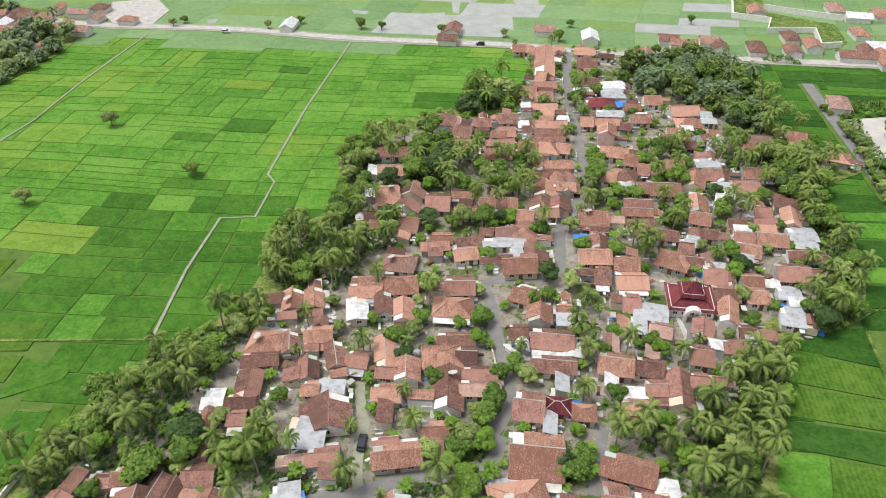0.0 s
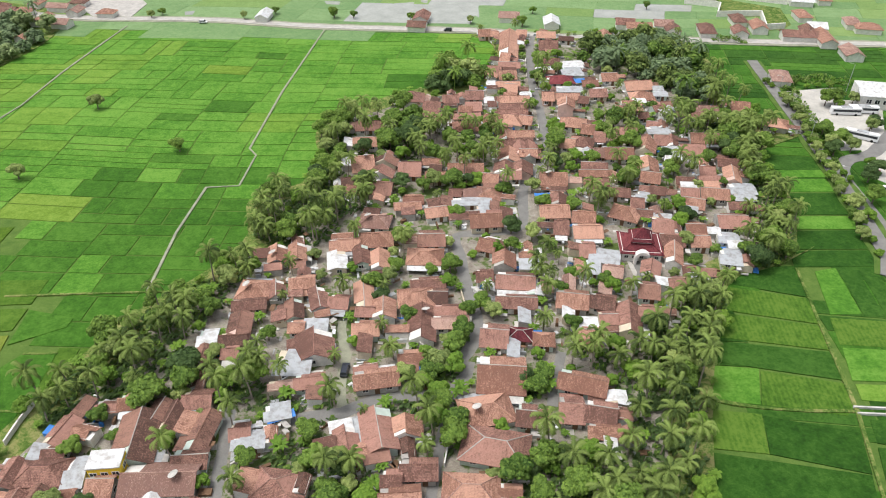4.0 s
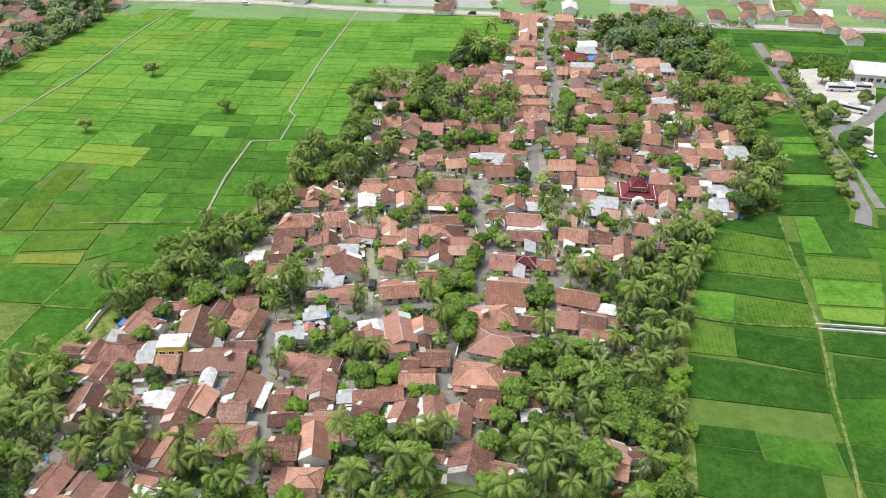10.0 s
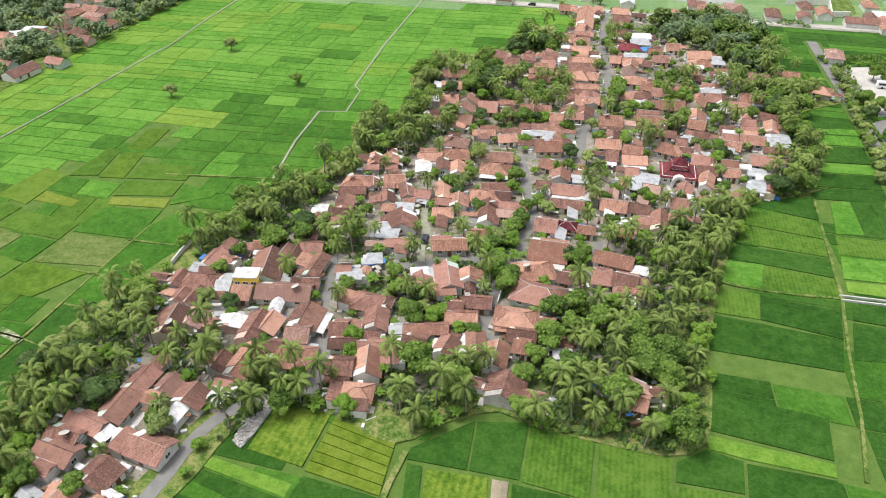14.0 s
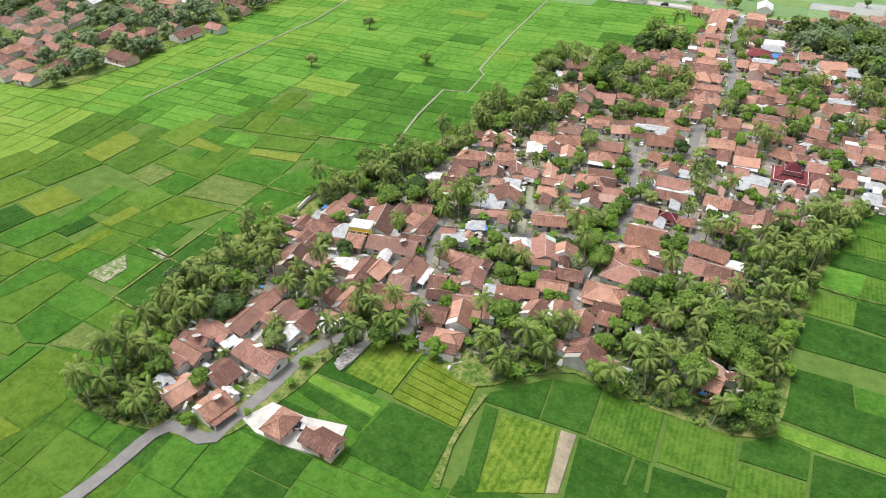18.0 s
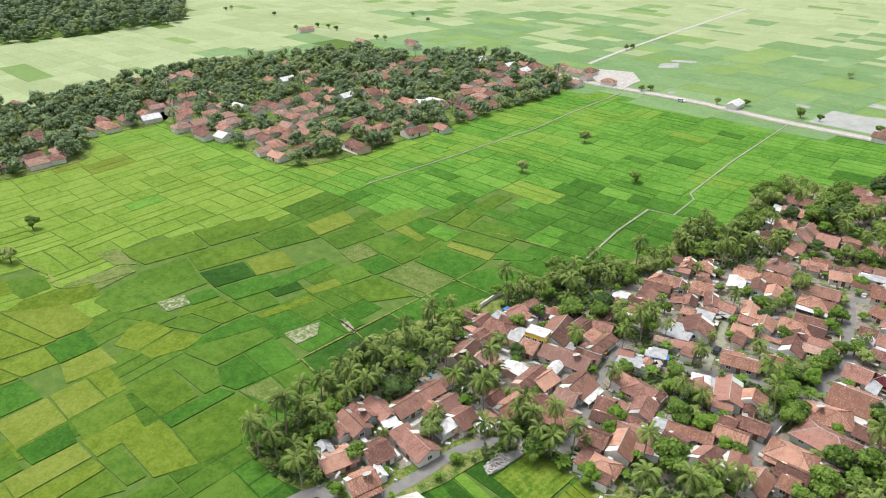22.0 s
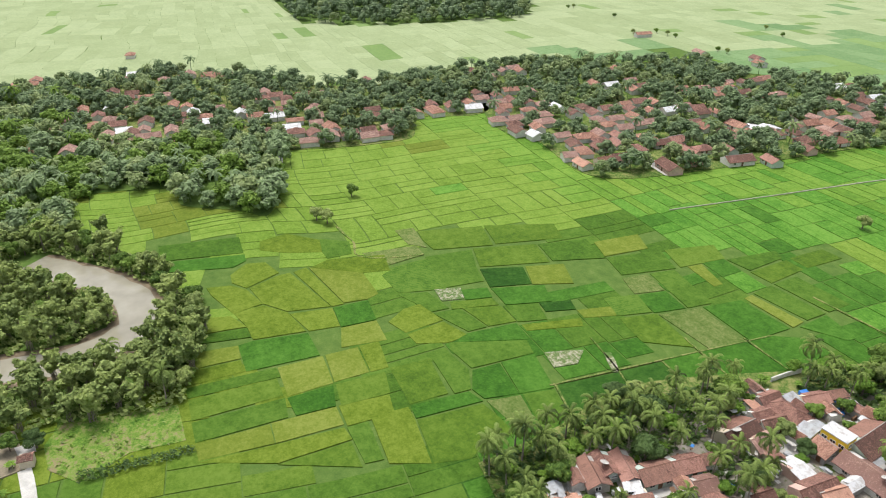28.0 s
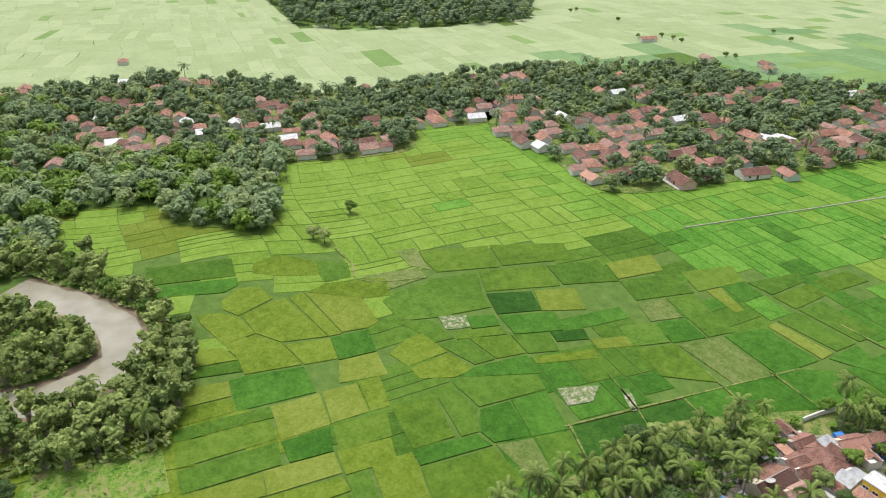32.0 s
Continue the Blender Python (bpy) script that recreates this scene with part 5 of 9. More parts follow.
def north_of_road(x, y):
    return y > 318 - 0.11 * (x - 60)


paddies("rice_field_west", -215, 95, 25, 372, 3, 170, 420, "wide green rice field divided into banked plots", lambda x, y: not north_of_road(x, y - 4) and x < 60)
paddies("rice_field_southwest", -360, -150, -30, 95, 5, 220, 520, "lime and green rice plots with curved banks", lambda x, y: x < -50, None, True)
paddies("rice_field_northwest", -420, 95, -215, 372, 8, 240, 520, "light green rice plots before the distant hamlet", lambda x, y: True)
deep = lambda x, y, r: r.choice(("rice_deep", "rice_dark", "rice_dark", "rice_deep"))
paddies("rice_field_east", 40, 30, 240, 350, 11, 280, 620, "deep green rice plots east of the village", lambda x, y: x > 48 and not north_of_road(x, y - 4), deep)
paddies("rice_field_south", -100, -150, 200, 30, 14, 200, 480, "deep green rice plots south of the village", lambda x, y: x > -88 and y < 40, deep)
for pts, kind, label in ((PLOTA, "rice_lime_rows", "bright green weedy plot beside the lane"), (PLOTB, "rice_lime", "bright green plot with straight planted rows")):
    s, n = Shape(), 6 if kind == "rice_lime" else 1
    b, a, d, c = pts
    for k in range(n):
        f0, f1 = k / n + (0.007 if k else 0), (k + 1) / n - (0.007 if k < n - 1 else 0)
        at = lambda p, q, f: (p[0] + (q[0] - p[0]) * f, p[1] + (q[1] - p[1]) * f, 0.4)
        s.slab([at(a, d, f1), at(a, d, f0), at(b, c, f0), at(b, c, f1)][::-1], 0.4)
    tagged(new("crop_plot", s.done("crop_plot", kind)), label, "rice plot", kind="structure")
for pts, label in ((BARE, "bare pale mud patch in a rice plot"), (BARE2, "narrow bare strip between rice plots")):
    plateau("bare_patch", pts, 0.42, "mud_patch", label, "bare soil")



PLOTS = [0]  # how many stand so far


def field_plot(pts, kind, label):
    """One plot that stands out from its neighbours."""
    area = sum(a[0] * b[1] - b[0] * a[1] for a, b in zip(pts, pts[1:] + pts[:1]))
    s, PLOTS[0] = Shape(), PLOTS[0] + 1
    z = 0.25 + 0.004 * (PLOTS[0] % 13)
    s.slab([(x, y, z) for x, y in (pts if area > 0 else pts[::-1])], 0.3)
    tagged(new("rice_plot", s.done("rice_plot", kind)), label, "rice plot", kind="structure")


ribbon("path", smooth_line([(60.4, 84.7), (74.6, 80.1), (94.8, 78.2)], 4), 0.8, 0.5, 0.5, "weeds", "grassy bank path between southern plots", "path", 0.15)
ribbon("path", [(-114.0, 24.0), (-105.2, 70.5), (-100.1, 96.0)], 0.55, 0.42, 0.4, "weeds", "narrow grassy bank between deep green plots", "bank", 0.12)
ribbon("path", [(-126.0, 48.2), (-109.4, 44.5), (-97.0, 40.2)], 0.55, 0.42, 0.4, "weeds", "narrow grassy bank between deep green plots", "bank", 0.12)
ribbon("path", [(-106.9, 58.2), (-92.4, 56.1)], 0.55, 0.42, 0.4, "weeds", "narrow grassy bank between deep green plots", "bank", 0.12)
ribbon("path", [(-112.1, 72.4), (-91.9, 69.0)], 0.55, 0.42, 0.4, "weeds", "narrow grassy bank between deep green plots", "bank", 0.12)
ribbon("path", [(-103.3, 87.8), (-86.7, 85.9)], 0.55, 0.42, 0.4, "weeds", "narrow grassy bank between deep green plots", "bank", 0.12)
ribbon("path", [(-93.8, 104.2), (-85.7, 104.0)], 0.55, 0.42, 0.4, "weeds", "narrow grassy bank between deep green plots", "bank", 0.12)
ribbon("path", [(-113.8, 25.6), (-101.6, 21.5)], 0.55, 0.42, 0.4, "weeds", "narrow grassy bank between deep green plots", "bank", 0.12)
for pts, kind, label in OWN_PLOTS:
    field_plot(pts, kind, label)
plateau("compound_ground", COMPOUND, 0.3, "weeds", "rough grassy ground inside the walled compound", "ground", True)
plateau("drying_yard", LOT_NW, 0.5, "concrete", "pale paved yard beside the country road", "yard", True)
ribbon("drive", smooth_line(DRIVE, 4), 5.0, 0.36, 0.3, "asphalt", "curved asphalt drive of the parking ground", "road")
ribbon("path", smooth_line(P_NE, 6), 3.2, 0.5, 0.5, "concrete", "pale road running out over the plain", "road", 0.2)
ribbon("stream", smooth_line(P_STR, 3), 0.8, 0.4, 0.3, "weeds", "weedy ditch winding between plots", "ditch", 0.3)

# far plots, joined, in crop colours with distance haze mixed in
far_mats = ["rice_haze", "rice_haze_pale", "rice_haze_deep", "flooded"]
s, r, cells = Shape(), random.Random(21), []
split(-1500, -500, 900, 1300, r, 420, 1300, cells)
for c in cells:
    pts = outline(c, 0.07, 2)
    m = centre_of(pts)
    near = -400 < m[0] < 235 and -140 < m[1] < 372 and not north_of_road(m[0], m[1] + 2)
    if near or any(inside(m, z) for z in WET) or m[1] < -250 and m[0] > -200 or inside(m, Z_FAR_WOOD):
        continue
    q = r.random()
    # more of the palest crop with distance, as painted haze
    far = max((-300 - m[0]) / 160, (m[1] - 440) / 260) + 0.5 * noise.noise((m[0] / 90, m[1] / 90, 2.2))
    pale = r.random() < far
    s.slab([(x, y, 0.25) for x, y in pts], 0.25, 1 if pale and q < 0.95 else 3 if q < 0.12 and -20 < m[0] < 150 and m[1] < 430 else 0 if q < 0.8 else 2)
tagged(new("far_rice_plots", s.done("far_rice_plots", far_mats)), "endless pale green rice plots towards the horizon, coloured with haze", "rice field", kind="stuff")


# ---------------------------------------------------------------- houses
def box_mesh(name, size, mat, at=(0, 0, 0)):
    s, (a, b, c), (x, y, z) = Shape(), size, at
    s.box(x - a / 2, y - b / 2, z, x + a / 2, y + b / 2, z + c)
    return s.done(name, mat)


def window_mesh():
    """A frame of one piece round two lights."""
    xs, zs, s = (-0.72, -0.6, -0.04, 0.04, 0.6, 0.72), (-0.05, 0.06, 1.04, 1.15), Shape()
    at = lambda i, j, y: (xs[i], y, zs[j])
    for y, flip in ((-0.08, False), (0.05, True)):
        for i in range(5):
            for j in range(3):
                if j == 1 and i in (1, 3):
                    continue
                q = [at(i, j, y), at(i + 1, j, y), at(i + 1, j + 1, y), at(i, j + 1, y)]
                s.poly(q[::-1] if flip else q)
    rings = [[(0, 0), (5, 0), (5, 3), (0, 3)]] + [[(i, 1), (i, 2), (i + 1, 2), (i + 1, 1)] for i in (1, 3)]
    for ring in rings:
        for (i, j), (k, l) in zip(ring, ring[1:] + ring[:1]):
            s.poly([at(k, l, -0.08), at(i, j, -0.08), at(i, j, 0.05), at(k, l, 0.05)])
    bm = bmesh.new()
    me = s.done("window", "frame_white")
    bm.from_mesh(me)
    bmesh.ops.remove_doubles(bm, verts=bm.verts, dist=1e-4)
    bm.to_mesh(me)
    bm.free()
    return me


def door_mesh(w=1.1, h=2.05):
    s = Shape()
    s.box(-w / 2, -0.05, 0, w / 2, 0.05, h)
    return s.done("door", "wood")


WINDOW, DOOR, PANE = window_mesh(), door_mesh(), None
PANE = box_mesh("pane", (1.24, 0.04, 1.02), "glass", (0, 0, 0.04))


def window(parent, m):
    part("pane", PANE, part("window", WINDOW, parent, "", m), "dark glass pane")


POST = box_mesh("post", (0.16, 0.16, 2.45), "frame_white")
WALLS = ["wall_white", "wall_white", "wall_cream", "wall_white", "wall_grey", "wall_pink", "wall_green"]
TILES = ["tile_orange", "tile_red", "tile_red", "tile_brown", "tile_pale", "tile_orange", "tile_red"]
WORDS = {"tile_orange": "bright terracotta tile", "tile_red": "red-brown clay tile", "tile_brown": "dark weathered clay tile", "tile_pale": "faded pale clay tile", "tile_maroon": "maroon tile", "sheet_white": "white metal sheet", "sheet_grey": "grey metal sheet",
         "wall_white": "white", "wall_cream": "cream", "wall_grey": "bare grey", "wall_pink": "pinkish", "wall_green": "pale green", "wall_yellow": "yellow"}


def roof_plates(L, W, z, rise, over, hip, r):
    """Top outlines of the slopes, from the eaves up to the ridge."""
    hx, hy, e = L / 2 + over, W / 2 + over, z - rise * over / (W / 2)
    if hip:
        rx = max(hx - hy, 0.3)
        a, b, c, d, p, q = (-hx, -hy, e), (hx, -hy, e), (hx, hy, e), (-hx, hy, e), (-rx, 0, z + rise), (rx, 0, z + rise)
        return [[a, b, q, p], [c, d, p, q], [b, c, q], [d, a, p]], [(p, q), (a, p), (d, p), (b, q), (c, q)]
    n = 4
    xs = [-hx + 2 * hx * k / n for k in range(n + 1)]
    top = [z + rise + r.uniform(-0.06, 0.06) for _ in xs]
    low = [e + r.uniform(-0.04, 0.04) for _ in xs]
    front = [[(xs[k], -hy, low[k]), (xs[k + 1], -hy, low[k + 1]), (xs[k + 1], 0, top[k + 1]), (xs[k], 0, top[k])] for k in range(n)]
    back = [[(xs[k + 1], hy, low[k + 1]), (xs[k], hy, low[k]), (xs[k], 0, top[k]), (xs[k + 1], 0, top[k + 1])] for k in range(n)]
    return [front, back], [((xs[0], 0, top[0]), (xs[-1], 0, top[-1]))]


def bent_plate(strips, thick):
    s = Shape()
    if not isinstance(strips[0], list):
        s.slab(strips, thick)
        return s
    lo = [q[0] for q in strips] + [strips[-1][1]]
    hi = [q[3] for q in strips] + [strips[-1][2]]
    s.v = lo + hi + [(x, y, z - thick) for x, y, z in lo + hi]
    n = len(lo)
    for k in range(n - 1):
        s.f += [(k, k + 1, n + k + 1, n + k), (2 * n + k + 1, 2 * n + k, 3 * n + k, 3 * n + k + 1), (k + 1, k, 2 * n + k, 2 * n + k + 1), (n + k, n + k + 1, 3 * n + k + 1, 3 * n + k)]
    s.f += [(0, n, 3 * n, 2 * n), (2 * n - 1, n - 1, 3 * n - 1, 4 * n - 1)]
    s.i = [0] * len(s.f)
    return s


def house(x, y, yaw, L, W, kind="g", tile="", base=GROUND, near=True, group="village houses"):
    r = random.Random(int(x * 131 + y * 17 + 5000))
    wall = r.choice(WALLS)
    tile = {"m": "tile_maroon", "w": "sheet_white", "f": "sheet_grey"}.get(kind) or tile or r.choice(TILES)
    hip = kind in "hm"
    L, near = max(L, 3.4), near and y < 205
    tall = 5.4 if kind == "2" else r.uniform(2.3, 2.7)
    rise = W / 2 * (r.uniform(0.16, 0.22) if kind in "wf" else r.uniform(0.46, 0.56))
    over = 0.45
    words = "two-storey" if kind == "2" else "single-storey"
    top = tagged(new("house"), f"{words} house, {WORDS[wall]} walls and {WORDS[tile]} {'hip' if hip else 'gable'} roof", "house", group)
    top.matrix_basis = pose(x, y, base, 0, 0, yaw)
    lx, ly = L / 2 - 0.1, W / 2 - 0.15
    s = Shape()
    if hip:
        s.box(-lx, -ly, -0.1, lx, ly, tall)
    else:
        g = tall + rise * (ly / (W / 2)) * 0.98 - 0.12
        e = tall - 0.1
        prof = [(-ly, -0.1), (ly, -0.1), (ly, e), (0, g), (-ly, e)]
        a, b = [(-lx, p[0], p[1]) for p in prof], [(lx, p[0], p[1]) for p in prof]
        s.poly(list(reversed(a)))
        s.poly(b)
        for k in range(5):
            j = (k + 1) % 5
            s.poly([a[k], a[j], b[j], b[k]])
    part("wall", s.done("wall", wall), top)
    slopes, ridges = roof_plates(L, W, tall, rise, over, hip, r)
    for q in slopes:
        part("roof_slope", bent_plate(q, 0.14).done("roof_slope", tile), top)
    if kind not in "wf":
        cap = r.choice((tile, tile, tile, "tile_pale", "concrete"))
        for a, b in ridges[: 5 if near and y < 210 else 1]:
            s = Shape()
            s.tube([(a[0], a[1], a[2] + 0.02), tuple((p + q) / 2 + (0.03 if k == 2 else 0) for k, (p, q) in enumerate(zip(a, b))), (b[0], b[1], b[2] + 0.02)], [0.11, 0.11, 0.11], 6)
            part("ridge_cap", s.done("ridge_cap", cap), top)
    levels = (0.0, 2.8) if kind == "2" else (0.0,)
    n = 2 if L < 8 else 3
    for z in levels:
        for k in range(n):
            px = (k - (n - 1) / 2) * (L - 1.6) / n
            if k == 1 and not z:
                part("door", DOOR, top, "", pose(px, -ly - 0.02, 0))
            elif near or k == 0:
                window(top, pose(px, -ly - 0.02, z + 0.95))
        if near:
            window(top, pose(lx + 0.02, r.uniform(-0.8, 0.8), z + 0.95, 0, 0, 90))
    if near and kind in "gh" and r.random() < 0.45:
        side, d, h0 = r.choice((-1, 1)), r.uniform(1.6, 2.4), tall - 0.35
        y0, y1 = side * (W / 2 - 0.05), side * (W / 2 + d)
        q = [(-lx, y0, h0), (lx, y0, h0), (lx, y1, h0 - 0.5), (-lx, y1, h0 - 0.5)]
        s = Shape()
        s.slab(q if side > 0 else list(reversed(q)), 0.1)
        part("porch_roof", s.done("porch_roof", r.choice((tile, tile, "sheet_grey", "sheet_white", "concrete_light"))), top)
        for px in (-lx + 0.3, lx - 0.3):
            part("porch_post", POST, top, "", pose(px, y1 - side * 0.25, 0, 0, 0, 0) @ Matrix.Diagonal((1, 1, (h0 - 0.55) / 2.45, 1)))
    TAKEN.append((x, y, 0.5 * min(L, W) + 0.5, yaw, L / 2 + 0.8, W / 2 + 0.8))
    return top


house(-0.5, 242.1, 84, 8.2, 9, "h")
house(14.7, 240.3, -0, 5.8, 7, "g")
house(7.4, 232.6, -13, 6.2, 9, "g")
house(-16.0, 217.6, 2, 10.3, 7, "g")
house(-17.0, 204.9, 2, 8.4, 7, "g")
house(-9.9, 190.0, 82, 4.1, 8, "g")
house(-17.4, 189.2, 8, 7.0, 11, "g")
house(87.8, 187.5, -20, 5.0, 7, "w")
house(-1.5, 184.8, -3, 6.9, 9, "g")
house(-11.1, 182.4, 79, 4.6, 8, "g")
house(-20.4, 177.4, 6, 5.9, 6, "g")
house(-10.6, 172.8, -10, 6.8, 8, "g")
house(86.4, 131.7, -14, 5.2, 7, "f")
house(35.4, 38.9, -88, 3.9, 7, "g")
house(31.5, 38.5, 89, 3.6, 6, "g")
house(7.2, 36.1, 77, 7.1, 8, "g")
house(36.1, 34.8, -17, 3.5, 5, "g")
house(-51.5, -2.5, 75, 6.5, 4.9, "h", "tile_orange")
house(-41.4, -4.3, -15, 7.7, 4.9, "g", "tile_red")
house(-2.3, 161.8, 3, 7.7, 4.1, "g", "tile_orange")
house(85.3, 159.7, -19, 6.2, 6.6, "g", "tile_orange")
house(6.1, 158.2, 11, 6.3, 5.6, "g", "tile_orange")
house(41.8, 156.9, -2, 8.4, 7.3, "g", "tile_orange")
house(63.1, 154.8, -28, 8.2, 7.5, "h", "tile_orange")
house(-12.0, 154.1, -9, 8.7, 7.0, "h", "tile_pale")
house(50.2, 153.7, -11, 6.3, 6.6, "g", "tile_orange")
house(20.7, 152.8, 3, 9.0, 7.3, "g", "tile_orange")
house(93.2, 149.1, -5, 8.2, 7.6, "g", "tile_red")
house(42.4, 148.2, -8, 3.7, 7.5, "g", "tile_red")
house(72.3, 148.1, -12, 5.5, 7.3, "g", "tile_red")
house(81.4, 146.2, -5, 5.1, 5.1, "g", "tile_orange")
house(49.5, 145.6, -2, 7.8, 6.8, "g", "tile_orange")
house(-11.3, 144.2, 3, 9.0, 7.0, "h", "tile_orange")
house(4.4, 143.5, 0, 7.2, 6.6, "g", "tile_brown")
house(-20.0, 142.3, 3, 8.0, 5.6, "g", "tile_orange")
house(89.1, 140.7, -8, 5.3, 5.0, "f")
house(20.5, 140.5, -24, 4.6, 6.3, "g", "tile_orange")
house(72.7, 140.4, -7, 6.1, 6.1, "g", "tile_red")
house(80.2, 139.5, -4, 5.1, 6.1, "g", "tile_orange")
house(-32.9, 138.7, -82, 7.4, 4.4, "g", "tile_orange")
house(-38.4, 138.3, -84, 7.4, 4.6, "g", "tile_orange")
house(47.6, 136.8, -7, 3.8, 7.2, "g", "tile_red")
house(-15.0, 136.6, -84, 8.0, 4.1, "g", "tile_red")
house(2.5, 135.7, -5, 9.5, 7.1, "h", "tile_orange")
house(30.3, 134.5, -3, 3.4, 4.4, "g", "tile_orange")
house(-21.5, 134.5, -84, 7.5, 4.8, "w")
house(-10.0, 134.1, 92, 7.8, 5.0, "g", "tile_orange")
house(71.2, 133.6, 73, 9.2, 4.4, "g", "tile_orange")
house(51.9, 133.5, -15, 7.7, 6.1, "f")
house(24.0, 132.3, 83, 5.9, 5.8, "g", "tile_orange")
house(47.5, 128.6, -12, 3.6, 5.9, "f")
house(52.7, 127.2, -16, 4.8, 5.3, "g", "tile_pale")
house(62.9, 126.8, 70, 7.1, 4.6, "g", "tile_red")
house(18.1, 126.4, -1, 4.0, 5.1, "g", "tile_red")
house(73.2, 126.3, -7, 3.4, 4.3, "g", "tile_red")
house(-29.9, 125.4, 3, 6.1, 5.3, "g", "tile_orange")
house(3.0, 124.1, 3, 8.5, 4.2, "g", "tile_red")
house(26.0, 123.5, -8, 9.6, 6.8, "g", "tile_red")
house(-41.8, 123.1, -7, 8.3, 7.4, "h", "tile_orange")
house(-36.4, 122.7, -81, 6.3, 4.1, "g", "tile_red")
house(68.8, 121.0, -3, 5.5, 4.3, "g", "tile_red")
house(30.4, 120.1, 87, 4.6, 4.1, "w")
house(-13.5, 119.2, 95, 10.4, 4.5, "g", "tile_orange")
house(5.4, 118.4, -4, 4.5, 5.8, "g", "tile_brown")
house(-25.0, 118.4, -77, 7.8, 4.1, "g", "tile_red")
house(59.8, 118.1, -11, 4.9, 6.6, "g", "tile_brown")
house(-0.2, 118.0, 3, 8.7, 7.0, "h", "tile_orange")
house(-42.3, 117.4, 6, 8.0, 4.3, "g", "tile_red")
house(-19.7, 117.2, -8, 4.6, 5.0, "g", "tile_red")
house(39.5, 115.5, -11, 7.5, 7.1, "g", "tile_orange")
house(25.2, 115.4, -6, 9.8, 5.1, "g", "tile_red")
house(-30.7, 114.4, -82, 6.8, 4.1, "g", "tile_brown")
house(46.9, 114.3, -17, 6.0, 5.8, "g", "tile_brown")
house(-8.4, 113.5, 91, 6.4, 5.7, "g", "tile_orange")
house(-12.9, 113.5, -5, 4.1, 4.1, "g", "tile_red")
house(8.2, 112.6, -1, 7.3, 4.1, "g", "tile_red")
house(57.1, 110.3, -9, 3.4, 4.1, "g", "tile_red")
house(-43.2, 108.9, 92, 8.5, 5.1, "g", "tile_brown")
house(8.1, 108.2, -2, 8.5, 4.4, "g", "tile_pale")
house(-29.2, 108.2, -2, 3.4, 4.1, "g", "tile_orange")
house(46.9, 108.0, -0, 4.0, 4.7, "g", "tile_red")
house(1.1, 107.9, 88, 11.9, 6.2, "g", "tile_red")
house(52.1, 107.4, 79, 10.4, 5.5, "g", "tile_red")
house(-12.4, 106.9, -2, 6.0, 5.0, "g", "tile_orange")
house(-50.0, 105.2, 3, 4.0, 5.3, "w")
house(-43.7, 104.4, 3, 6.0, 4.1, "g", "tile_brown")
house(24.5, 103.2, -9, 5.5, 4.2, "m")
house(18.4, 102.9, -9, 6.1, 7.8, "g", "tile_red")
house(41.3, 102.6, -5, 5.5, 4.1, "g", "tile_orange")
house(30.0, 101.2, -7, 4.6, 4.2, "h", "tile_orange")
house(-24.2, 101.0, -83, 8.8, 8.6, "g", "tile_red")
house(-43.7, 100.2, 3, 3.4, 4.1, "g", "tile_red")
house(-1.7, 96.5, 3, 5.2, 4.5, "g", "tile_orange")
house(-28.4, 96.1, -4, 7.8, 7.8, "f")
house(-9.4, 90.2, 7, 9.5, 5.4, "g", "tile_orange")
house(-24.2, 90.2, 6, 6.2, 4.1, "g", "tile_red")
house(18.7, 90.1, -7, 10.1, 11.1, "g", "tile_orange")
house(36.4, 86.8, -19, 10.2, 5.9, "g", "tile_orange")
house(-47.7, 85.7, 1, 5.7, 5.1, "g", "tile_red")
house(-61.8, 85.6, 4, 4.6, 4.1, "g", "tile_orange")
house(42.8, 82.2, 87, 3.4, 4.1, "w")
house(-55.1, 82.1, 78, 6.2, 4.1, "g", "tile_brown")
house(-30.0, 81.4, 11, 5.0, 4.2, "f")
house(-52.2, 80.8, 81, 7.4, 4.1, "g", "tile_brown")
house(14.4, 80.0, 10, 10.7, 7.7, "h", "tile_orange")
house(32.4, 79.4, -7, 4.7, 7.1, "g", "tile_red")
house(22.7, 78.2, -10, 3.6, 5.7, "g", "tile_red")
house(38.5, 78.1, -14, 6.0, 5.9, "g", "tile_red")
house(-73.6, 77.8, 74, 7.0, 4.3, "g", "tile_red")
house(-44.7, 76.6, 80, 10.1, 4.4, "g", "tile_brown")
house(-36.9, 76.4, 7, 3.7, 4.1, "g", "tile_red")
house(-2.8, 75.7, 94, 4.6, 6.5, "g", "tile_orange")
house(-8.4, 75.3, -80, 10.5, 6.6, "g", "tile_red")
house(-57.5, 75.3, 93, 12.4, 8.4, "g", "tile_brown")
house(-34.8, 74.2, 4, 6.1, 4.1, "f")
house(38.2, 73.4, -8, 6.2, 4.1, "g", "tile_orange")
house(-73.0, 72.7, 0, 4.0, 4.1, "g", "tile_red")
house(-14.7, 72.5, -78, 7.1, 4.4, "g", "tile_red")
house(15.3, 70.4, -15, 13.1, 8.7, "h", "tile_red")
house(-45.5, 70.1, 2, 6.5, 4.8, "g", "tile_brown")
house(-13.3, 69.8, 9, 4.6, 4.1, "g", "tile_orange")
house(-73.5, 67.8, -0, 9.5, 5.8, "h", "tile_red")
house(-66.9, 67.6, 4, 3.4, 6.9, "f")
house(-79.4, 67.6, 84, 6.1, 4.1, "g", "tile_red")
house(-0.2, 65.5, -2, 6.8, 4.8, "g", "tile_red")
house(-50.1, 65.5, -1, 13.8, 7.1, "g", "tile_pale")
house(-60.8, 64.6, -2, 4.6, 6.9, "g", "tile_orange")
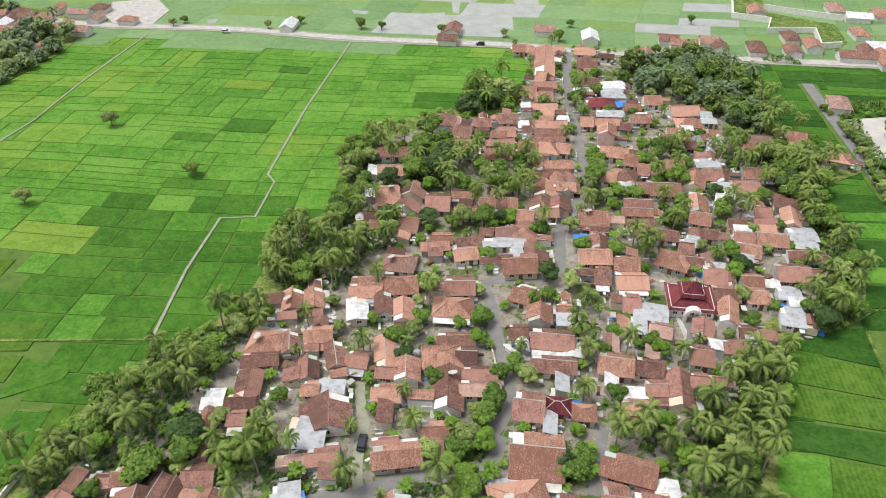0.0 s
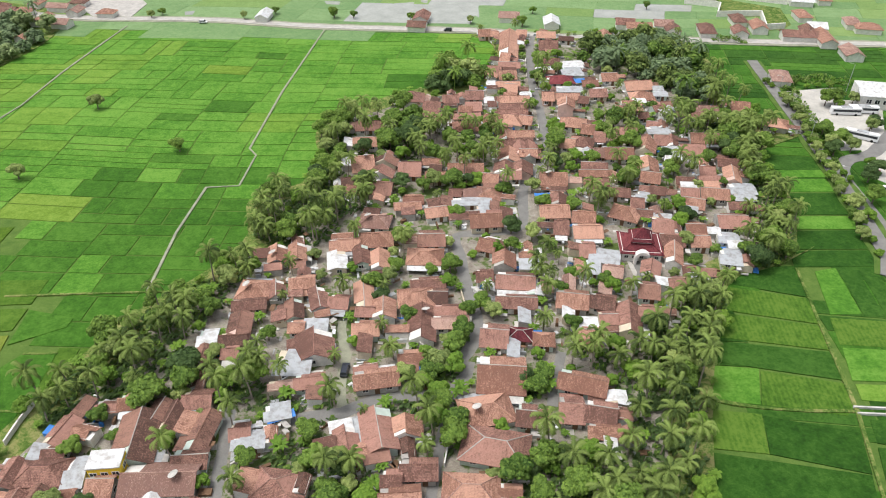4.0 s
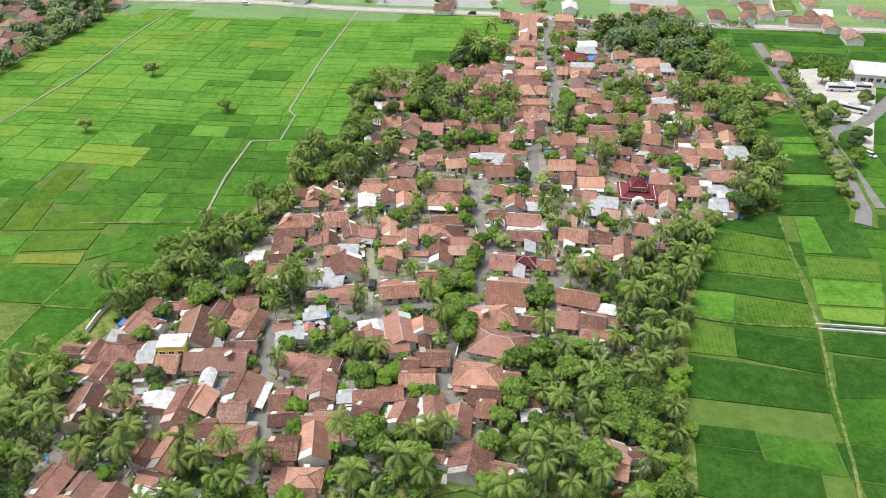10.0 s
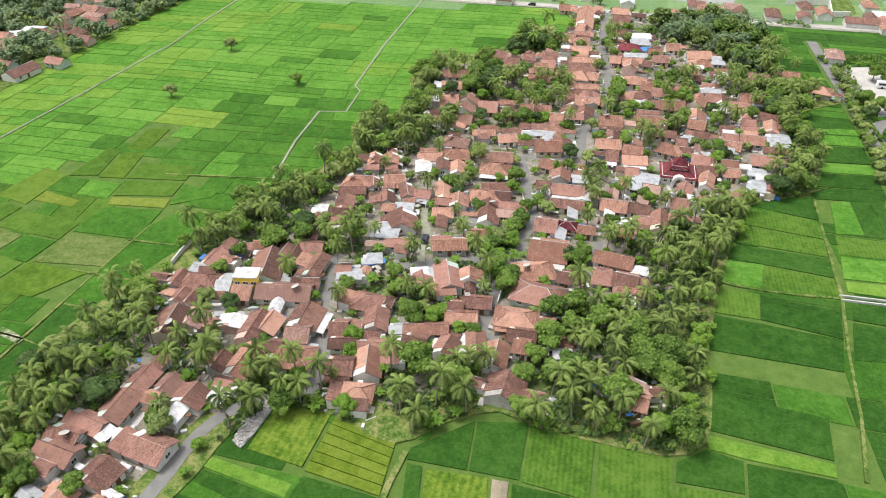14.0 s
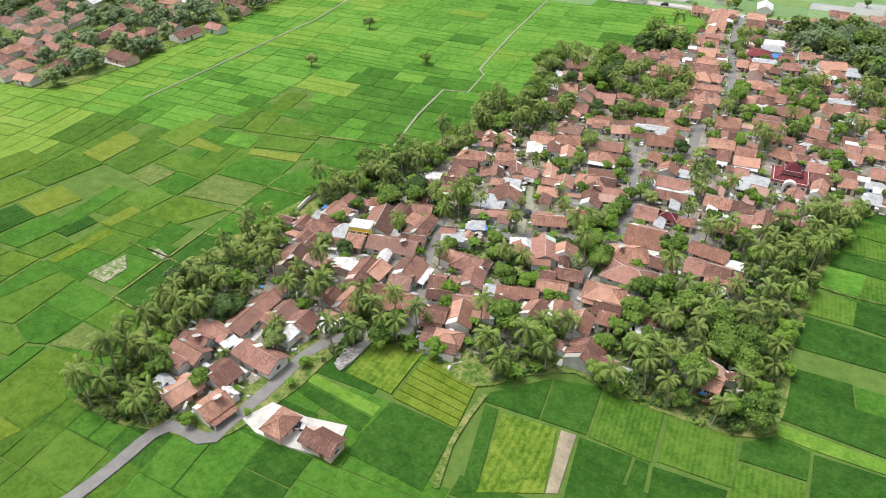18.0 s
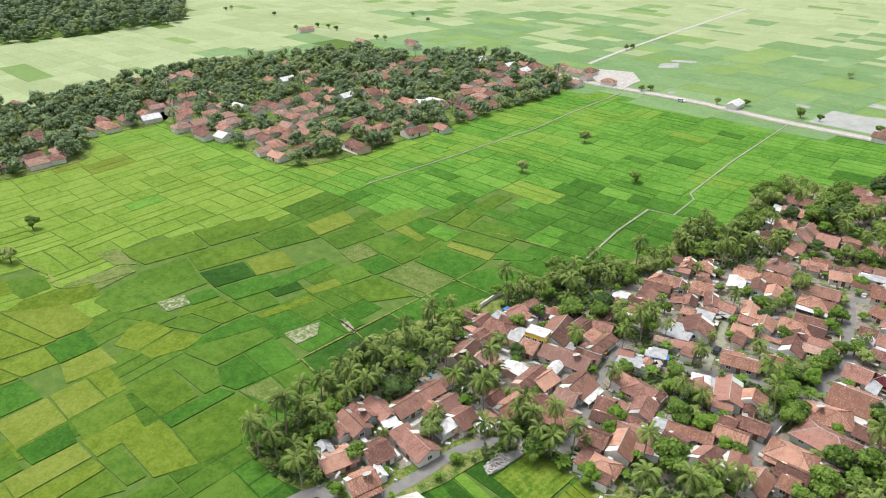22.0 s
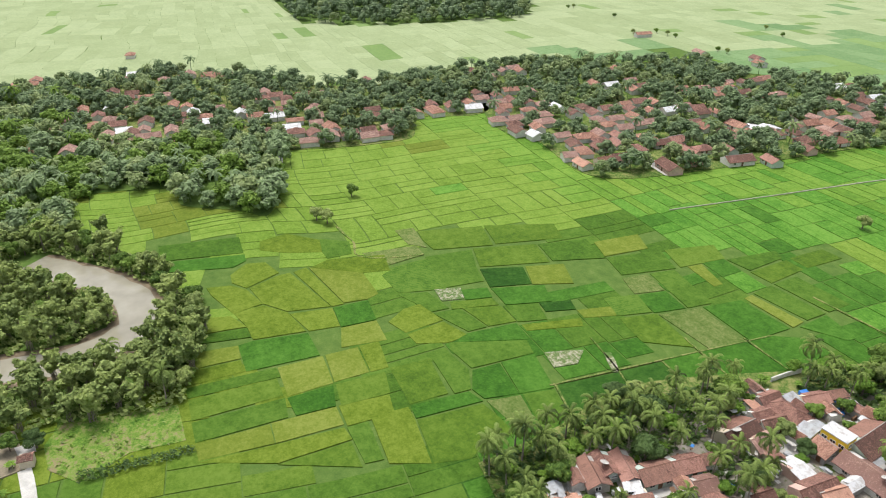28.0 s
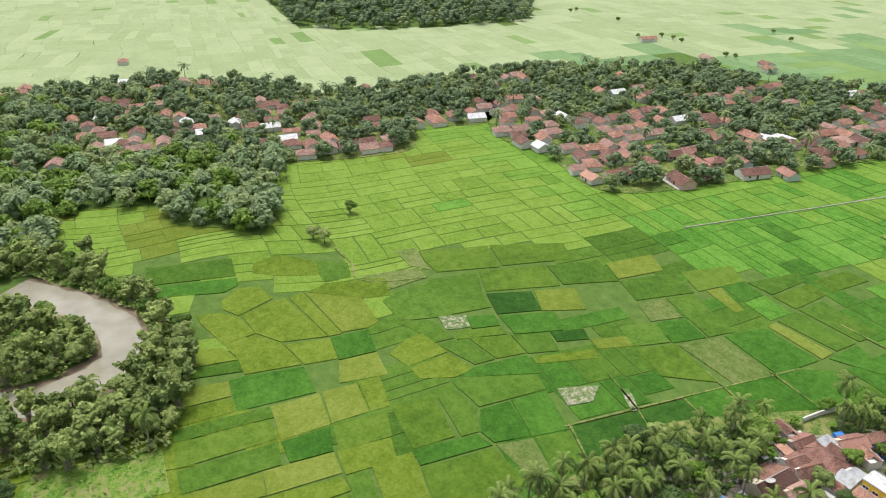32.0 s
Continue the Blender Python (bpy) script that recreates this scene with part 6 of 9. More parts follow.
house(-5.5, 63.3, -3, 3.5, 4.1, "g", "tile_red")
house(-27.8, 63.2, -10, 7.6, 6.6, "h", "tile_red")
house(-72.8, 61.1, 77, 6.3, 4.4, "g", "tile_brown")
house(-76.2, 60.6, 80, 5.1, 4.1, "g", "tile_red")
house(9.7, 60.4, -6, 10.4, 6.9, "h", "tile_orange")
house(-3.9, 59.3, 1, 7.4, 5.0, "g", "tile_orange")
house(-24.7, 56.3, 93, 7.2, 5.5, "g", "tile_red")
house(-42.2, 55.5, 82, 7.8, 7.4, "g", "tile_brown")
house(-12.2, 54.5, 4, 10.3, 4.1, "g", "tile_orange")
house(11.0, 54.1, -6, 6.5, 5.2, "g", "tile_brown")
house(-70.0, 53.0, 85, 6.0, 5.8, "g", "tile_pale")
house(-33.2, 52.8, 4, 3.9, 5.6, "g", "tile_red")
house(-59.9, 52.6, 90, 4.1, 6.1, "w")
house(-50.7, 52.3, 77, 6.3, 5.9, "g", "tile_orange")
house(20.9, 52.2, 4, 3.4, 4.1, "g", "tile_red")
house(-53.5, 50.7, 82, 9.8, 6.7, "g", "tile_red")
house(-74.4, 50.5, 89, 9.9, 7.4, "g", "tile_brown")
house(11.1, 50.3, -10, 3.4, 5.3, "g", "tile_orange")
house(0.2, 50.2, 94, 7.4, 4.1, "g", "tile_brown")
house(-42.6, 50.1, -0, 5.3, 6.7, "g", "tile_pale")
house(-14.3, 49.3, -12, 5.1, 5.9, "g", "tile_brown")
house(-6.8, 48.0, 72, 5.5, 4.8, "g", "tile_red")
house(-31.4, 48.0, 4, 6.0, 4.1, "g", "tile_brown")
house(-23.1, 47.3, 1, 8.7, 4.1, "g", "tile_red")
house(4.9, 46.3, 82, 7.6, 5.3, "g", "tile_orange")
house(-47.3, 45.2, 4, 3.9, 4.1, "g", "tile_red")
house(-41.8, 42.1, -4, 9.1, 7.4, "h", "tile_orange")
house(-24.3, 41.3, 95, 8.2, 6.2, "g", "tile_orange")
house(-30.4, 40.0, 0, 5.9, 5.7, "g", "tile_brown")
house(-52.6, 39.3, 77, 10.4, 5.7, "g", "tile_orange")
house(-58.4, 38.9, 79, 5.3, 4.1, "g", "tile_red")
house(-24.9, 32.3, -1, 6.6, 5.0, "h", "tile_orange")
house(-73.5, 31.7, 76, 6.7, 5.2, "g", "tile_red")
house(-67.0, 30.8, 74, 5.1, 4.8, "g", "tile_pale")
house(-55.4, 28.4, 67, 3.4, 4.1, "w")
house(-60.7, 27.8, 75, 5.3, 7.3, "g", "tile_red")
house(-75.1, 23.7, 78, 8.0, 6.1, "g", "tile_brown")
house(-79.6, 19.2, -19, 8.8, 4.5, "g", "tile_red")
house(-75.2, 16.8, 66, 3.4, 4.1, "w")
house(-82.3, 15.4, -14, 7.1, 5.5, "g", "tile_red")
house(-64.0, 14.1, -17, 8.7, 6.5, "g", "tile_red")
house(-81.9, 11.5, -17, 8.6, 5.3, "g", "tile_brown")
house(34.9, 315.9, -0, 5.5, 6.9, "g", "tile_orange")
house(52.9, 315.4, -9, 4.5, 6.5, "g", "tile_orange")
house(39.7, 314.4, -0, 3.4, 5.4, "g", "tile_orange")
house(64.1, 311.4, -9, 8.4, 7.1, "g", "tile_orange")
house(73.0, 306.3, -12, 6.5, 4.1, "g", "tile_brown")
house(45.0, 300.6, 82, 32.7, 8.3, "g", "tile_orange")
house(62.7, 297.1, -5, 8.1, 9.7, "g", "tile_red")
house(41.5, 282.1, -17, 3.9, 10.1, "g", "tile_orange")
house(61.0, 277.0, -5, 6.5, 7.0, "g", "tile_red")
house(42.1, 274.7, -4, 8.8, 5.7, "g", "tile_red")
house(69.2, 274.3, 3, 10.1, 7.8, "w")
house(56.7, 269.9, -5, 7.1, 4.7, "w")
house(34.8, 268.5, -11, 5.7, 7.8, "g", "tile_red")
house(67.9, 266.8, -0, 8.7, 9.5, "f")
house(39.9, 263.2, -0, 7.0, 7.9, "g", "tile_orange")
house(82.2, 259.1, -0, 6.2, 7.4, "g", "tile_orange")
house(58.0, 258.2, -0, 3.4, 7.0, "w")
house(61.6, 257.2, -0, 10.6, 7.5, "m")
house(32.2, 255.1, -0, 3.4, 4.7, "w")
house(39.0, 253.7, -0, 9.4, 4.3, "g", "tile_orange")
house(72.9, 253.3, -0, 6.1, 5.8, "g", "tile_orange")
house(91.7, 249.3, 5, 10.7, 7.8, "g", "tile_orange")
house(39.7, 248.5, -6, 4.5, 7.9, "g", "tile_orange")
house(63.4, 247.9, -3, 9.8, 5.6, "f")
house(44.9, 243.6, -0, 4.0, 4.4, "w")
house(24.3, 243.5, -0, 6.6, 8.2, "g", "tile_red")
house(73.8, 242.6, -0, 6.6, 6.8, "g", "tile_red")
house(98.8, 241.2, -5, 5.1, 4.7, "f")
house(53.5, 240.5, -6, 4.2, 8.1, "g", "tile_orange")
house(61.2, 240.5, -3, 9.0, 5.3, "g", "tile_orange")
house(91.0, 239.2, -5, 9.3, 6.9, "h", "tile_orange")
house(29.8, 238.6, -0, 3.4, 5.6, "w")
house(39.9, 238.2, -3, 11.0, 5.3, "g", "tile_orange")
house(67.2, 236.5, -19, 3.4, 5.7, "g", "tile_red")
house(88.5, 235.1, -0, 4.8, 4.1, "w")
house(23.1, 232.3, -0, 5.7, 7.6, "g", "tile_red")
house(38.6, 232.0, -0, 10.8, 4.5, "g", "tile_red")
house(98.1, 231.3, -0, 3.7, 4.1, "g", "tile_red")
house(20.1, 230.3, -10, 4.7, 4.5, "g", "tile_orange")
house(85.1, 229.6, -0, 5.1, 6.1, "g", "tile_orange")
house(93.5, 227.7, 20, 3.4, 4.7, "g", "tile_red")
house(126.1, 227.6, -16, 6.2, 8.5, "g", "tile_orange")
house(58.2, 227.4, 79, 6.4, 6.0, "2", "tile_orange")
house(37.2, 226.9, -2, 12.0, 4.1, "g", "tile_red")
house(112.3, 226.6, -8, 9.2, 5.0, "g", "tile_pale")
house(20.0, 224.6, 5, 10.1, 4.1, "g", "tile_red")
house(7.9, 222.7, -5, 4.9, 7.8, "g", "tile_red")
house(86.5, 221.6, -6, 3.5, 4.6, "g", "tile_red")
house(29.6, 221.5, -8, 5.9, 7.1, "g", "tile_orange")
house(108.9, 220.9, -6, 7.8, 4.2, "g", "tile_red")
house(36.8, 220.1, -19, 8.2, 7.5, "h", "tile_orange")
house(42.1, 220.0, -16, 4.3, 7.1, "g", "tile_orange")
house(59.5, 216.7, -13, 9.6, 7.3, "h", "tile_orange")
house(19.7, 216.0, -0, 10.0, 7.5, "h", "tile_orange")
house(88.0, 214.4, -13, 3.4, 4.1, "g", "tile_red")
house(134.3, 213.4, -25, 8.1, 7.4, "h", "tile_orange")
house(91.0, 212.6, 78, 5.7, 4.1, "g", "tile_brown")
house(63.6, 211.3, -15, 4.3, 7.2, "g", "tile_orange")
house(88.4, 208.7, -0, 7.5, 5.3, "f")
house(77.4, 208.2, -8, 5.5, 7.1, "g", "tile_red")
house(33.0, 208.1, 91, 9.2, 4.1, "g", "tile_orange")
house(38.6, 208.1, -0, 8.5, 4.8, "g", "tile_orange")
house(66.3, 204.9, -12, 3.4, 7.5, "g", "tile_red")
house(33.5, 201.9, 16, 3.6, 4.1, "g", "tile_red")
house(87.8, 201.8, -8, 4.9, 7.5, "g", "tile_red")
house(103.1, 201.8, -7, 9.4, 6.9, "g", "tile_orange")
house(59.3, 201.0, -20, 7.7, 7.0, "h", "tile_red")
house(54.1, 200.6, -13, 4.5, 6.9, "g", "tile_orange")
house(91.2, 200.2, 78, 7.8, 4.1, "g", "tile_red")
house(37.0, 197.0, 88, 8.5, 4.1, "g", "tile_red")
house(80.8, 196.9, 70, 8.7, 6.6, "g", "tile_orange")
house(39.8, 196.2, 86, 11.0, 4.3, "g", "tile_red")
house(96.3, 194.1, -5, 8.0, 7.3, "g", "tile_red")
house(39.1, 193.8, -4, 5.5, 5.0, "g", "tile_orange")
house(63.7, 193.2, -0, 3.4, 6.6, "g", "tile_pale")
house(70.1, 192.6, -4, 9.2, 8.3, "g", "tile_orange")
house(32.3, 192.1, 83, 8.6, 6.7, "g", "tile_orange")
house(5.9, 189.5, -6, 5.8, 4.2, "g", "tile_orange")
house(7.2, 184.9, -10, 3.4, 4.9, "g", "tile_brown")
house(105.0, 184.2, -9, 6.2, 5.0, "g", "tile_red")
house(59.9, 184.2, -7, 8.1, 5.6, "g", "tile_red")
house(16.9, 184.1, -3, 11.2, 6.3, "g", "tile_orange")
house(29.7, 182.8, 80, 6.8, 6.4, "g", "tile_red")
house(35.5, 182.8, 82, 6.7, 6.5, "g", "tile_red")
house(77.7, 182.5, 78, 9.5, 6.2, "g", "tile_orange")
house(7.0, 179.5, -5, 6.4, 4.6, "g", "tile_orange")
house(96.2, 179.1, -8, 4.5, 5.8, "g", "tile_red")
house(32.7, 179.0, -0, 3.4, 5.0, "g", "tile_red")
house(58.4, 179.0, -4, 8.8, 4.1, "g", "tile_orange")
house(24.4, 177.6, -10, 5.2, 6.0, "g", "tile_orange")
house(44.8, 176.3, -6, 8.2, 8.4, "g", "tile_orange")
house(76.6, 175.9, -18, 5.7, 7.0, "g", "tile_orange")
house(103.6, 175.8, 75, 9.1, 4.7, "g", "tile_orange")
house(95.0, 173.6, -3, 6.1, 4.8, "g", "tile_red")
house(59.9, 173.3, -8, 4.2, 4.5, "g", "tile_red")
house(87.0, 173.3, -6, 5.2, 4.2, "g", "tile_red")
house(12.8, 169.2, -10, 3.4, 4.1, "g", "tile_red")
house(18.0, 168.5, -0, 5.3, 5.0, "g", "tile_pale")
house(23.2, 168.0, -12, 7.7, 7.0, "h", "tile_orange")
house(76.6, 167.7, -18, 4.3, 4.9, "g", "tile_red")
house(103.4, 167.3, -4, 7.5, 6.4, "f")
house(63.0, 167.2, -8, 8.3, 5.1, "g", "tile_red")
house(86.1, 166.0, -9, 5.0, 5.0, "g", "tile_red")
house(-0.5, 165.0, -0, 5.7, 4.5, "g", "tile_orange")
house(93.7, 164.8, -12, 8.0, 6.7, "g", "tile_orange")
house(70.8, 164.1, -21, 3.4, 5.3, "f")
house(17.4, 163.4, -0, 11.6, 4.1, "f")
house(44.1, 162.6, 83, 6.0, 5.8, "g", "tile_red")
house(102.1, 162.0, -5, 5.8, 4.1, "f")
house(68.2, 160.9, -10, 3.4, 5.6, "g", "tile_red")
house(20.2, 157.5, -0, 3.4, 5.8, "f")
house(98.8, 157.2, -7, 6.3, 4.1, "g", "tile_red")
house(23.6, 156.1, -7, 3.9, 4.3, "g", "tile_red")
house(17.1, 155.9, -0, 3.4, 4.1, "g", "tile_brown")
house(68.8, 154.7, -10, 4.1, 4.1, "g", "tile_red")
house(-76.9, -0.1, 65, 7.6, 5.4, "g", "tile_orange")
house(-67.9, -2.2, 67, 6.5, 5.9, "g", "tile_orange")
house(-70.8, 6.7, 69, 5.8, 7.0, "g", "tile_red")


def outbuilding(x, y, yaw, L, W, shed, r):
    tile = r.choice(TILES + ["sheet_grey", "sheet_white", "tile_brown", "tile_brown"])
    wall = r.choice(("wall_white", "wall_grey", "wall_cream", "wall_white"))
    top = tagged(new("outbuilding"), f"small {WORDS[wall]} kitchen shed with a {WORDS[tile]} roof", "shed", "village sheds")
    top.matrix_basis = pose(x, y, GROUND, 0, 0, yaw)
    tall, hx, hy = r.uniform(2.0, 2.5), L / 2, W / 2
    part("wall", box_mesh("wall", (L - 0.4, W - 0.4, tall + 0.1), wall, (0, 0, -0.1)), top)
    s = Shape()
    if shed:
        s.slab([(-hx, -hy, tall), (hx, -hy, tall), (hx, hy, tall + 0.22 * W), (-hx, hy, tall + 0.22 * W)], 0.12)
        part("roof_slope", s.done("roof_slope", tile), top)
    else:
        slopes, ridges = roof_plates(L - 0.5, W - 0.5, tall, W * 0.22, 0.3, False, r)
        for q in slopes:
            part("roof_slope", bent_plate(q, 0.12).done("roof_slope", tile), top)
    TAKEN.append((x, y, 2, yaw, L / 2 + 0.3, W / 2 + 0.3))


def clear_spot(x, y, yaw, L, W, slack=-0.9):
    c, s_ = math.cos(radians(yaw)), math.sin(radians(yaw))
    for u in (-0.42, 0, 0.42):
        for v in (-0.42, 0, 0.42):
            px, py = x + u * L * c - v * W * s_, y + u * L * s_ + v * W * c
            if not free(px, py, 2.2, slack) or not inside((px, py), VILLAGE):
                return False
    return True


def free(x, y, lanes=1.6, slack=0.0):
    for hx, hy, rad, yaw, a, b in TAKEN:
        dx, dy = x - hx, y - hy
        if abs(dx) > 20 or abs(dy) > 20:
            continue
        c, s_ = math.cos(radians(yaw)), math.sin(radians(yaw))
        if abs(dx * c + dy * s_) < a + slack and abs(dy * c - dx * s_) < b + slack:
            return False
    return all(to_line((x, y), line) > lanes for line in ROADS)


def mosque(x, y, yaw):
    top = tagged(new("mosque"), "white-walled village mosque with a two-tier maroon roof", "mosque")
    top.matrix_basis = pose(x, y, GROUND, 0, 0, yaw) @ Matrix.Diagonal((0.82, 0.8, 0.85, 1))
    part("wall", box_mesh("wall", (13, 12, 3.8), "wall_white"), top)
    part("clerestory", box_mesh("clerestory", (6.4, 6, 1.6), "wall_white", (0, 0, 5.3)), top)
    for (L, W, z, rise, n) in ((13, 12, 3.7, 2.9, "lower_roof"), (6.4, 6, 6.8, 2.6, "upper_roof")):
        plates, ridges = roof_plates(L, W, z, rise, 0.8, True, random.Random(1))
        for q in plates:
            part(n, bent_plate(q, 0.15).done(n, "tile_maroon"), top)
        for a, b in ridges:
            s = Shape()
            s.tube([a, b], [0.16, 0.16], 6)
            part("ridge_cap", s.done("ridge_cap", "tile_maroon"), top)
    s = Shape()
    s.tube([(0, 0, 9.3), (0, 0, 9.9), (0, 0, 10.1), (0, 0, 10.4), (0, 0, 11.2)], [0.12, 0.1, 0.3, 0.1, 0.02], 8)
    part("finial", s.done("finial", "frame_white"), top)
    s, arch = Shape(), []
    for k in range(13):
        a = math.pi * k / 12
        arch.append((1.7 * math.cos(a), 2.3 + 1.7 * math.sin(a)))
    outer = [(2.6 * p[0] / 1.7, 2.3 + (p[1] - 2.3) * 1.55) for p in arch]
    for (a, b), (c, d) in zip(zip(arch, arch[1:]), zip(outer, outer[1:])):
        s.poly([(a[0], -8.2, a[1]), (b[0], -8.2, b[1]), (d[0], -8.2, d[1]), (c[0], -8.2, c[1])][::-1])
        s.poly([(c[0], -8.2, c[1]), (d[0], -8.2, d[1]), (d[0], -6, d[1]), (c[0], -6, c[1])][::-1])
        s.poly([(a[0], -8.2, a[1]), (b[0], -8.2, b[1]), (b[0], -6, b[1]), (a[0], -6, a[1])])
    for sx in (-1, 1):
        s.box(min(sx * 1.7, sx * 2.6), -8.2, 0, max(sx * 1.7, sx * 2.6), -6, 2.3)
    part("entrance_arch", s.done("entrance_arch", "wall_white"), top)
    for k in range(5):
        for side in (-1, 1):
            window(top, pose(-5 + 2.5 * k, side * 6.02, 1.2, 0, 0, 0 if side < 0 else 180))
    for k in range(3):
        window(top, pose(-2 + 2 * k, -3.02, 5.45))
    TAKEN.append((x, y, 8, yaw, 8, 9))


def yellow_house(x, y, yaw):
    top = tagged(new("house"), "two-storey house with bright yellow walls and flat white top", "house", "village houses")
    top.matrix_basis = pose(x, y, GROUND, 0, 0, yaw)
    part("wall", box_mesh("wall", (6.2, 4.2, 5.4), "wall_yellow"), top)
    part("parapet", box_mesh("parapet", (6.5, 4.5, 0.3), "sheet_white", (0, 0, 5.4)), top)
    for z in (0.9, 3.2):
        for k in range(3):
            window(top, pose(-2.1 + 2.1 * k, -2.12, z))
        window(top, pose(3.12, 0, z, 0, 0, 90))
    TAKEN.append((x, y, 4, yaw, 4, 4))


mosque(63.0, 138.4, -8)
yellow_house(-60.6, 68.0, 3)

# kitchens and sheds that fill the gaps between the houses
r = random.Random(55)
for hx, hy, rad, yaw, a, b in list(TAKEN):
    for _ in range(2):
        turn = r.choice((0, 90))
        L, W = r.uniform(3.6, 6.5), r.uniform(2.8, 4.0)
        c, s_ = math.cos(radians(yaw)), math.sin(radians(yaw))
        if r.random() < 0.5:
            u, v = r.choice((-1, 1)) * (a + (L if not turn else W) / 2 - 1.0), r.uniform(-0.3, 0.3) * b
        else:
            u, v = r.uniform(-0.4, 0.4) * a, r.choice((-1, 1)) * (b + (W if not turn else L) / 2 - 1.0)
        px, py = hx + u * c - v * s_, hy + u * s_ + v * c
        if clear_spot(px, py, yaw + turn, L, W):
            outbuilding(px, py, yaw + turn, L, W, r.random() < 0.45, r)

# the distant hamlets: the nearer houses one by one, those past them joined
FAR = Shape()
FAR_MATS = ["wall_white", "tile_orange", "tile_red", "tile_pale", "tile_brown", "sheet_white"]


def far_house(x, y, yaw, L, W, kind):
    r = random.Random(int(x * 7 + y * 13 + 90000))
    tall, rise, m = 2.8, W / 2 * 0.5, pose(x, y, 0.34, 0, 0, yaw)
    put = lambda pts: [tuple(m @ Vector(p)) for p in pts]
    lx, ly = L / 2 - 0.2, W / 2 - 0.2
    FAR.slab(put([(-lx, -ly, tall), (lx, -ly, tall), (lx, ly, tall), (-lx, ly, tall)]), tall + 0.1, 0)
    slopes, _ = roof_plates(L, W, tall, rise, 0.4, kind == "h", r)
    mi = 5 if kind == "w" else r.choice((1, 1, 2, 3, 3, 4))
    for q in slopes:
        for plate in q if isinstance(q[0], list) else [q]:
            FAR.slab(put(plate), 0.14, mi)
    if kind != "h":
        for sx in (-1, 1):
            g = [(sx * lx, -ly, tall), (sx * lx, ly, tall), (sx * lx, 0, tall + rise * 0.93)]
            FAR.poly(put(g if sx > 0 else g[::-1]), 0)
    TAKEN.append((x, y, 4, yaw, L / 2 + 0.8, W / 2 + 0.8))


far_house(144.3, 317.3, 80, 14, 7.5, "h")
far_house(159.3, 313.5, 80, 10, 7, "g")
far_house(185.6, 307.0, -10, 16, 8, "g")
far_house(196.2, 302.6, 80, 18, 7.5, "g")
far_house(106.8, 328.9, -10, 9, 8, "g")
far_house(125.4, 325.8, -10, 9, 8, "g")
far_house(220.9, 324.6, 75, 12, 7, "h")
far_house(224.5, 316.2, -15, 12, 8, "h")
far_house(201.3, 337.3, 84, 12, 7, "h")
far_house(199.4, 318.4, -10, 9, 8, "w")
far_house(199.2, 283.1, 80, 12, 8, "g")
far_house(-386.4, -91.4, -10, 9, 7, "h")
far_house(-511.5, -24.7, 75, 12, 7, "g")
far_house(-529.8, -95.4, -15, 9, 6.5, "g")
far_house(-539.1, -81.7, -10, 9, 8, "g")
far_house(-389.4, -55.4, -15, 14, 7.5, "g")
far_house(-376.3, -47.5, -6, 10, 7, "h")
far_house(-409.8, -47.2, 84, 9, 7.5, "g")
far_house(-407.5, -32.7, -15, 9, 8, "g")
far_house(-437.7, -63.2, -10, 9, 6.5, "g")
far_house(-464.1, -36.7, 84, 12, 7, "g")
far_house(-482.0, -41.0, -15, 9, 8, "g")
far_house(-457.1, -24.5, 84, 9, 8, "g")
far_house(-497.4, 5.9, -10, 12, 7, "g")
far_house(-496.8, 22.9, 84, 12, 7.5, "g")
far_house(-410.0, -15.3, 84, 9, 6.5, "g")
far_house(-394.0, -9.3, 75, 12, 7, "g")
far_house(-389.2, -1.0, 75, 9, 7.5, "w")
far_house(-397.8, 17.3, -10, 9, 6.5, "w")
far_house(-388.1, 22.8, 84, 9, 7, "g")
far_house(-414.1, 49.9, -10, 9, 6.5, "h")
far_house(-415.2, 61.3, 80, 9, 8, "g")
far_house(-371.1, 52.3, 80, 9, 7, "g")
far_house(-346.3, 52.8, -6, 12, 7.5, "g")
far_house(-341.5, 41.2, -6, 9, 7.5, "g")
far_house(-357.1, 34.0, 80, 9, 7.5, "w")
far_house(-365.4, 85.1, 84, 9, 7, "g")
far_house(-428.4, 109.7, -15, 9, 7, "g")
far_house(-330.9, 79.6, -6, 9, 6.5, "h")
far_house(-332.5, 57.0, 80, 9, 8, "g")
far_house(-353.5, 94.1, 75, 9, 7.5, "g")
far_house(-424.0, 45.9, 84, 9, 7, "g")
far_house(-384.3, -23.4, -10, 12, 6.5, "g")
far_house(-380.2, -35.7, 84, 12, 6.5, "g")
far_house(-376.4, -74.1, -15, 9, 8, "g")
far_house(-347.2, 116.7, -6, 14, 8, "h")
far_house(-349.4, 129.5, -15, 9, 7, "g")
far_house(-350.6, 142.1, -6, 9, 6.5, "g")
far_house(-354.8, 152.8, 80, 9, 7, "g")
far_house(-342.0, 167.2, -6, 9, 7.5, "g")
far_house(-332.2, 154.5, 75, 9, 7.5, "g")
far_house(-319.9, 164.1, 75, 9, 6.5, "h")
far_house(-325.4, 178.4, 80, 9, 7.5, "h")
far_house(-310.0, 147.3, 84, 9, 7.5, "g")
far_house(-297.0, 159.2, 80, 12, 8, "h")
far_house(-407.9, 186.2, -15, 9, 6.5, "g")
far_house(-405.6, 203.5, -10, 9, 6.5, "g")
far_house(-316.3, 182.0, -6, 9, 6.5, "w")
far_house(-308.8, 195.1, -6, 9, 7, "h")
far_house(-296.4, 193.2, -15, 9, 7.5, "g")
far_house(-299.5, 206.5, 80, 12, 7.5, "g")
far_house(-282.2, 195.6, 80, 9, 7, "g")
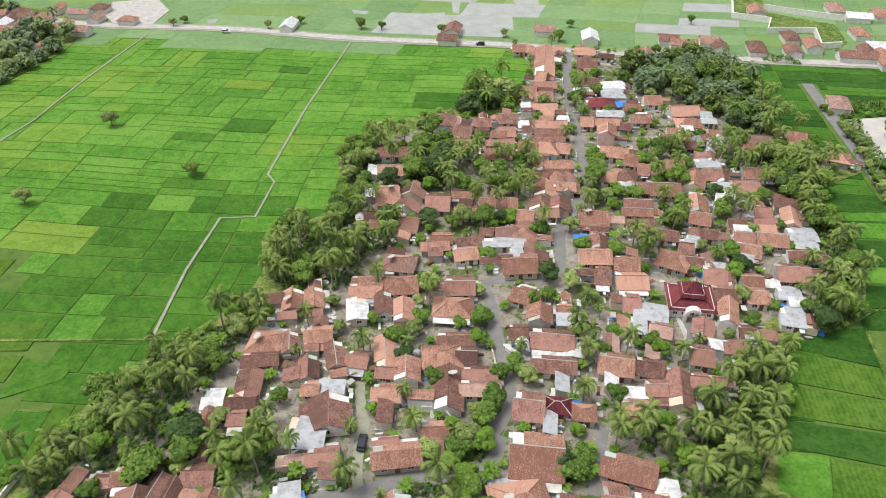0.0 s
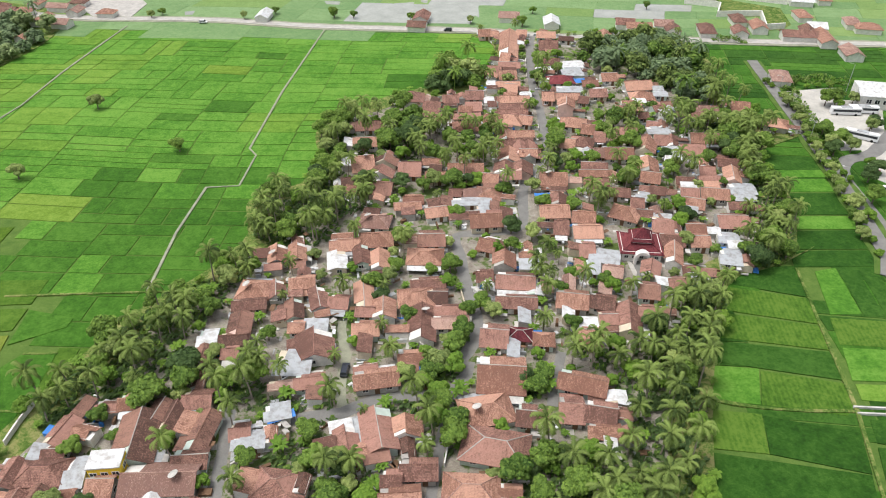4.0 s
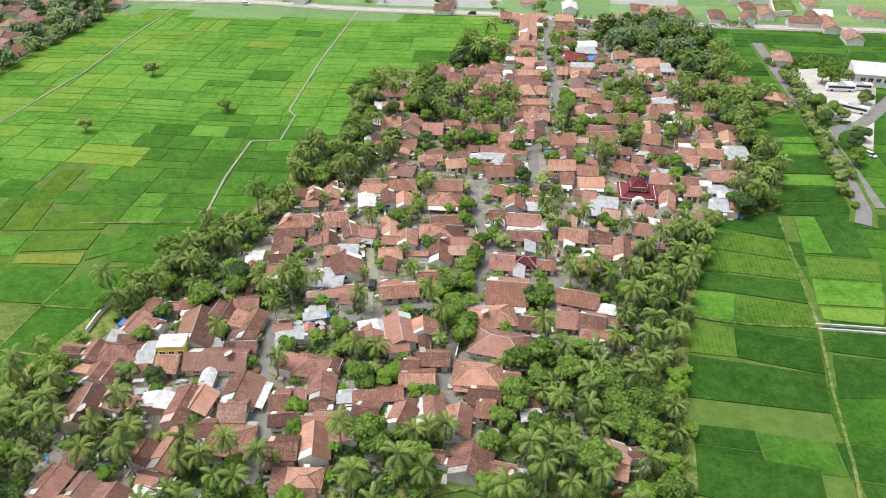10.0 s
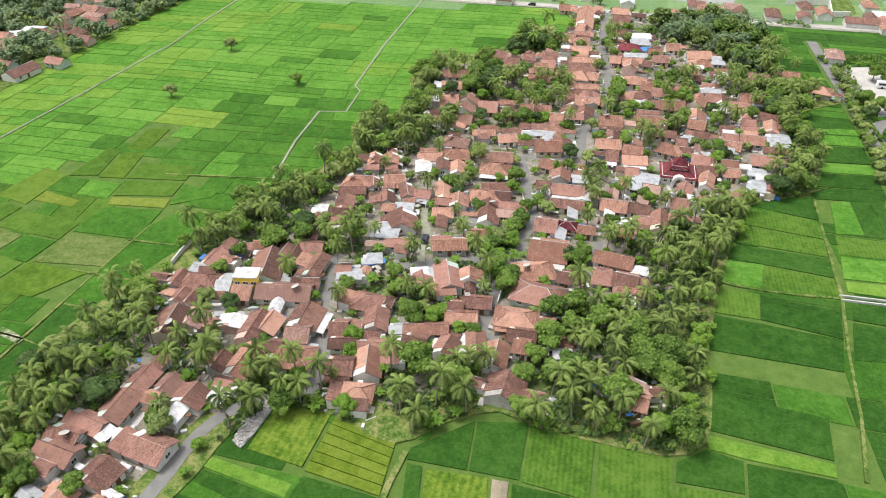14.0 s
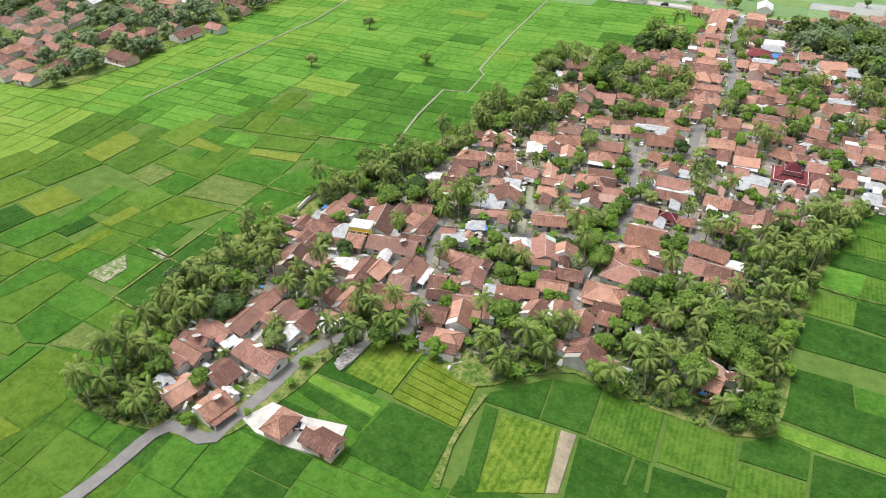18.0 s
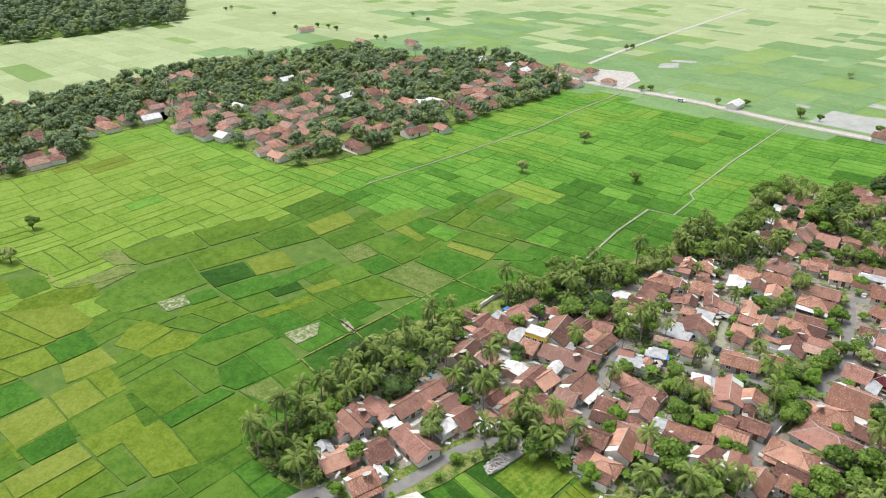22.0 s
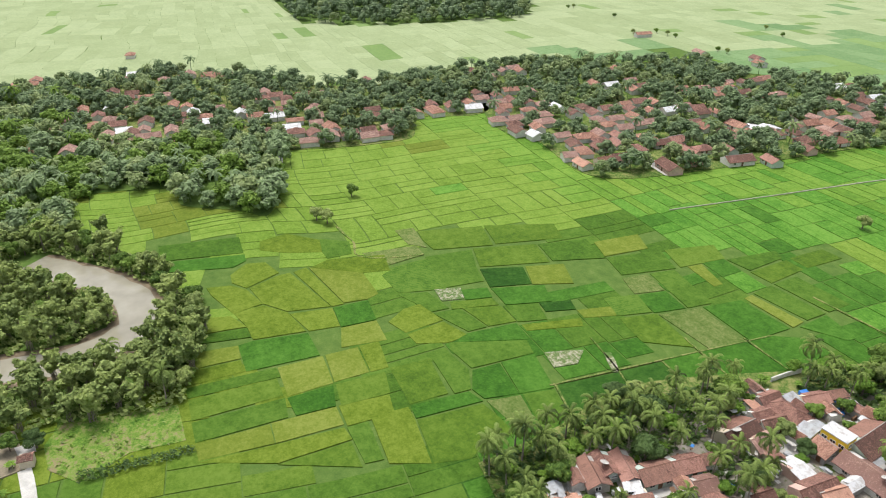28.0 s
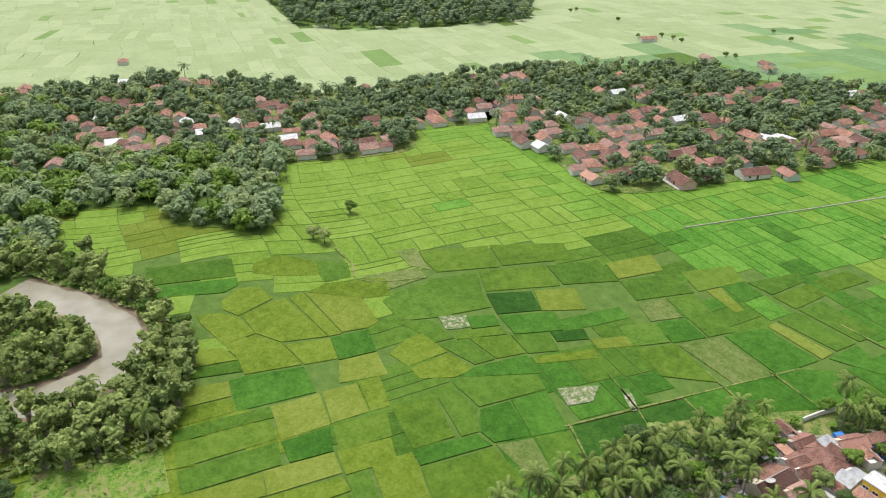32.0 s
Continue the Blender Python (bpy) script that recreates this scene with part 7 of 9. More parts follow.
far_house(-267.9, 189.0, 80, 9, 7, "g")
far_house(-266.4, 171.8, -10, 9, 6.5, "g")
far_house(-266.4, 162.2, 75, 12, 7.5, "h")
house(-236.9, 136.1, -6, 9, 6.5, "g", "", 0.34, False, "hamlet houses")
house(-233.6, 157.9, 75, 12, 7.5, "g", "", 0.34, False, "hamlet houses")
house(-250.9, 189.2, -15, 9, 8, "h", "", 0.34, False, "hamlet houses")
house(-240.4, 189.0, 80, 9, 6.5, "g", "", 0.34, False, "hamlet houses")
house(-239.6, 172.7, -10, 9, 6.5, "h", "", 0.34, False, "hamlet houses")
far_house(-267.9, 209.7, 80, 9, 7, "g")
house(-251.2, 170.1, -10, 9, 6.5, "g", "", 0.34, False, "hamlet houses")
far_house(-295.2, 238.3, -15, 9, 7, "g")
far_house(-279.5, 234.1, 84, 9, 7, "w")
far_house(-323.0, 248.2, -15, 9, 8, "g")
house(-214.0, 168.4, -15, 13, 7.5, "g", "", 0.34, False, "hamlet houses")
house(-223.8, 191.6, -6, 12, 6.5, "g", "", 0.34, False, "hamlet houses")
house(-223.3, 201.0, 75, 9, 6.5, "h", "", 0.34, False, "hamlet houses")
house(-240.1, 198.6, 84, 9, 8, "g", "", 0.34, False, "hamlet houses")
house(-204.5, 203.7, 75, 14, 8, "g", "", 0.34, False, "hamlet houses")
far_house(-295.9, 295.1, 80, 9, 6.5, "g")
far_house(-266.3, 245.4, 80, 9, 6.5, "g")
house(-240.8, 246.2, -6, 12, 7.5, "g", "", 0.34, False, "hamlet houses")
house(-232.7, 250.1, -6, 9, 8, "w", "", 0.34, False, "hamlet houses")
house(-223.5, 252.2, -6, 13, 7.5, "h", "", 0.34, False, "hamlet houses")
house(-197.9, 245.2, -10, 9, 6.5, "g", "", 0.34, False, "hamlet houses")
house(-211.8, 280.5, -6, 10, 7, "h", "", 0.34, False, "hamlet houses")
house(-197.5, 267.2, 80, 13, 7.5, "h", "", 0.34, False, "hamlet houses")
far_house(-218.1, 306.9, 84, 9, 7.5, "h")
far_house(-216.7, 320.3, 84, 9, 8, "g")
house(-195.3, 216.5, -15, 9, 6.5, "g", "", 0.34, False, "hamlet houses")
far_house(-284.0, 301.9, 84, 9, 7, "g")
far_house(-308.5, 273.2, 80, 9, 8, "g")
far_house(-346.8, 235.7, -15, 9, 7, "g")
far_house(-369.7, 275.6, -10, 9, 6.5, "g")
far_house(-365.6, 355.4, -10, 9, 7, "g")
far_house(-299.9, 331.8, 80, 9, 6.5, "g")
far_house(-331.7, 376.5, -10, 9, 7, "g")
far_house(-454.3, 379.7, 75, 14, 6.5, "g")
far_house(-258.9, 373.3, -10, 9, 7.5, "h")
far_house(-591.9, -14.9, -15, 9, 6.5, "h")
far_house(-204.1, 363.0, -10, 9, 7, "h")
far_house(-188.9, 348.8, 80, 12, 6.5, "g")
far_house(-188.4, 369.9, -10, 12, 6.5, "g")
far_house(-177.1, 362.0, 84, 9, 6.5, "g")
far_house(-176.8, 342.9, -10, 9, 7, "g")
far_house(-181.1, 378.1, -6, 9, 7.5, "h")
far_house(-212.8, 364.3, -6, 9, 6.5, "g")
far_house(-212.7, 342.8, -6, 9, 7.5, "g")
far_house(-223.8, 341.0, 75, 9, 7.5, "g")
far_house(-215.9, 290.0, -15, 10, 8, "g")
house(-216.7, 262.4, -15, 9, 6.5, "h", "", 0.34, False, "hamlet houses")
house(-229.0, 257.3, -10, 9, 8, "w", "", 0.34, False, "hamlet houses")
house(-247.4, 228.2, -10, 9, 7.5, "g", "", 0.34, False, "hamlet houses")
far_house(-236.0, 361.2, 75, 9, 6.5, "w")
far_house(-378.3, 366.1, -15, 12, 7, "g")
far_house(-342.3, 386.5, -15, 10, 7.5, "g")
far_house(-76.6, 350.5, 84, 12, 6.5, "w")
far_house(5.1, 343.2, 80, 12, 7.5, "g")
far_house(2.5, 330.1, -10, 9, 7.5, "g")
far_house(50.0, 342.1, -10, 10, 8, "g")
far_house(70.3, 332.4, 84, 12, 7.5, "w")
far_house(112.1, 323.0, -6, 12, 7, "g")
far_house(127.8, 318.5, 80, 9, 7, "g")
far_house(91.7, 308.6, 80, 12, 6.5, "g")
far_house(-203.4, 377.1, 84, 9, 6.5, "g")
far_house(-159.5, 358.5, -6, 9, 6.5, "h")
far_house(-220.4, 363.3, 84, 9, 6.5, "h")
far_house(-185.8, 322.2, 75, 9, 6.5, "g")
far_house(171.5, 320.5, 80, 12, 7.5, "g")
far_house(165.6, 331.9, 84, 12, 7, "h")
far_house(192.7, 313.1, 75, 9, 7, "g")
far_house(225.4, 365.4, 80, 14, 6.5, "h")
far_house(211.7, 361.0, -15, 12, 7.5, "w")
far_house(206.4, 374.9, 80, 14, 8, "h")
far_house(163.3, 370.4, 80, 12, 8, "g")
far_house(154.8, 256.8, 75, 12, 7.5, "h")
far_house(-502.4, -20.4, 80, 9, 7.5, "g")
far_house(-523.9, -22.4, 75, 8, 7, "w")
far_house(-533.0, -106.1, 80, 10, 7.5, "g")
far_house(-530.1, -84.4, 75, 9, 7, "g")
far_house(-395.9, -45.5, 80, 8, 7.5, "w")
far_house(-414.3, -58.0, -6, 10, 7, "h")
far_house(-432.4, -54.5, -6, 8, 7, "g")
far_house(-473.1, -30.3, 75, 8, 6.5, "g")
far_house(-459.0, -13.6, 75, 10, 6.5, "h")
far_house(-445.9, -27.7, 84, 10, 7, "g")
far_house(-498.1, -6.6, -6, 10, 7.5, "h")
far_house(-505.7, 11.8, -6, 10, 7, "g")
far_house(-492.1, 32.9, 75, 8, 6.5, "g")
far_house(-488.3, 26.0, 80, 8, 8, "g")
far_house(-400.0, -1.5, -10, 9, 6.5, "h")
far_house(-382.1, 32.4, 84, 10, 7, "w")
far_house(-413.6, 71.6, 75, 8, 7.5, "g")
far_house(-380.7, 54.3, -10, 9, 7, "g")
far_house(-334.4, 47.8, -15, 9, 8, "g")
far_house(-331.5, 34.8, 75, 10, 7, "h")
far_house(-349.2, 33.8, 75, 9, 8, "h")
far_house(-357.1, 24.3, 75, 10, 7, "g")
far_house(-355.3, 79.7, 75, 10, 6.5, "g")
far_house(-332.3, 67.7, 84, 8, 7.5, "g")
far_house(-322.4, 72.5, 75, 9, 6.5, "h")
far_house(-323.9, 64.6, 80, 9, 8, "g")
far_house(-347.1, 104.3, -6, 8, 8, "g")
far_house(-422.5, 36.5, 84, 10, 6.5, "h")
far_house(-433.7, 42.1, -15, 10, 7, "g")
far_house(-388.6, -42.9, -10, 10, 8, "g")
far_house(-392.4, -36.2, -10, 8, 6.5, "g")
far_house(-357.3, 120.1, -15, 9, 7, "g")
far_house(-340.5, 138.8, 75, 10, 7, "w")
far_house(-364.8, 157.1, -6, 8, 6.5, "g")
far_house(-333.2, 172.9, -15, 9, 7, "g")
far_house(-323.6, 148.3, -15, 8, 6.5, "g")
far_house(-308.2, 166.6, -15, 8, 7.5, "h")
far_house(-312.9, 138.5, 75, 10, 8, "h")
far_house(-302.0, 141.7, 75, 8, 7, "h")
far_house(-291.3, 149.4, -15, 9, 6.5, "g")
far_house(-397.2, 185.7, 75, 10, 6.5, "g")
far_house(-417.7, 184.6, -6, 8, 8, "h")
far_house(-400.3, 214.0, -10, 10, 6.5, "g")
far_house(-408.3, 212.9, 84, 9, 8, "g")
far_house(-291.2, 216.4, -15, 8, 7.5, "g")
far_house(-275.5, 185.8, 80, 9, 7.5, "h")
far_house(-285.5, 186.5, -15, 9, 7, "h")
far_house(-269.0, 201.8, 84, 10, 7, "g")
house(-257.6, 164.8, 80, 8, 6.5, "h", "", 0.34, False, "hamlet houses")
house(-234.9, 148.4, 84, 10, 7, "g", "", 0.34, False, "hamlet houses")
far_house(-279.7, 207.9, -6, 8, 8, "g")
house(-250.8, 158.5, -6, 9, 7, "g", "", 0.34, False, "hamlet houses")
house(-259.3, 178.0, -6, 8, 7, "g", "", 0.34, False, "hamlet houses")
far_house(-301.0, 230.8, 75, 9, 8, "g")
far_house(-280.9, 245.8, 84, 10, 7, "g")
far_house(-282.1, 223.6, -10, 8, 7.5, "g")
far_house(-326.5, 258.3, 80, 9, 7.5, "g")
house(-214.9, 185.1, 84, 9, 8, "h", "", 0.34, False, "hamlet houses")
house(-216.4, 210.9, -15, 9, 6.5, "g", "", 0.34, False, "hamlet houses")
house(-231.8, 192.5, 80, 9, 7.5, "h", "", 0.34, False, "hamlet houses")
far_house(-297.0, 304.8, -10, 9, 6.5, "g")
far_house(-274.5, 250.7, 80, 9, 7.5, "g")
house(-242.6, 234.5, 75, 9, 6.5, "h", "", 0.34, False, "hamlet houses")
house(-205.6, 287.7, -10, 9, 7.5, "g", "", 0.34, False, "hamlet houses")
house(-206.6, 273.0, -15, 9, 6.5, "g", "", 0.34, False, "hamlet houses")
far_house(-229.6, 306.7, 80, 8, 7, "g")
far_house(-208.3, 313.3, -6, 9, 7, "h")
far_house(-272.4, 304.4, 84, 9, 7, "g")
far_house(-297.1, 278.8, 75, 10, 7.5, "h")
far_house(-339.4, 242.7, 84, 10, 7, "w")
far_house(-364.3, 264.6, -10, 9, 8, "g")
far_house(-299.1, 321.6, -15, 10, 6.5, "g")
far_house(-300.7, 340.8, 84, 10, 7, "g")
far_house(-262.9, 363.5, 84, 9, 8, "w")
far_house(-206.6, 352.5, -10, 10, 8, "g")
far_house(-220.0, 371.2, 80, 8, 8, "h")
far_house(-220.3, 352.4, 84, 9, 7, "w")
far_house(-226.5, 330.3, -15, 9, 6.5, "g")
far_house(-232.1, 347.9, -6, 9, 8, "g")
house(-223.4, 282.6, 75, 9, 7.5, "g", "", 0.34, False, "hamlet houses")
house(-206.7, 256.0, -6, 8, 8, "h", "", 0.34, False, "hamlet houses")
house(-256.4, 228.5, 75, 9, 6.5, "g", "", 0.34, False, "hamlet houses")
far_house(-244.1, 354.8, 75, 9, 7.5, "g")
far_house(-228.9, 368.8, -10, 8, 6.5, "g")


# more roofs that crowd the hamlets
CLUSTERS = []
CLUSTERS.append([(-481, -76), (-506, -57), (-457, -35), (-426, -4), (-428, 26), (-425, 81), (-346, 52), (-354, 21), (-378, 7), (-360, -31), (-374, -55), (-422, -79)])
CLUSTERS.append([(-367, 167), (-361, 189), (-314, 187), (-312, 224), (-293, 257), (-255, 217), (-220, 171), (-229, 139), (-253, 130), (-287, 136), (-324, 139)])
CLUSTERS.append([(-266, 257), (-240, 281), (-253, 335), (-231, 350), (-195, 292), (-205, 235), (-226, 215)])
CLUSTERS.append([(-343, 261), (-309, 318), (-282, 337), (-261, 310), (-303, 251)])
r = random.Random(91)
for zone in CLUSTERS:
    x0, x1 = min(p[0] for p in zone), max(p[0] for p in zone)
    y0, y1 = min(p[1] for p in zone), max(p[1] for p in zone)
    for _ in range(int((x1 - x0) * (y1 - y0) / 28)):
        x, y, turn = r.uniform(x0, x1), r.uniform(y0, y1), r.choice((-12, -12, 78)) + r.uniform(-8, 8)
        L, W = r.uniform(6, 11), r.uniform(5, 7.5)
        if inside((x, y), zone) and noise.noise((x / 28, y / 28, 4.1)) > 0.02 and all(math.hypot(x - q[0], y - q[1]) > 10.0 for q in TAKEN):
            far_house(x, y, turn, L, W, r.choice("gggggggghhhw"))

tagged(new("distant_houses", FAR.done("distant_houses", FAR_MATS)), "many small tiled houses of the distant hamlets", "house", kind="stuff")


# ---------------------------------------------------------------- trees
def palm_meshes(seed, tall):
    r, s = random.Random(seed), Shape()
    bend, turn = r.uniform(0.3, 1.6), r.uniform(0, 6.28)
    pts = [(math.cos(turn) * bend * (k / 6) ** 2, math.sin(turn) * bend * (k / 6) ** 2, tall * k / 6 - 0.2) for k in range(7)]
    s.tube(pts, [0.26, 0.2, 0.17, 0.16, 0.15, 0.14, 0.16], 7)
    trunk = s.done("trunk", "palm_bark", True)
    s, top = Shape(), Vector(pts[-1])
    n = 20
    for k in range(n):
        a = 2.399 * k + r.uniform(-0.2, 0.2)
        lift = radians(78 - 105 * (k / (n - 1)) ** 0.9 + r.uniform(-8, 8))
        length = r.uniform(3.6, 4.6)
        side = Vector((-math.sin(a), math.cos(a), 0))
        p, spine = top.copy(), []
        for j in range(9):
            spine.append(p.copy())
            out = Vector((math.cos(a) * math.cos(lift), math.sin(a) * math.cos(lift), math.sin(lift)))
            p = p + out * length / 8
            lift -= radians(11 + 3 * j * 0.8)
        # one connected feather: the midrib's points are shared by all its leaflets
        rib = [spine[j // 2].lerp(spine[(j + 1) // 2], 0.5) if j % 2 else spine[j // 2] for j in range(17)]
        i0 = len(s.v)
        s.v += [tuple(q) for q in rib]
        for j in range(2, 16):
            reach = 0.88 * math.sin(math.pi * (0.12 + 0.8 * (j - 1) / 15)) ** 0.7
            along = (rib[j + 1] - rib[j]).normalized()
            for sg in (-1, 1):
                tip = rib[j] + side * sg * reach * 0.72 + along * reach * 0.6 - Vector((0, 0, reach * r.uniform(0.25, 0.65)))
                mid = rib[j].lerp(tip, 0.5) + along * 0.2 + Vector((0, 0, 0.08))
                i = len(s.v)
                s.v += [tuple(tip), tuple(mid)]
                face = (i0 + j, i0 + j + 1, i + 1, i)
                s.f.append(face if sg > 0 else face[::-1])
                s.i.append(0)
        for j in range(2):
            w = 0.09
            s.poly([spine[j] - side * w, spine[j] + side * w, spine[j + 1] + side * w * 0.7, spine[j + 1] - side * w * 0.7])
    for k in range(5):
        a = k * 1.3
        c = top + Vector((0.28 * math.cos(a), 0.28 * math.sin(a), -0.25))
        s.tube([c + Vector((0, 0, 0.16)), c, c - Vector((0, 0, 0.16))], [0.04, 0.15, 0.04], 5)
    return trunk, s.done("crown", "palm_leaf")


def inner_mass(s, r, cx, cy, cz, rad):
    """The close inner leaves of a lobe, an uneven lump."""
    i0, rings, n = len(s.v), 3, 6
    pts = [(cx, cy, cz + rad * 0.62)]
    for a in range(1, rings + 1):
        p = math.pi * a / (rings + 1)
        for b in range(n):
            q, k = 6.283 * (b + 0.5 * a) / n, rad * r.uniform(0.62, 0.86)
            pts.append((cx + math.cos(q) * math.sin(p) * k, cy + math.sin(q) * math.sin(p) * k, cz + math.cos(p) * k * 0.8))
    pts.append((cx, cy, cz - rad * 0.6))
    s.v += pts
    ring = lambda a, b: i0 + 1 + a * n + b % n
    for b in range(n):
        s.f.append((i0, ring(0, b), ring(0, b + 1)))
        s.f.append((i0 + len(pts) - 1, ring(rings - 1, b + 1), ring(rings - 1, b)))
        for a in range(rings - 1):
            s.f.append((ring(a, b), ring(a + 1, b), ring(a + 1, b + 1), ring(a, b + 1)))
    s.i += [0] * (len(s.f) - len(s.i))


def leaf_cloud(s, r, lobes, count, size, flat=0.5, core=True):
    """Leaf clumps scattered over the lobes of a crown, facing out and up, with gaps between the lobes."""
    total = sum(l[3] ** 2 for l in lobes)
    for cx, cy, cz, rad in lobes:
        if core:
            inner_mass(s, r, cx, cy, cz, rad)
        for _ in range(int(count * rad * rad / total)):
            d = Vector((r.gauss(0, 1), r.gauss(0, 1), r.gauss(0.25, 1))).normalized()
            k = rad * (1 - 0.3 * r.random() ** 2)
            p = Vector((cx + d.x * k, cy + d.y * k, cz + d.z * k * 0.8))
            nrm = (d * 1.3 + Vector((r.uniform(-0.8, 0.8), r.uniform(-0.8, 0.8), flat + r.uniform(-0.6, 0.8)))).normalized()
            a = nrm.orthogonal().normalized()
            b = nrm.cross(a)
            t = r.uniform(0, 6.28)
            a, b = a * math.cos(t) + b * math.sin(t), b * math.cos(t) - a * math.sin(t)
            w, l = size * r.uniform(0.4, 0.7), size * r.uniform(0.6, 1.0)
            s.poly([p - a * l, p - b * w - nrm * 0.06 * size, p + a * l - nrm * 0.15 * size, p + b * w])


def broad_meshes(seed, leaf, high=6.5, spread=3.0, count=1000, size=0.47):
    r, s = random.Random(seed), Shape()
    stem = high * 0.38
    s.tube([(0, 0, -0.2), (0.1, 0.05, stem * 0.5), (0, 0.1, stem), (0.1, 0, high * 0.7)], [0.32, 0.24, 0.2, 0.1], 7)
    lobes = [(0, 0, high * 0.78, spread * 0.55)]
    n = r.randint(7, 9)
    for k in range(n):
        a, d = 2.4 * k + r.uniform(-0.4, 0.4), spread * r.uniform(0.45, 0.75)
        lobes.append((math.cos(a) * d, math.sin(a) * d, high * r.uniform(0.5, 0.82), spread * r.uniform(0.32, 0.5)))
        if k % 2 == 0:
            x, y, z, q = lobes[-1]
            s.tube([(0, 0.1, stem * r.uniform(0.8, 1)), (x * 0.5, y * 0.5, (stem + z) / 2 + 0.2), (x, y, z)], [0.13, 0.09, 0.03], 5)
    trunk = s.done("trunk", "bark", True)
    s = Shape()
    leaf_cloud(s, r, lobes, count, size)
    return trunk, s.done("crown", leaf)


def bamboo_meshes(seed):
    r, s, c = random.Random(seed), Shape(), Shape()
    for k in range(16):
        a, lean, tall = r.uniform(0, 6.28), r.uniform(0.8, 3.4), r.uniform(6, 10)
        x0, y0 = r.uniform(-0.8, 0.8), r.uniform(-0.8, 0.8)
        pts = [(x0 + math.cos(a) * lean * (j / 5) ** 2.2, y0 + math.sin(a) * lean * (j / 5) ** 2.2, tall * (j / 5) ** 0.9 - (0.9 if j == 5 else 0)) for j in range(6)]
        s.tube(pts, [0.07, 0.06, 0.055, 0.045, 0.035, 0.015], 5)
        leaf_cloud(c, r, [(*pts[5], 0.8), (*pts[4], 1.15), (*pts[3], 1.0)], 64, 0.72, 0.3, k % 2 == 0)
    return s.done("culms", "palm_bark", True), c.done("leaves", "leaf_olive")


def banana_meshes(seed):
    r, s, c = random.Random(seed), Shape(), Shape()
    for st in range(3):
        x0, y0, h = r.uniform(-0.9, 0.9), r.uniform(-0.9, 0.9), r.uniform(1.5, 2.4)
        s.tube([(x0, y0, -0.1), (x0, y0, h * 0.5), (x0, y0, h)], [0.16, 0.13, 0.09], 6)
        for k in range(8):
            a, lift, p = 2.4 * k + r.uniform(-0.3, 0.3), radians(r.uniform(50, 75)), Vector((x0, y0, h))
            side, row = Vector((-math.sin(a), math.cos(a), 0)), []
            for j in range(6):
                w = (0.06, 0.26, 0.34, 0.33, 0.24, 0.03)[j]
                row.append((p - side * w - Vector((0, 0, w * 0.3)), p.copy(), p + side * w - Vector((0, 0, w * 0.3))))
                p = p + Vector((math.cos(a) * math.cos(lift), math.sin(a) * math.cos(lift), math.sin(lift))) * 0.42
                lift -= radians(24)
            for q, t in zip(row, row[1:]):
                c.poly([q[0], q[1], t[1], t[0]])
                c.poly([q[1], q[2], t[2], t[1]])
    return s.done("stems", "leaf_mid", True), c.done("leaves", "leaf_bright")


def plant(name, meshes, names, label, category, group):
    top = tagged(new(name), label, category, group)
    for me, n in zip(meshes, names):
        part(n, me, top) if n != "culms" else tagged(part(n, me, top), "many thin bamboo stems", kind="stuff")
    return top


KINDS = {}
for k, h in enumerate((6.0, 7.2, 8.4, 9.8)):
    KINDS["palm", k] = plant("coconut_palm", palm_meshes(40 + k, h), ("trunk", "crown"), f"{('low', 'middling', 'tall', 'very tall')[k]} coconut palm with a drooping feathery crown", "palm tree", "coconut palms")
for k, (leaf, h, sp, c, word) in enumerate((("leaf_dark", 7.0, 3.4, 1100, "dark green"), ("leaf_mid", 6.0, 3.0, 950, "mid green"), ("leaf_mid", 8.5, 4.0, 1300, "tall green"), ("leaf_bright", 4.6, 2.4, 700, "bright green"), ("leaf_dark", 9.5, 4.4, 1500, "big dark green"), ("leaf_olive", 6.5, 3.2, 950, "olive green"))):
    KINDS["broad", k] = plant("fruit_tree" if k in (3, 5) else "broadleaf_tree", broad_meshes(60 + k, leaf, h, sp, int(c * 1.6)), ("trunk", "crown"), f"{word} {'fruit' if k in (3, 5) else 'broadleaf'} tree with a lumpy leafy crown", "tree", "garden fruit trees" if k in (3, 5) else "broadleaf trees")
for k in range(2):
    KINDS["bamboo", k] = plant("bamboo_clump", bamboo_meshes(80 + k), ("culms", "leaves"), "olive bamboo clump arching over the river bank", "bamboo", "bamboo clumps")
    KINDS["banana", k] = plant("banana_plant", banana_meshes(90 + k), ("stems", "leaves"), "cluster of banana plants with broad torn leaves", "banana plant", "banana plants")
USED = set()
FAR_PALMS = []  # (number of the form, place) of those past the nearest


def grow(kind, k, x, y, size=1.0, z=GROUND):
    m = pose(x, y, z, rng.uniform(-2, 2), rng.uniform(-2, 2), rng.uniform(0, 360))
    if kind == "palm" and y > 175:
        FAR_PALMS.append((k, m @ Matrix.Scale(size, 4)))
        return
    first = KINDS[kind, k]
    if (kind, k) not in USED:
        USED.add((kind, k))
        first.matrix_basis = m
        return
    ob = copy_thing(first, m)
    ob.scale = (size, size, size * rng.uniform(0.92, 1.08))


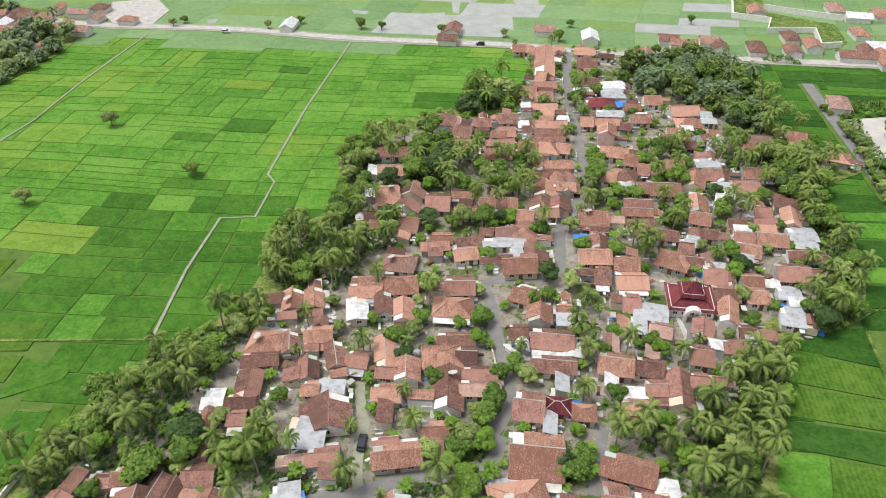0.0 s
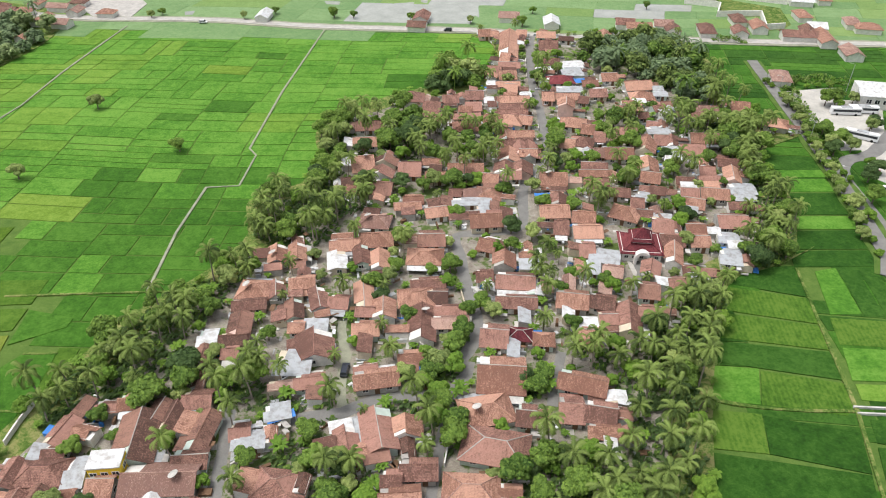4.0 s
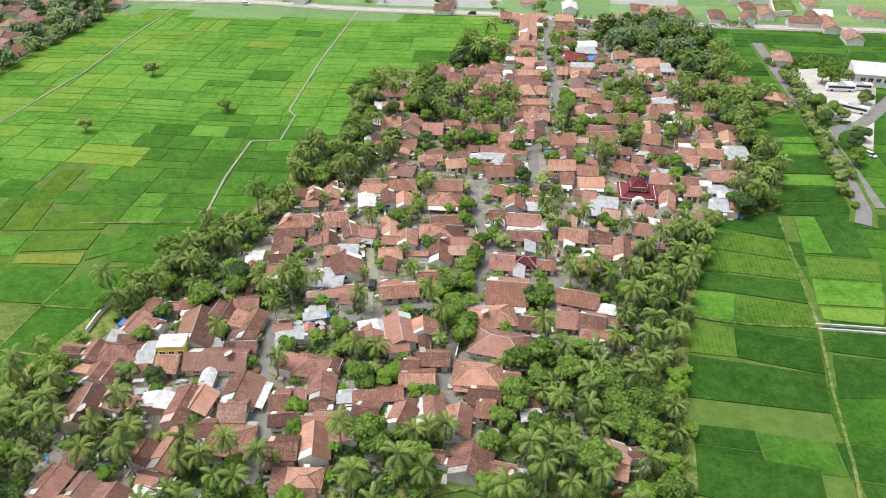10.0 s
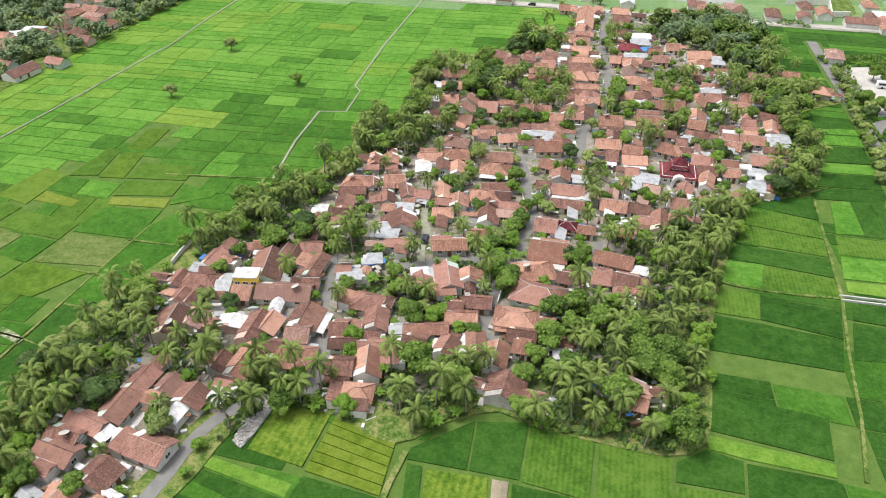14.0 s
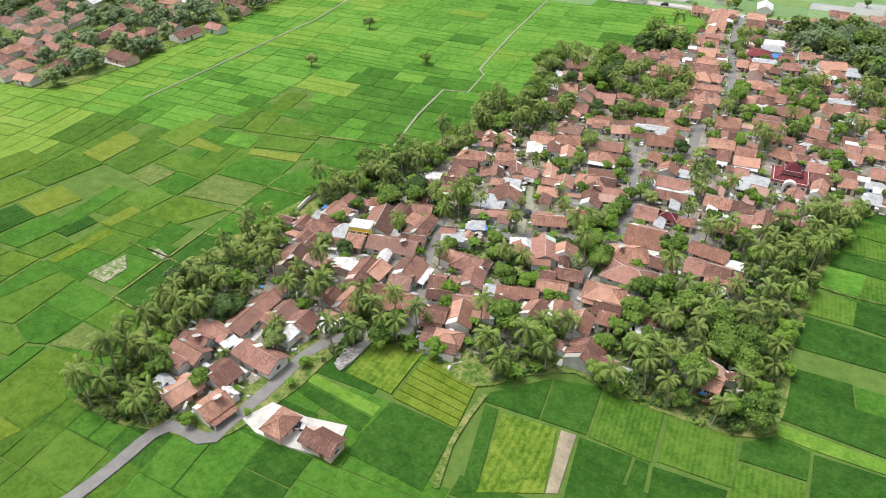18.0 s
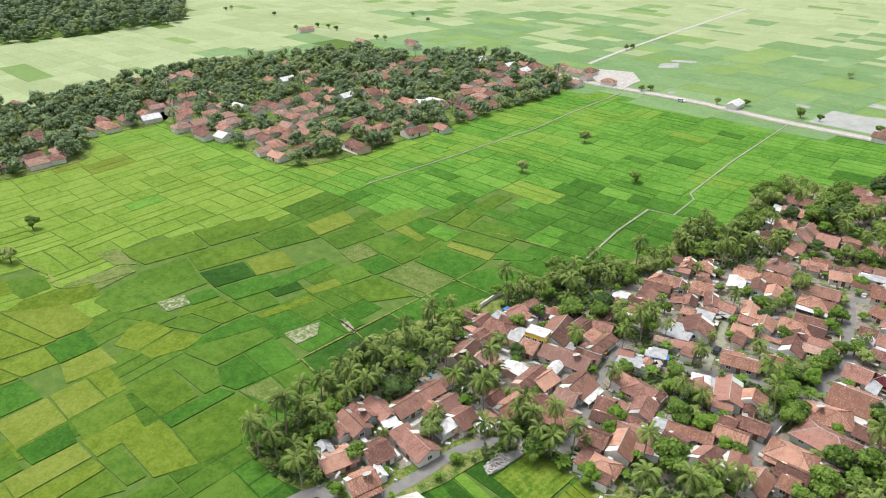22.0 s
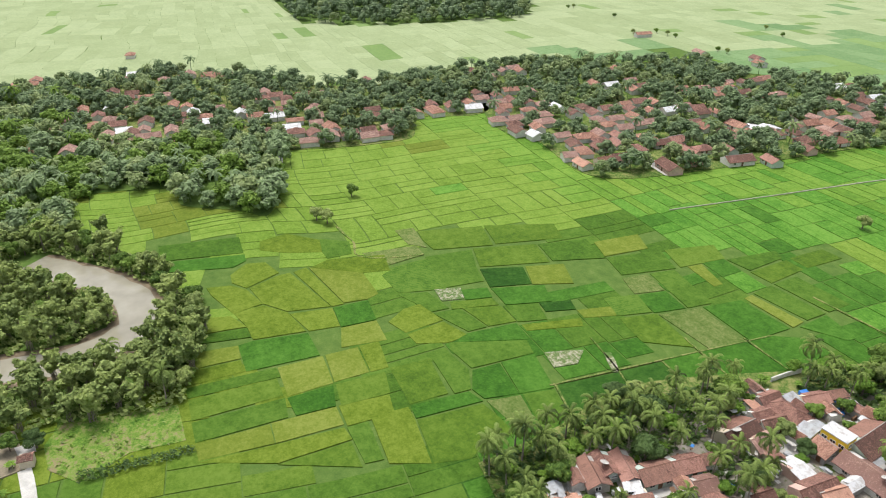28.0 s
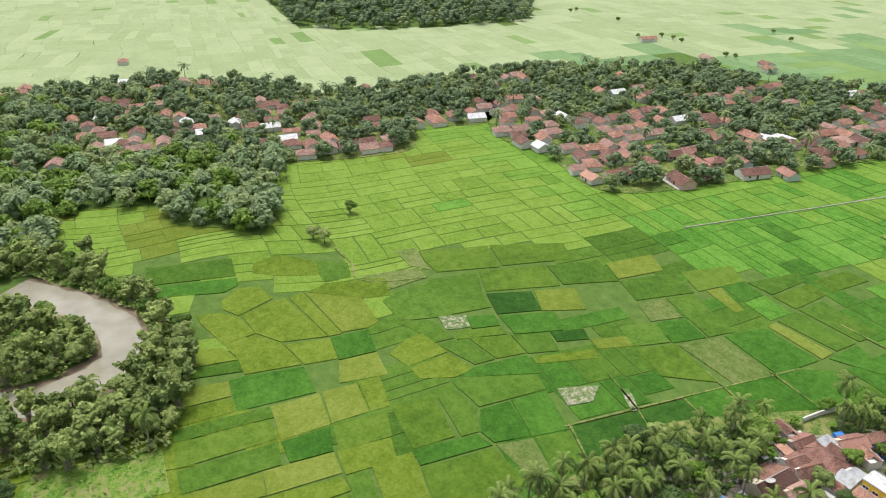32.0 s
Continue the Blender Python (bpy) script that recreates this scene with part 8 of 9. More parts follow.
def thicket(zone, gap, weights, seed, z=GROUND, size=(0.85, 1.15), keep=None, slack=0.3):
    """Trees all over a zone, no two nearer than gap, none on a house or lane."""
    r, done = random.Random(seed), []
    x0, x1 = min(p[0] for p in zone), max(p[0] for p in zone)
    y0, y1 = min(p[1] for p in zone), max(p[1] for p in zone)
    kinds, w = list(weights), list(weights.values())
    for _ in range(int((x1 - x0) * (y1 - y0) / gap**2 * 6)):
        p = (r.uniform(x0, x1), r.uniform(y0, y1))
        if not inside(p, zone) or any(math.dist(p, q) < gap for q in done) or not free(*p, 1.6, slack) or (keep and not keep(*p)):
            continue
        done.append(p)
        kind, ks = r.choices(kinds, w)[0]
        grow(kind, r.choice(ks), *p, r.uniform(*size), z)
    return len(done)


P, PT = ("palm", (0, 1, 2, 3)), ("palm", (1, 2, 3))
B, BD, BM = ("broad", (0, 1, 2, 3, 5)), ("broad", (0, 2, 4)), ("broad", (1, 2, 3))
BN, BB = ("banana", (0, 1)), ("bamboo", (0, 1))
ZONES = ((Z_BELT_SW, 4.3, {P: 8, B: 2, BN: 1}), (Z_BELT_W, 4.3, {P: 5, B: 4, BN: 1.5}), (Z_BELT_W2, 4.4, {P: 7, B: 3}), (Z_WOOD_NW, 5.0, {P: 3, B: 4, BD: 2, BN: 1}), 
         (Z_BELT_E, 4.8, {P: 7, B: 3}), (Z_BELT_SE, 4.2, {P: 8, B: 2}), (Z_GROVE_S, 4.3, {P: 5, BM: 5}), (Z_GROVE_SM, 4.3, {P: 5, BM: 4, BN: 1}),
         (Z_GROVE_C, 4.4, {BM: 6, BN: 2, P: 1}), (Z_GROVE_C2, 4.4, {BM: 7, BN: 2, P: 1}), (Z_GROVE_C3, 5.0, {BM: 5, BN: 3, P: 2}), (Z_GROVE_L, 5.2, {P: 6, BM: 2, BN: 2}), (Z_PALM_G, 4.8, {P: 8, BN: 1}), (Z_GROVE_D, 4.2, {BN: 5, BM: 4, P: 2}), (Z_GROVE_E, 4.4, {BM: 7, BN: 2}), (Z_BANANA_E, 2.6, {BN: 9}), (Z_PALM_H, 4.4, {P: 8, BN: 1}))
for k, (zone, gap, weights) in enumerate(ZONES):
    thicket(zone, gap, weights, 100 + k, keep=lambda x, y: inside((x, y), VILLAGE))
NORTH_GROVES = []
NORTH_GROVES.append([(1.2, 212.7), (12.8, 214.7), (22.6, 216.6), (30.9, 212.6), (28.2, 187.2), (18.6, 187.2), (11.7, 190.6), (1.1, 192.3)])
NORTH_GROVES.append([(11.2, 177.6), (20.0, 182.3), (22.9, 176.0), (29.4, 174.5), (28.9, 170.0), (10.8, 170.1)])
NORTH_GROVES.append([(53.5, 290.2), (65.1, 287.1), (63.5, 278.0), (54.5, 258.4), (54.6, 245.6), (47.8, 243.2), (49.8, 272.2)])
NORTH_GROVES.append([(70.1, 229.2), (72.1, 220.6), (85.4, 222.7), (83.4, 208.5), (81.6, 199.1), (75.2, 195.6), (66.1, 195.6), (65.0, 206.6)])
NORTH_GROVES.append([(65.9, 187.0), (75.0, 185.4), (70.7, 169.9), (62.5, 169.9)])
NORTH_GROVES.append([(85.1, 187.0), (92.1, 187.0), (90.0, 175.8), (82.9, 177.4)])
NORTH_GROVES.append([(101.4, 200.9), (114.1, 202.7), (115.2, 192.0), (107.2, 185.3), (95.9, 185.3)])
NORTH_GROVES.append([(48.6, 170.0), (61.7, 169.9), (58.3, 156.2), (47.2, 154.9)])
NORTH_GROVES.append([(73.1, 161.4), (88.0, 158.7), (84.3, 148.5), (71.5, 151.0)])
NORTH_GROVES.append([(48.8, 216.6), (54.0, 216.5), (51.6, 202.9), (57.1, 195.6), (54.0, 180.6), (43.3, 177.5)])
NORTH_GROVES.append([(120.2, 250.4), (130.6, 260.8), (132.1, 218.3), (120.8, 188.5), (107.6, 169.8), (109.8, 192.0), (108.6, 202.7)])
for k, zone in enumerate(NORTH_GROVES):
    thicket(zone, 4.3, {BM: 5, P: 4, BN: 1.5}, 200 + k, slack=-0.2, size=(0.8, 1.1), keep=lambda x, y: inside((x, y), VILLAGE))
for k, (x, y) in enumerate(LONE_BROAD):
    if free(x, y, 1.4, -0.9):
        grow("broad", (0, 1, 3, 1, 5)[k % 5], x, y, 0.7 + 0.3 * ((k * 7) % 10) / 10)
for k, (x, y) in enumerate(LONE_PALM):
    if free(x, y, 1.2, -0.9):
        grow("palm", k % 4, x, y, 0.9)
for k, (x, y) in enumerate(FIELD_TREES):
    grow("broad", (5, 1)[k % 2], x, y, 0.95, 0.05)
FAR_TREES = [(-604.1, 417.4), (-604.7, 424.9), (-540.4, 423.9), (-468.9, 382.4), (-461.0, 402.1), (-448.6, 402.9), (-436.7, 400.6), (-423.5, 498.1), (-394.0, 482.7), (-189.4, 466.2), (-187.0, 472.7), (-135.6, 354.8), (-131.6, 360.3), (-87.0, 350.7), (-72.1, 358.9), (-40.3, 351.1), (-30.4, 349.9), (-29.9, 467.1), (-381.2, 389.4), (-372.2, 389.2), (-0.6, 344.9), (29.8, 338.4)]
for k, (x, y) in enumerate(FAR_TREES):
    grow("broad", (1, 5)[k % 2], x, y, 0.7, 0.1)
# garden trees and bananas between the houses
thicket(VILLAGE, 6.3, {("broad", (1, 3, 3, 5)): 6, BN: 4, P: 2}, 300, size=(0.45, 0.85), slack=-0.2)
# trees beside the parking ground
for k, (x, y) in enumerate(PARK_TREES):
    grow("broad", (2, 5, 0, 3)[k % 4], x, y, 0.85, 0.2)
PARK_ROW = smooth_line([(148.5, 238.3), (147.2, 224.2), (143.8, 208.6), (140.7, 194.4), (137.9, 179.3), (135.3, 165.6), (132.4, 153.1), (130.0, 141.6)], 3.4)
for k, (x, y) in enumerate(PARK_ROW):
    grow("broad", (5, 3, 5, 1)[k % 4], x + 0.8 * math.sin(k * 2.1), y, 0.62 + 0.16 * ((k * 7) % 5) / 5, 0.15)
for k, (x, y) in enumerate(PARK_SHRUBS):
    grow("broad", (3, 3, 1)[k % 3], x, y, 0.55, 0.1)
# river bank
thicket(Z_BANK, 4.6, {BB: 7, ("broad", (1, 5, 5)): 3, BN: 0.6, P: 0.4}, 310, 0.1, (0.8, 1.15), lambda x, y: to_line((x, y), RIVER_LINE) > 9.0)
thicket(Z_CORNER, 5.0, {BN: 4, B: 2}, 311, 0.2, (0.6, 0.9))


def woodland(name, zone, gap, seed, label, tall, z=0.3, clear=True, leaves=("leaf_dark", "leaf_mid", "leaf_olive"), leafs=200, slack=3.2):
    """A far wood, one leafy mass of many uneven crowns."""
    r, s = random.Random(seed), Shape()
    x0, x1 = min(p[0] for p in zone), max(p[0] for p in zone)
    y0, y1 = min(p[1] for p in zone), max(p[1] for p in zone)
    forms = []
    for k in range(8):
        q, f = random.Random(k), Shape()
        if k == 7:  # a palm rising over the rest
            h = tall * 1.1
            for j in range(14):
                a, lift, w = 2.4 * j, 0.9 - 0.11 * j, Vector((0, 0, h))
                side = Vector((-math.sin(a), math.cos(a), 0)) * 0.55
                for i in range(4):
                    o = w + Vector((math.cos(a) * math.cos(lift), math.sin(a) * math.cos(lift), math.sin(lift))) * 1.1
                    f.poly([w - side - Vector((0, 0, 0.3)), w, o, o - side * 0.8 - Vector((0, 0, 0.35))])
                    f.poly([w, w + side - Vector((0, 0, 0.3)), o + side * 0.8 - Vector((0, 0, 0.35)), o])
                    w, lift = o, lift - 0.36
            f.tube([(0, 0, 0), (0.3, 0, h * 0.5), (0, 0, h)], [0.22, 0.16, 0.14], 5)
            forms.append((np.array(f.v), f.f))
            continue
        h, sp = tall * q.uniform(0.62, 1.15), tall * q.uniform(0.4, 0.56)
        lobes = [(0, 0, h * 0.74, sp * 0.58)] + [(math.cos(2.4 * j) * sp * 0.6, math.sin(2.4 * j) * sp * 0.6, h * (0.3, 0.62, 0.45, 0.7, 0.36, 0.58, 0.5)[j] * q.uniform(0.85, 1.15), sp * q.uniform(0.36, 0.54)) for j in range(7)]
        leaf_cloud(f, q, lobes, leafs, 0.95)
        f.tube([(0, 0, 0), (0, 0, h * 0.6)], [0.25, 0.1], 5)
        forms.append((np.array(f.v), f.f))
    verts, faces, idx, n, done = [], [], [], 0, {}
    for _ in range(int((x1 - x0) * (y1 - y0) / gap**2 * 5)):
        p = (r.uniform(x0, x1), r.uniform(y0, y1))
        cell = (int(p[0] // gap), int(p[1] // gap))
        if not inside(p, zone) or any(math.dist(p, q) < gap for a in (-1, 0, 1) for b in (-1, 0, 1) for q in done.get((cell[0] + a, cell[1] + b), ())):
            continue
        if clear and (not free(*p, 0, slack) or to_line(p, MAIN_ROAD) < 6):
            continue
        done.setdefault(cell, []).append(p)
        v, f = forms[r.randrange(8)]
        a, k = r.uniform(0, 6.28), r.uniform(0.75, 1.2)
        turned = v @ np.array([[math.cos(a), math.sin(a), 0], [-math.sin(a), math.cos(a), 0], [0, 0, 1]]) * k + (p[0], p[1], z)
        verts.append(turned)
        faces += [tuple(i + n for i in q) for q in f]
        idx += [r.choice((0, 0, 1, 2))] * len(f)
        n += len(v)
    return tagged(new(name, mesh(name, np.concatenate(verts).tolist(), faces, leaves, idx)), label, "woodland", kind="stuff")


verts, faces, idx, n = [], [], [], 0
for k, m in FAR_PALMS:
    for mi, child in enumerate(sorted(KINDS["palm", k].children, key=lambda c: c.name.startswith("crown"))):
        me = child.data
        v = np.empty(len(me.vertices) * 3, dtype=np.float32)
        me.vertices.foreach_get("co", v)
        a = np.array(m)
        verts.append(v.reshape(-1, 3) @ a[:3, :3].T + a[:3, 3])
        faces += [tuple(i + n for i in f.vertices) for f in me.polygons]
        idx += [mi] * len(me.polygons)
        n += len(me.vertices)
tagged(new("palm_grove", mesh("palm_grove", np.concatenate(verts).tolist(), faces, ["palm_bark", "palm_leaf"], idx)), "coconut palms standing among the northern houses", "palm trees", kind="stuff")

# leaves of the far woods, with air haze painted into them
hazed_leaves = ["leaf_haze", "leaf_haze", "leaf_haze_olive"]
woodland("dark_grove", Z_WOOD_N, 4.6, 398, "dark round grove at the field edge", 9.0, GROUND, leaves=["leaf_mid", "leaf_dark", "leaf_olive"], leafs=320)
# hazed leaves replace the dark ones in this more distant grove
woodland("dark_grove", Z_WOOD_NE, 4.8, 399, "dense dark wood beside the village houses", 9.5, GROUND, leaves=["leaf_haze", "leaf_mid", "palm_leaf"], leafs=320)
thicket(Z_WOOD_NE, 9.5, {P: 1}, 397, size=(1.0, 1.25))
# woods from here on take leaf colours that include distance haze
woodland("woodland", Z_FOREST, 6.0, 400, "dense dark woodland along the river plain", 9.5, leaves=["leaf_haze", "leaf_mid", "leaf_haze_olive"], leafs=250)
woodland("hamlet_trees", Z_FAR_W, 6.6, 401, "dark trees crowding round hamlet roofs", 9.0, leaves=hazed_leaves, slack=2.2)
woodland("hamlet_trees", Z_FAR_N, 6.8, 402, "dark trees standing among hamlet roofs", 8.5, leaves=hazed_leaves, slack=2.2)
woodland("far_wood", Z_FAR_WOOD, 10.0, 403, "dark far-off wood on the plain", 14.0, 0.2, False, hazed_leaves, 90)


# ---------------------------------------------------------------- undergrowth
def undergrowth(name, zones, per, seed, label, leaves, low=0.2, high=2.4, size=0.95, base=GROUND):
    """Low shrubs and weeds that close the ground between the trunks."""
    r, s = random.Random(seed), Shape()
    for zone in zones:
        x0, x1 = min(p[0] for p in zone), max(p[0] for p in zone)
        y0, y1 = min(p[1] for p in zone), max(p[1] for p in zone)
        for _ in range(int((x1 - x0) * (y1 - y0) * per)):
            x, y = r.uniform(x0, x1), r.uniform(y0, y1)
            if not inside((x, y), zone) or not free(x, y, 1.6, -0.3) or base == GROUND and not inside((x, y), VILLAGE) or to_line((x, y), RIVER_LINE) < 7.6:
                continue
            h = max(0.15, noise.noise((x / 4, y / 4, 1.7)) + 0.45) * high
            mi = r.choice((0, 0, 1, 2))
            for _ in range(3):
                n = Vector((r.uniform(-1, 1), r.uniform(-1, 1), r.uniform(0.5, 1.6))).normalized()
                a = n.orthogonal().normalized()
                b = n.cross(a)
                p = Vector((x + r.uniform(-0.5, 0.5), y + r.uniform(-0.5, 0.5), base + low + h * r.uniform(0.5, 1.0)))
                w, l = size * r.uniform(0.35, 0.6), size * r.uniform(0.5, 1.0)
                s.poly([p - a * l, p - b * w, p + a * l, p + b * w], mi)
    return tagged(new(name, s.done(name, leaves)), label, "undergrowth", kind="stuff")


# mostly dark leaves: their colour deepens the shade between the palms
undergrowth("undergrowth", [z for z, *_ in ZONES], 0.75, 500, "green shrubs and weeds under the palms", ["leaf_dark", "leaf_dark", "leaf_mid"], 0.1, 1.4)
undergrowth("bank_undergrowth", [Z_BANK], 0.9, 501, "olive shrubs under the river trees", ["leaf_olive", "leaf_mid", "leaf_olive"], 0.2, 3.6, base=0.1)
undergrowth("roadside_hedge", [HEDGE_ROAD, HEDGE_LOT, HEDGE_MAIN], 1.3, 504, "bright green shrub row along the asphalt road", ["leaf_bright", "leaf_olive", "leaf_mid"], 0.1, 3.0, 0.7, 0.25)
undergrowth("hedge", [HEDGE], 2.4, 503, "dark green clipped hedge along the river garden", ["leaf_dark", "leaf_mid", "leaf_dark"], 0.1, 1.3, 0.5, 0.25)
undergrowth("garden_weeds", [GARDEN], 0.22, 502, "low weeds and seedlings in the river garden", ["leaf_bright", "leaf_bright", "leaf_olive"], 0.05, 0.6, 0.5, 0.25)


# ---------------------------------------------------------------- small things
def wall_run(name, pts, high, thick, mat, label, base=0.3):
    """A masonry wall in straight lengths with a coping."""
    top = tagged(new(name), label, "wall")
    for a, b in zip(pts, pts[1:]):
        d, yaw = math.dist(a, b), math.degrees(math.atan2(b[1] - a[1], b[0] - a[0]))
        m = pose((a[0] + b[0]) / 2, (a[1] + b[1]) / 2, base, 0, 0, yaw)
        part("wall_length", box_mesh("wall_length", (d + thick, thick, high + 0.2), mat, (0, 0, -0.2)), top, "", m)
        part("coping", box_mesh("coping", (d + thick, thick + 0.12, 0.1), mat, (0, 0, high)), top, "", m)


wall_run("compound_wall", WALLC, 2.8, 0.5, "wall_white", "long white-painted compound wall")
wall_run("compound_wall", WALLC2, 2.8, 0.5, "wall_white", "white inner wall of the compound")


def dish_meshes():
    s = Shape()
    n, rings = 18, ((0.05, 0.0), (0.45, 0.07), (0.85, 0.24), (1.05, 0.37))
    for rad, z in rings:
        s.v += [(rad * math.cos(2 * math.pi * k / n), rad * math.sin(2 * math.pi * k / n), z) for k in range(n)]
    s.v += [(x, y, z - 0.04) for x, y, z in s.v]
    half = n * len(rings)
    for j in range(len(rings) - 1):
        for k in range(n):
            a, b = j * n + k, j * n + (k + 1) % n
            s.f += [(a, b, b + n, a + n), (half + b, half + a, half + a + n, half + b + n)]
    for k in range(n):
        a, b = half - n + k, half - n + (k + 1) % n
        s.f.append((a, b, b + half, a + half))
    s.i = [0] * len(s.f)
    bowl = s.done("bowl", "dish", True)
    s = Shape()
    s.tube([(0, 0, -1.4), (0, 0, -0.05)], [0.06, 0.06], 6)
    mast = s.done("mast", "concrete")
    s = Shape()
    for k in range(3):
        a = 2.1 * k
        s.tube([(0.95 * math.cos(a), 0.95 * math.sin(a), 0.35), (0, 0, 0.95)], [0.02, 0.02], 4)
    s.tube([(0, 0, 0.85), (0, 0, 1.05)], [0.08, 0.08], 6)
    return bowl, mast, s.done("receiver", "concrete")


bowl, mast, receiver = dish_meshes()
dish = tagged(new("satellite_dish"), "round grey mesh satellite dish on a tiled roof", "satellite dish", "satellite dishes")
part("mast", mast, dish)
tilted = part("bowl", bowl, dish, "", pose(0, 0, 0, 22, 0, 0))
part("receiver", receiver, dish, "", pose(0, 0, 0, 22, 0, 0))
spots = [h for h in TAKEN if h[1] < 190 and h[0] > -110 and h[4] > 3.5 and h[5] > 2.9][::11]
for k, h in enumerate(spots):
    c, s_ = math.cos(radians(h[3])), math.sin(radians(h[3]))
    u, v = (h[4] - 2.2) * (-1) ** k * 0.6, -1.0
    m = pose(h[0] + u * c - v * s_, h[1] + u * s_ + v * c, 3.9 + 0.5 * (h[5] - 1.8), 0, 0, 200 + 25 * (k % 4))
    if k:
        copy_thing(dish, m)
    else:
        dish.matrix_basis = m


def car(x, y, yaw, paint, z, word, long=4.2):
    top = tagged(new("car"), f"{word} parked on the ground", "car", "parked cars")
    top.matrix_basis = pose(x, y, z, 0, 0, yaw)
    s, w, l = Shape(), 0.82, long / 2
    prof = [(-l, 0.35), (l, 0.35), (l, 0.75), (l * 0.55, 0.9), (-l, 0.95)]
    a, b = [(p, -w, q) for p, q in prof], [(p, w, q) for p, q in prof]
    s.poly(a)
    s.poly(b[::-1])
    for k in range(5):
        j = (k + 1) % 5
        s.poly([a[j], a[k], b[k], b[j]])
    part("body", s.done("body", paint), top)
    s = Shape()
    lo = [(-l * 0.95, -w * 0.96, 0.93), (l * 0.6, -w * 0.96, 0.88), (l * 0.6, w * 0.96, 0.88), (-l * 0.95, w * 0.96, 0.93)]
    hi = [(-l * 0.85, -w * 0.8, 1.5), (l * 0.25, -w * 0.8, 1.5), (l * 0.25, w * 0.8, 1.5), (-l * 0.85, w * 0.8, 1.5)]
    for k in range(4):
        j = (k + 1) % 4
        s.poly([lo[k], lo[j], hi[j], hi[k]])
    part("cabin", s.done("cabin", "glass"), top, "dark glass cabin")
    s = Shape()
    s.slab([(p[0], p[1], 1.54) for p in hi], 0.06)
    part("roof", s.done("roof", paint), top)
    s = Shape()
    s.tube([(0, -0.1, 0), (0, 0.1, 0)], [0.32, 0.32], 12)
    s.f.append(tuple(range(11, -1, -1)))
    s.i.append(0)
    wheel = s.done("wheel", "rubber")
    for sx in (-0.62, 0.62):
        for sy in (-1, 1):
            part("wheel", wheel, top, "", pose(sx * l, sy * w * 0.92, 0.32))


def bus(x, y, yaw, z=0.3):
    top = tagged(new("bus"), "long white bus parked on pale concrete", "bus", "parked buses")
    top.matrix_basis = pose(x, y, z, 0, 0, yaw)
    part("body", box_mesh("body", (11, 2.4, 2.5), "car_white", (0, 0, 0.45)), top)
    part("roof_unit", box_mesh("roof_unit", (4, 1.6, 0.25), "sheet_grey", (0, 0, 2.95)), top)
    for sy in (-1, 1):
        part("window_band", box_mesh("window_band", (10.2, 0.06, 0.9), "glass", (0, sy * 1.2, 1.55)), top)
    part("windscreen", box_mesh("windscreen", (0.06, 2.1, 1.2), "glass", (5.5, 0, 1.4)), top)
    s = Shape()
    s.tube([(0, -0.15, 0), (0, 0.15, 0)], [0.48, 0.48], 12)
    s.f.append(tuple(range(11, -1, -1)))
    s.i.append(0)
    wheel = s.done("wheel", "rubber")
    for sx in (-3.4, 3.6):
        for sy in (-1, 1):
            part("wheel", wheel, top, "", pose(sx, sy * 1.1, 0.48))


def lamp_post(x, y, high, yaw, z):
    top = tagged(new("lamp_post"), "tall grey metal lamp post beside the road", "lamp post", "lamp posts")
    top.matrix_basis = pose(x, y, z, 0, 0, yaw)
    s = Shape()
    s.tube([(0, 0, -0.2), (0, 0, high * 0.5), (0, 0, high)], [0.14, 0.1, 0.07], 8)
    part("pole", s.done("pole", "sheet_grey"), top)
    s = Shape()
    s.tube([(0, 0, high - 0.1), (0.9, 0, high + 0.25), (1.8, 0, high + 0.3)], [0.05, 0.05, 0.04], 6)
    part("arm", s.done("arm", "sheet_grey"), top)
    part("lamp_head", box_mesh("lamp_head", (0.7, 0.28, 0.12), "frame_white", (1.9, 0, high + 0.22)), top)


def hall(x, y, yaw):
    """The wide white-roofed hall beside the parking ground."""
    top = tagged(new("hall"), "wide hall with white walls and a pale metal roof", "building")
    top.matrix_basis = pose(x, y, 0.3, 0, 0, yaw)
    part("wall", box_mesh("wall", (24, 14, 6), "wall_white"), top)
    plates, ridges = roof_plates(24, 14, 6, 2.2, 1.2, False, random.Random(2))
    for q in plates:
        part("roof_slope", bent_plate(q, 0.2).done("roof_slope", "sheet_white"), top)
    for k in range(7):
        window(top, pose(-9 + 3 * k, -7.02, 2.2) @ Matrix.Diagonal((1.4, 1, 1.6, 1)))


def canopy(x, y, yaw, L, W, cloth, word, z=GROUND):
    """A sheet on four posts."""
    top = tagged(new("canopy"), f"{word} canopy on four thin posts", "canopy")
    top.matrix_basis = pose(x, y, z, 0, 0, yaw)
    s, n = Shape(), 4
    lo = [(-L / 2 + L * k / n, -W / 2, 2.3 - 0.1 * (k % 2)) for k in range(n + 1)]
    hi = [(-L / 2 + L * k / n, W / 2, 2.6 - 0.1 * (k % 2)) for k in range(n + 1)]
    for k in range(n):
        s.slab([lo[k], lo[k + 1], hi[k + 1], hi[k]], 0.03)
    bm, me = bmesh.new(), s.done("sheet", cloth)
    bm.from_mesh(me)
    bmesh.ops.remove_doubles(bm, verts=bm.verts, dist=1e-3)
    bm.to_mesh(me)
    bm.free()
    part("sheet", me, top)
    for sx in (-1, 1):
        for sy in (-1, 1):
            part("post", POST, top, "", pose(sx * (L / 2 - 0.1), sy * (W / 2 - 0.1), 0) @ Matrix.Diagonal((0.5, 0.5, 0.92, 1)))

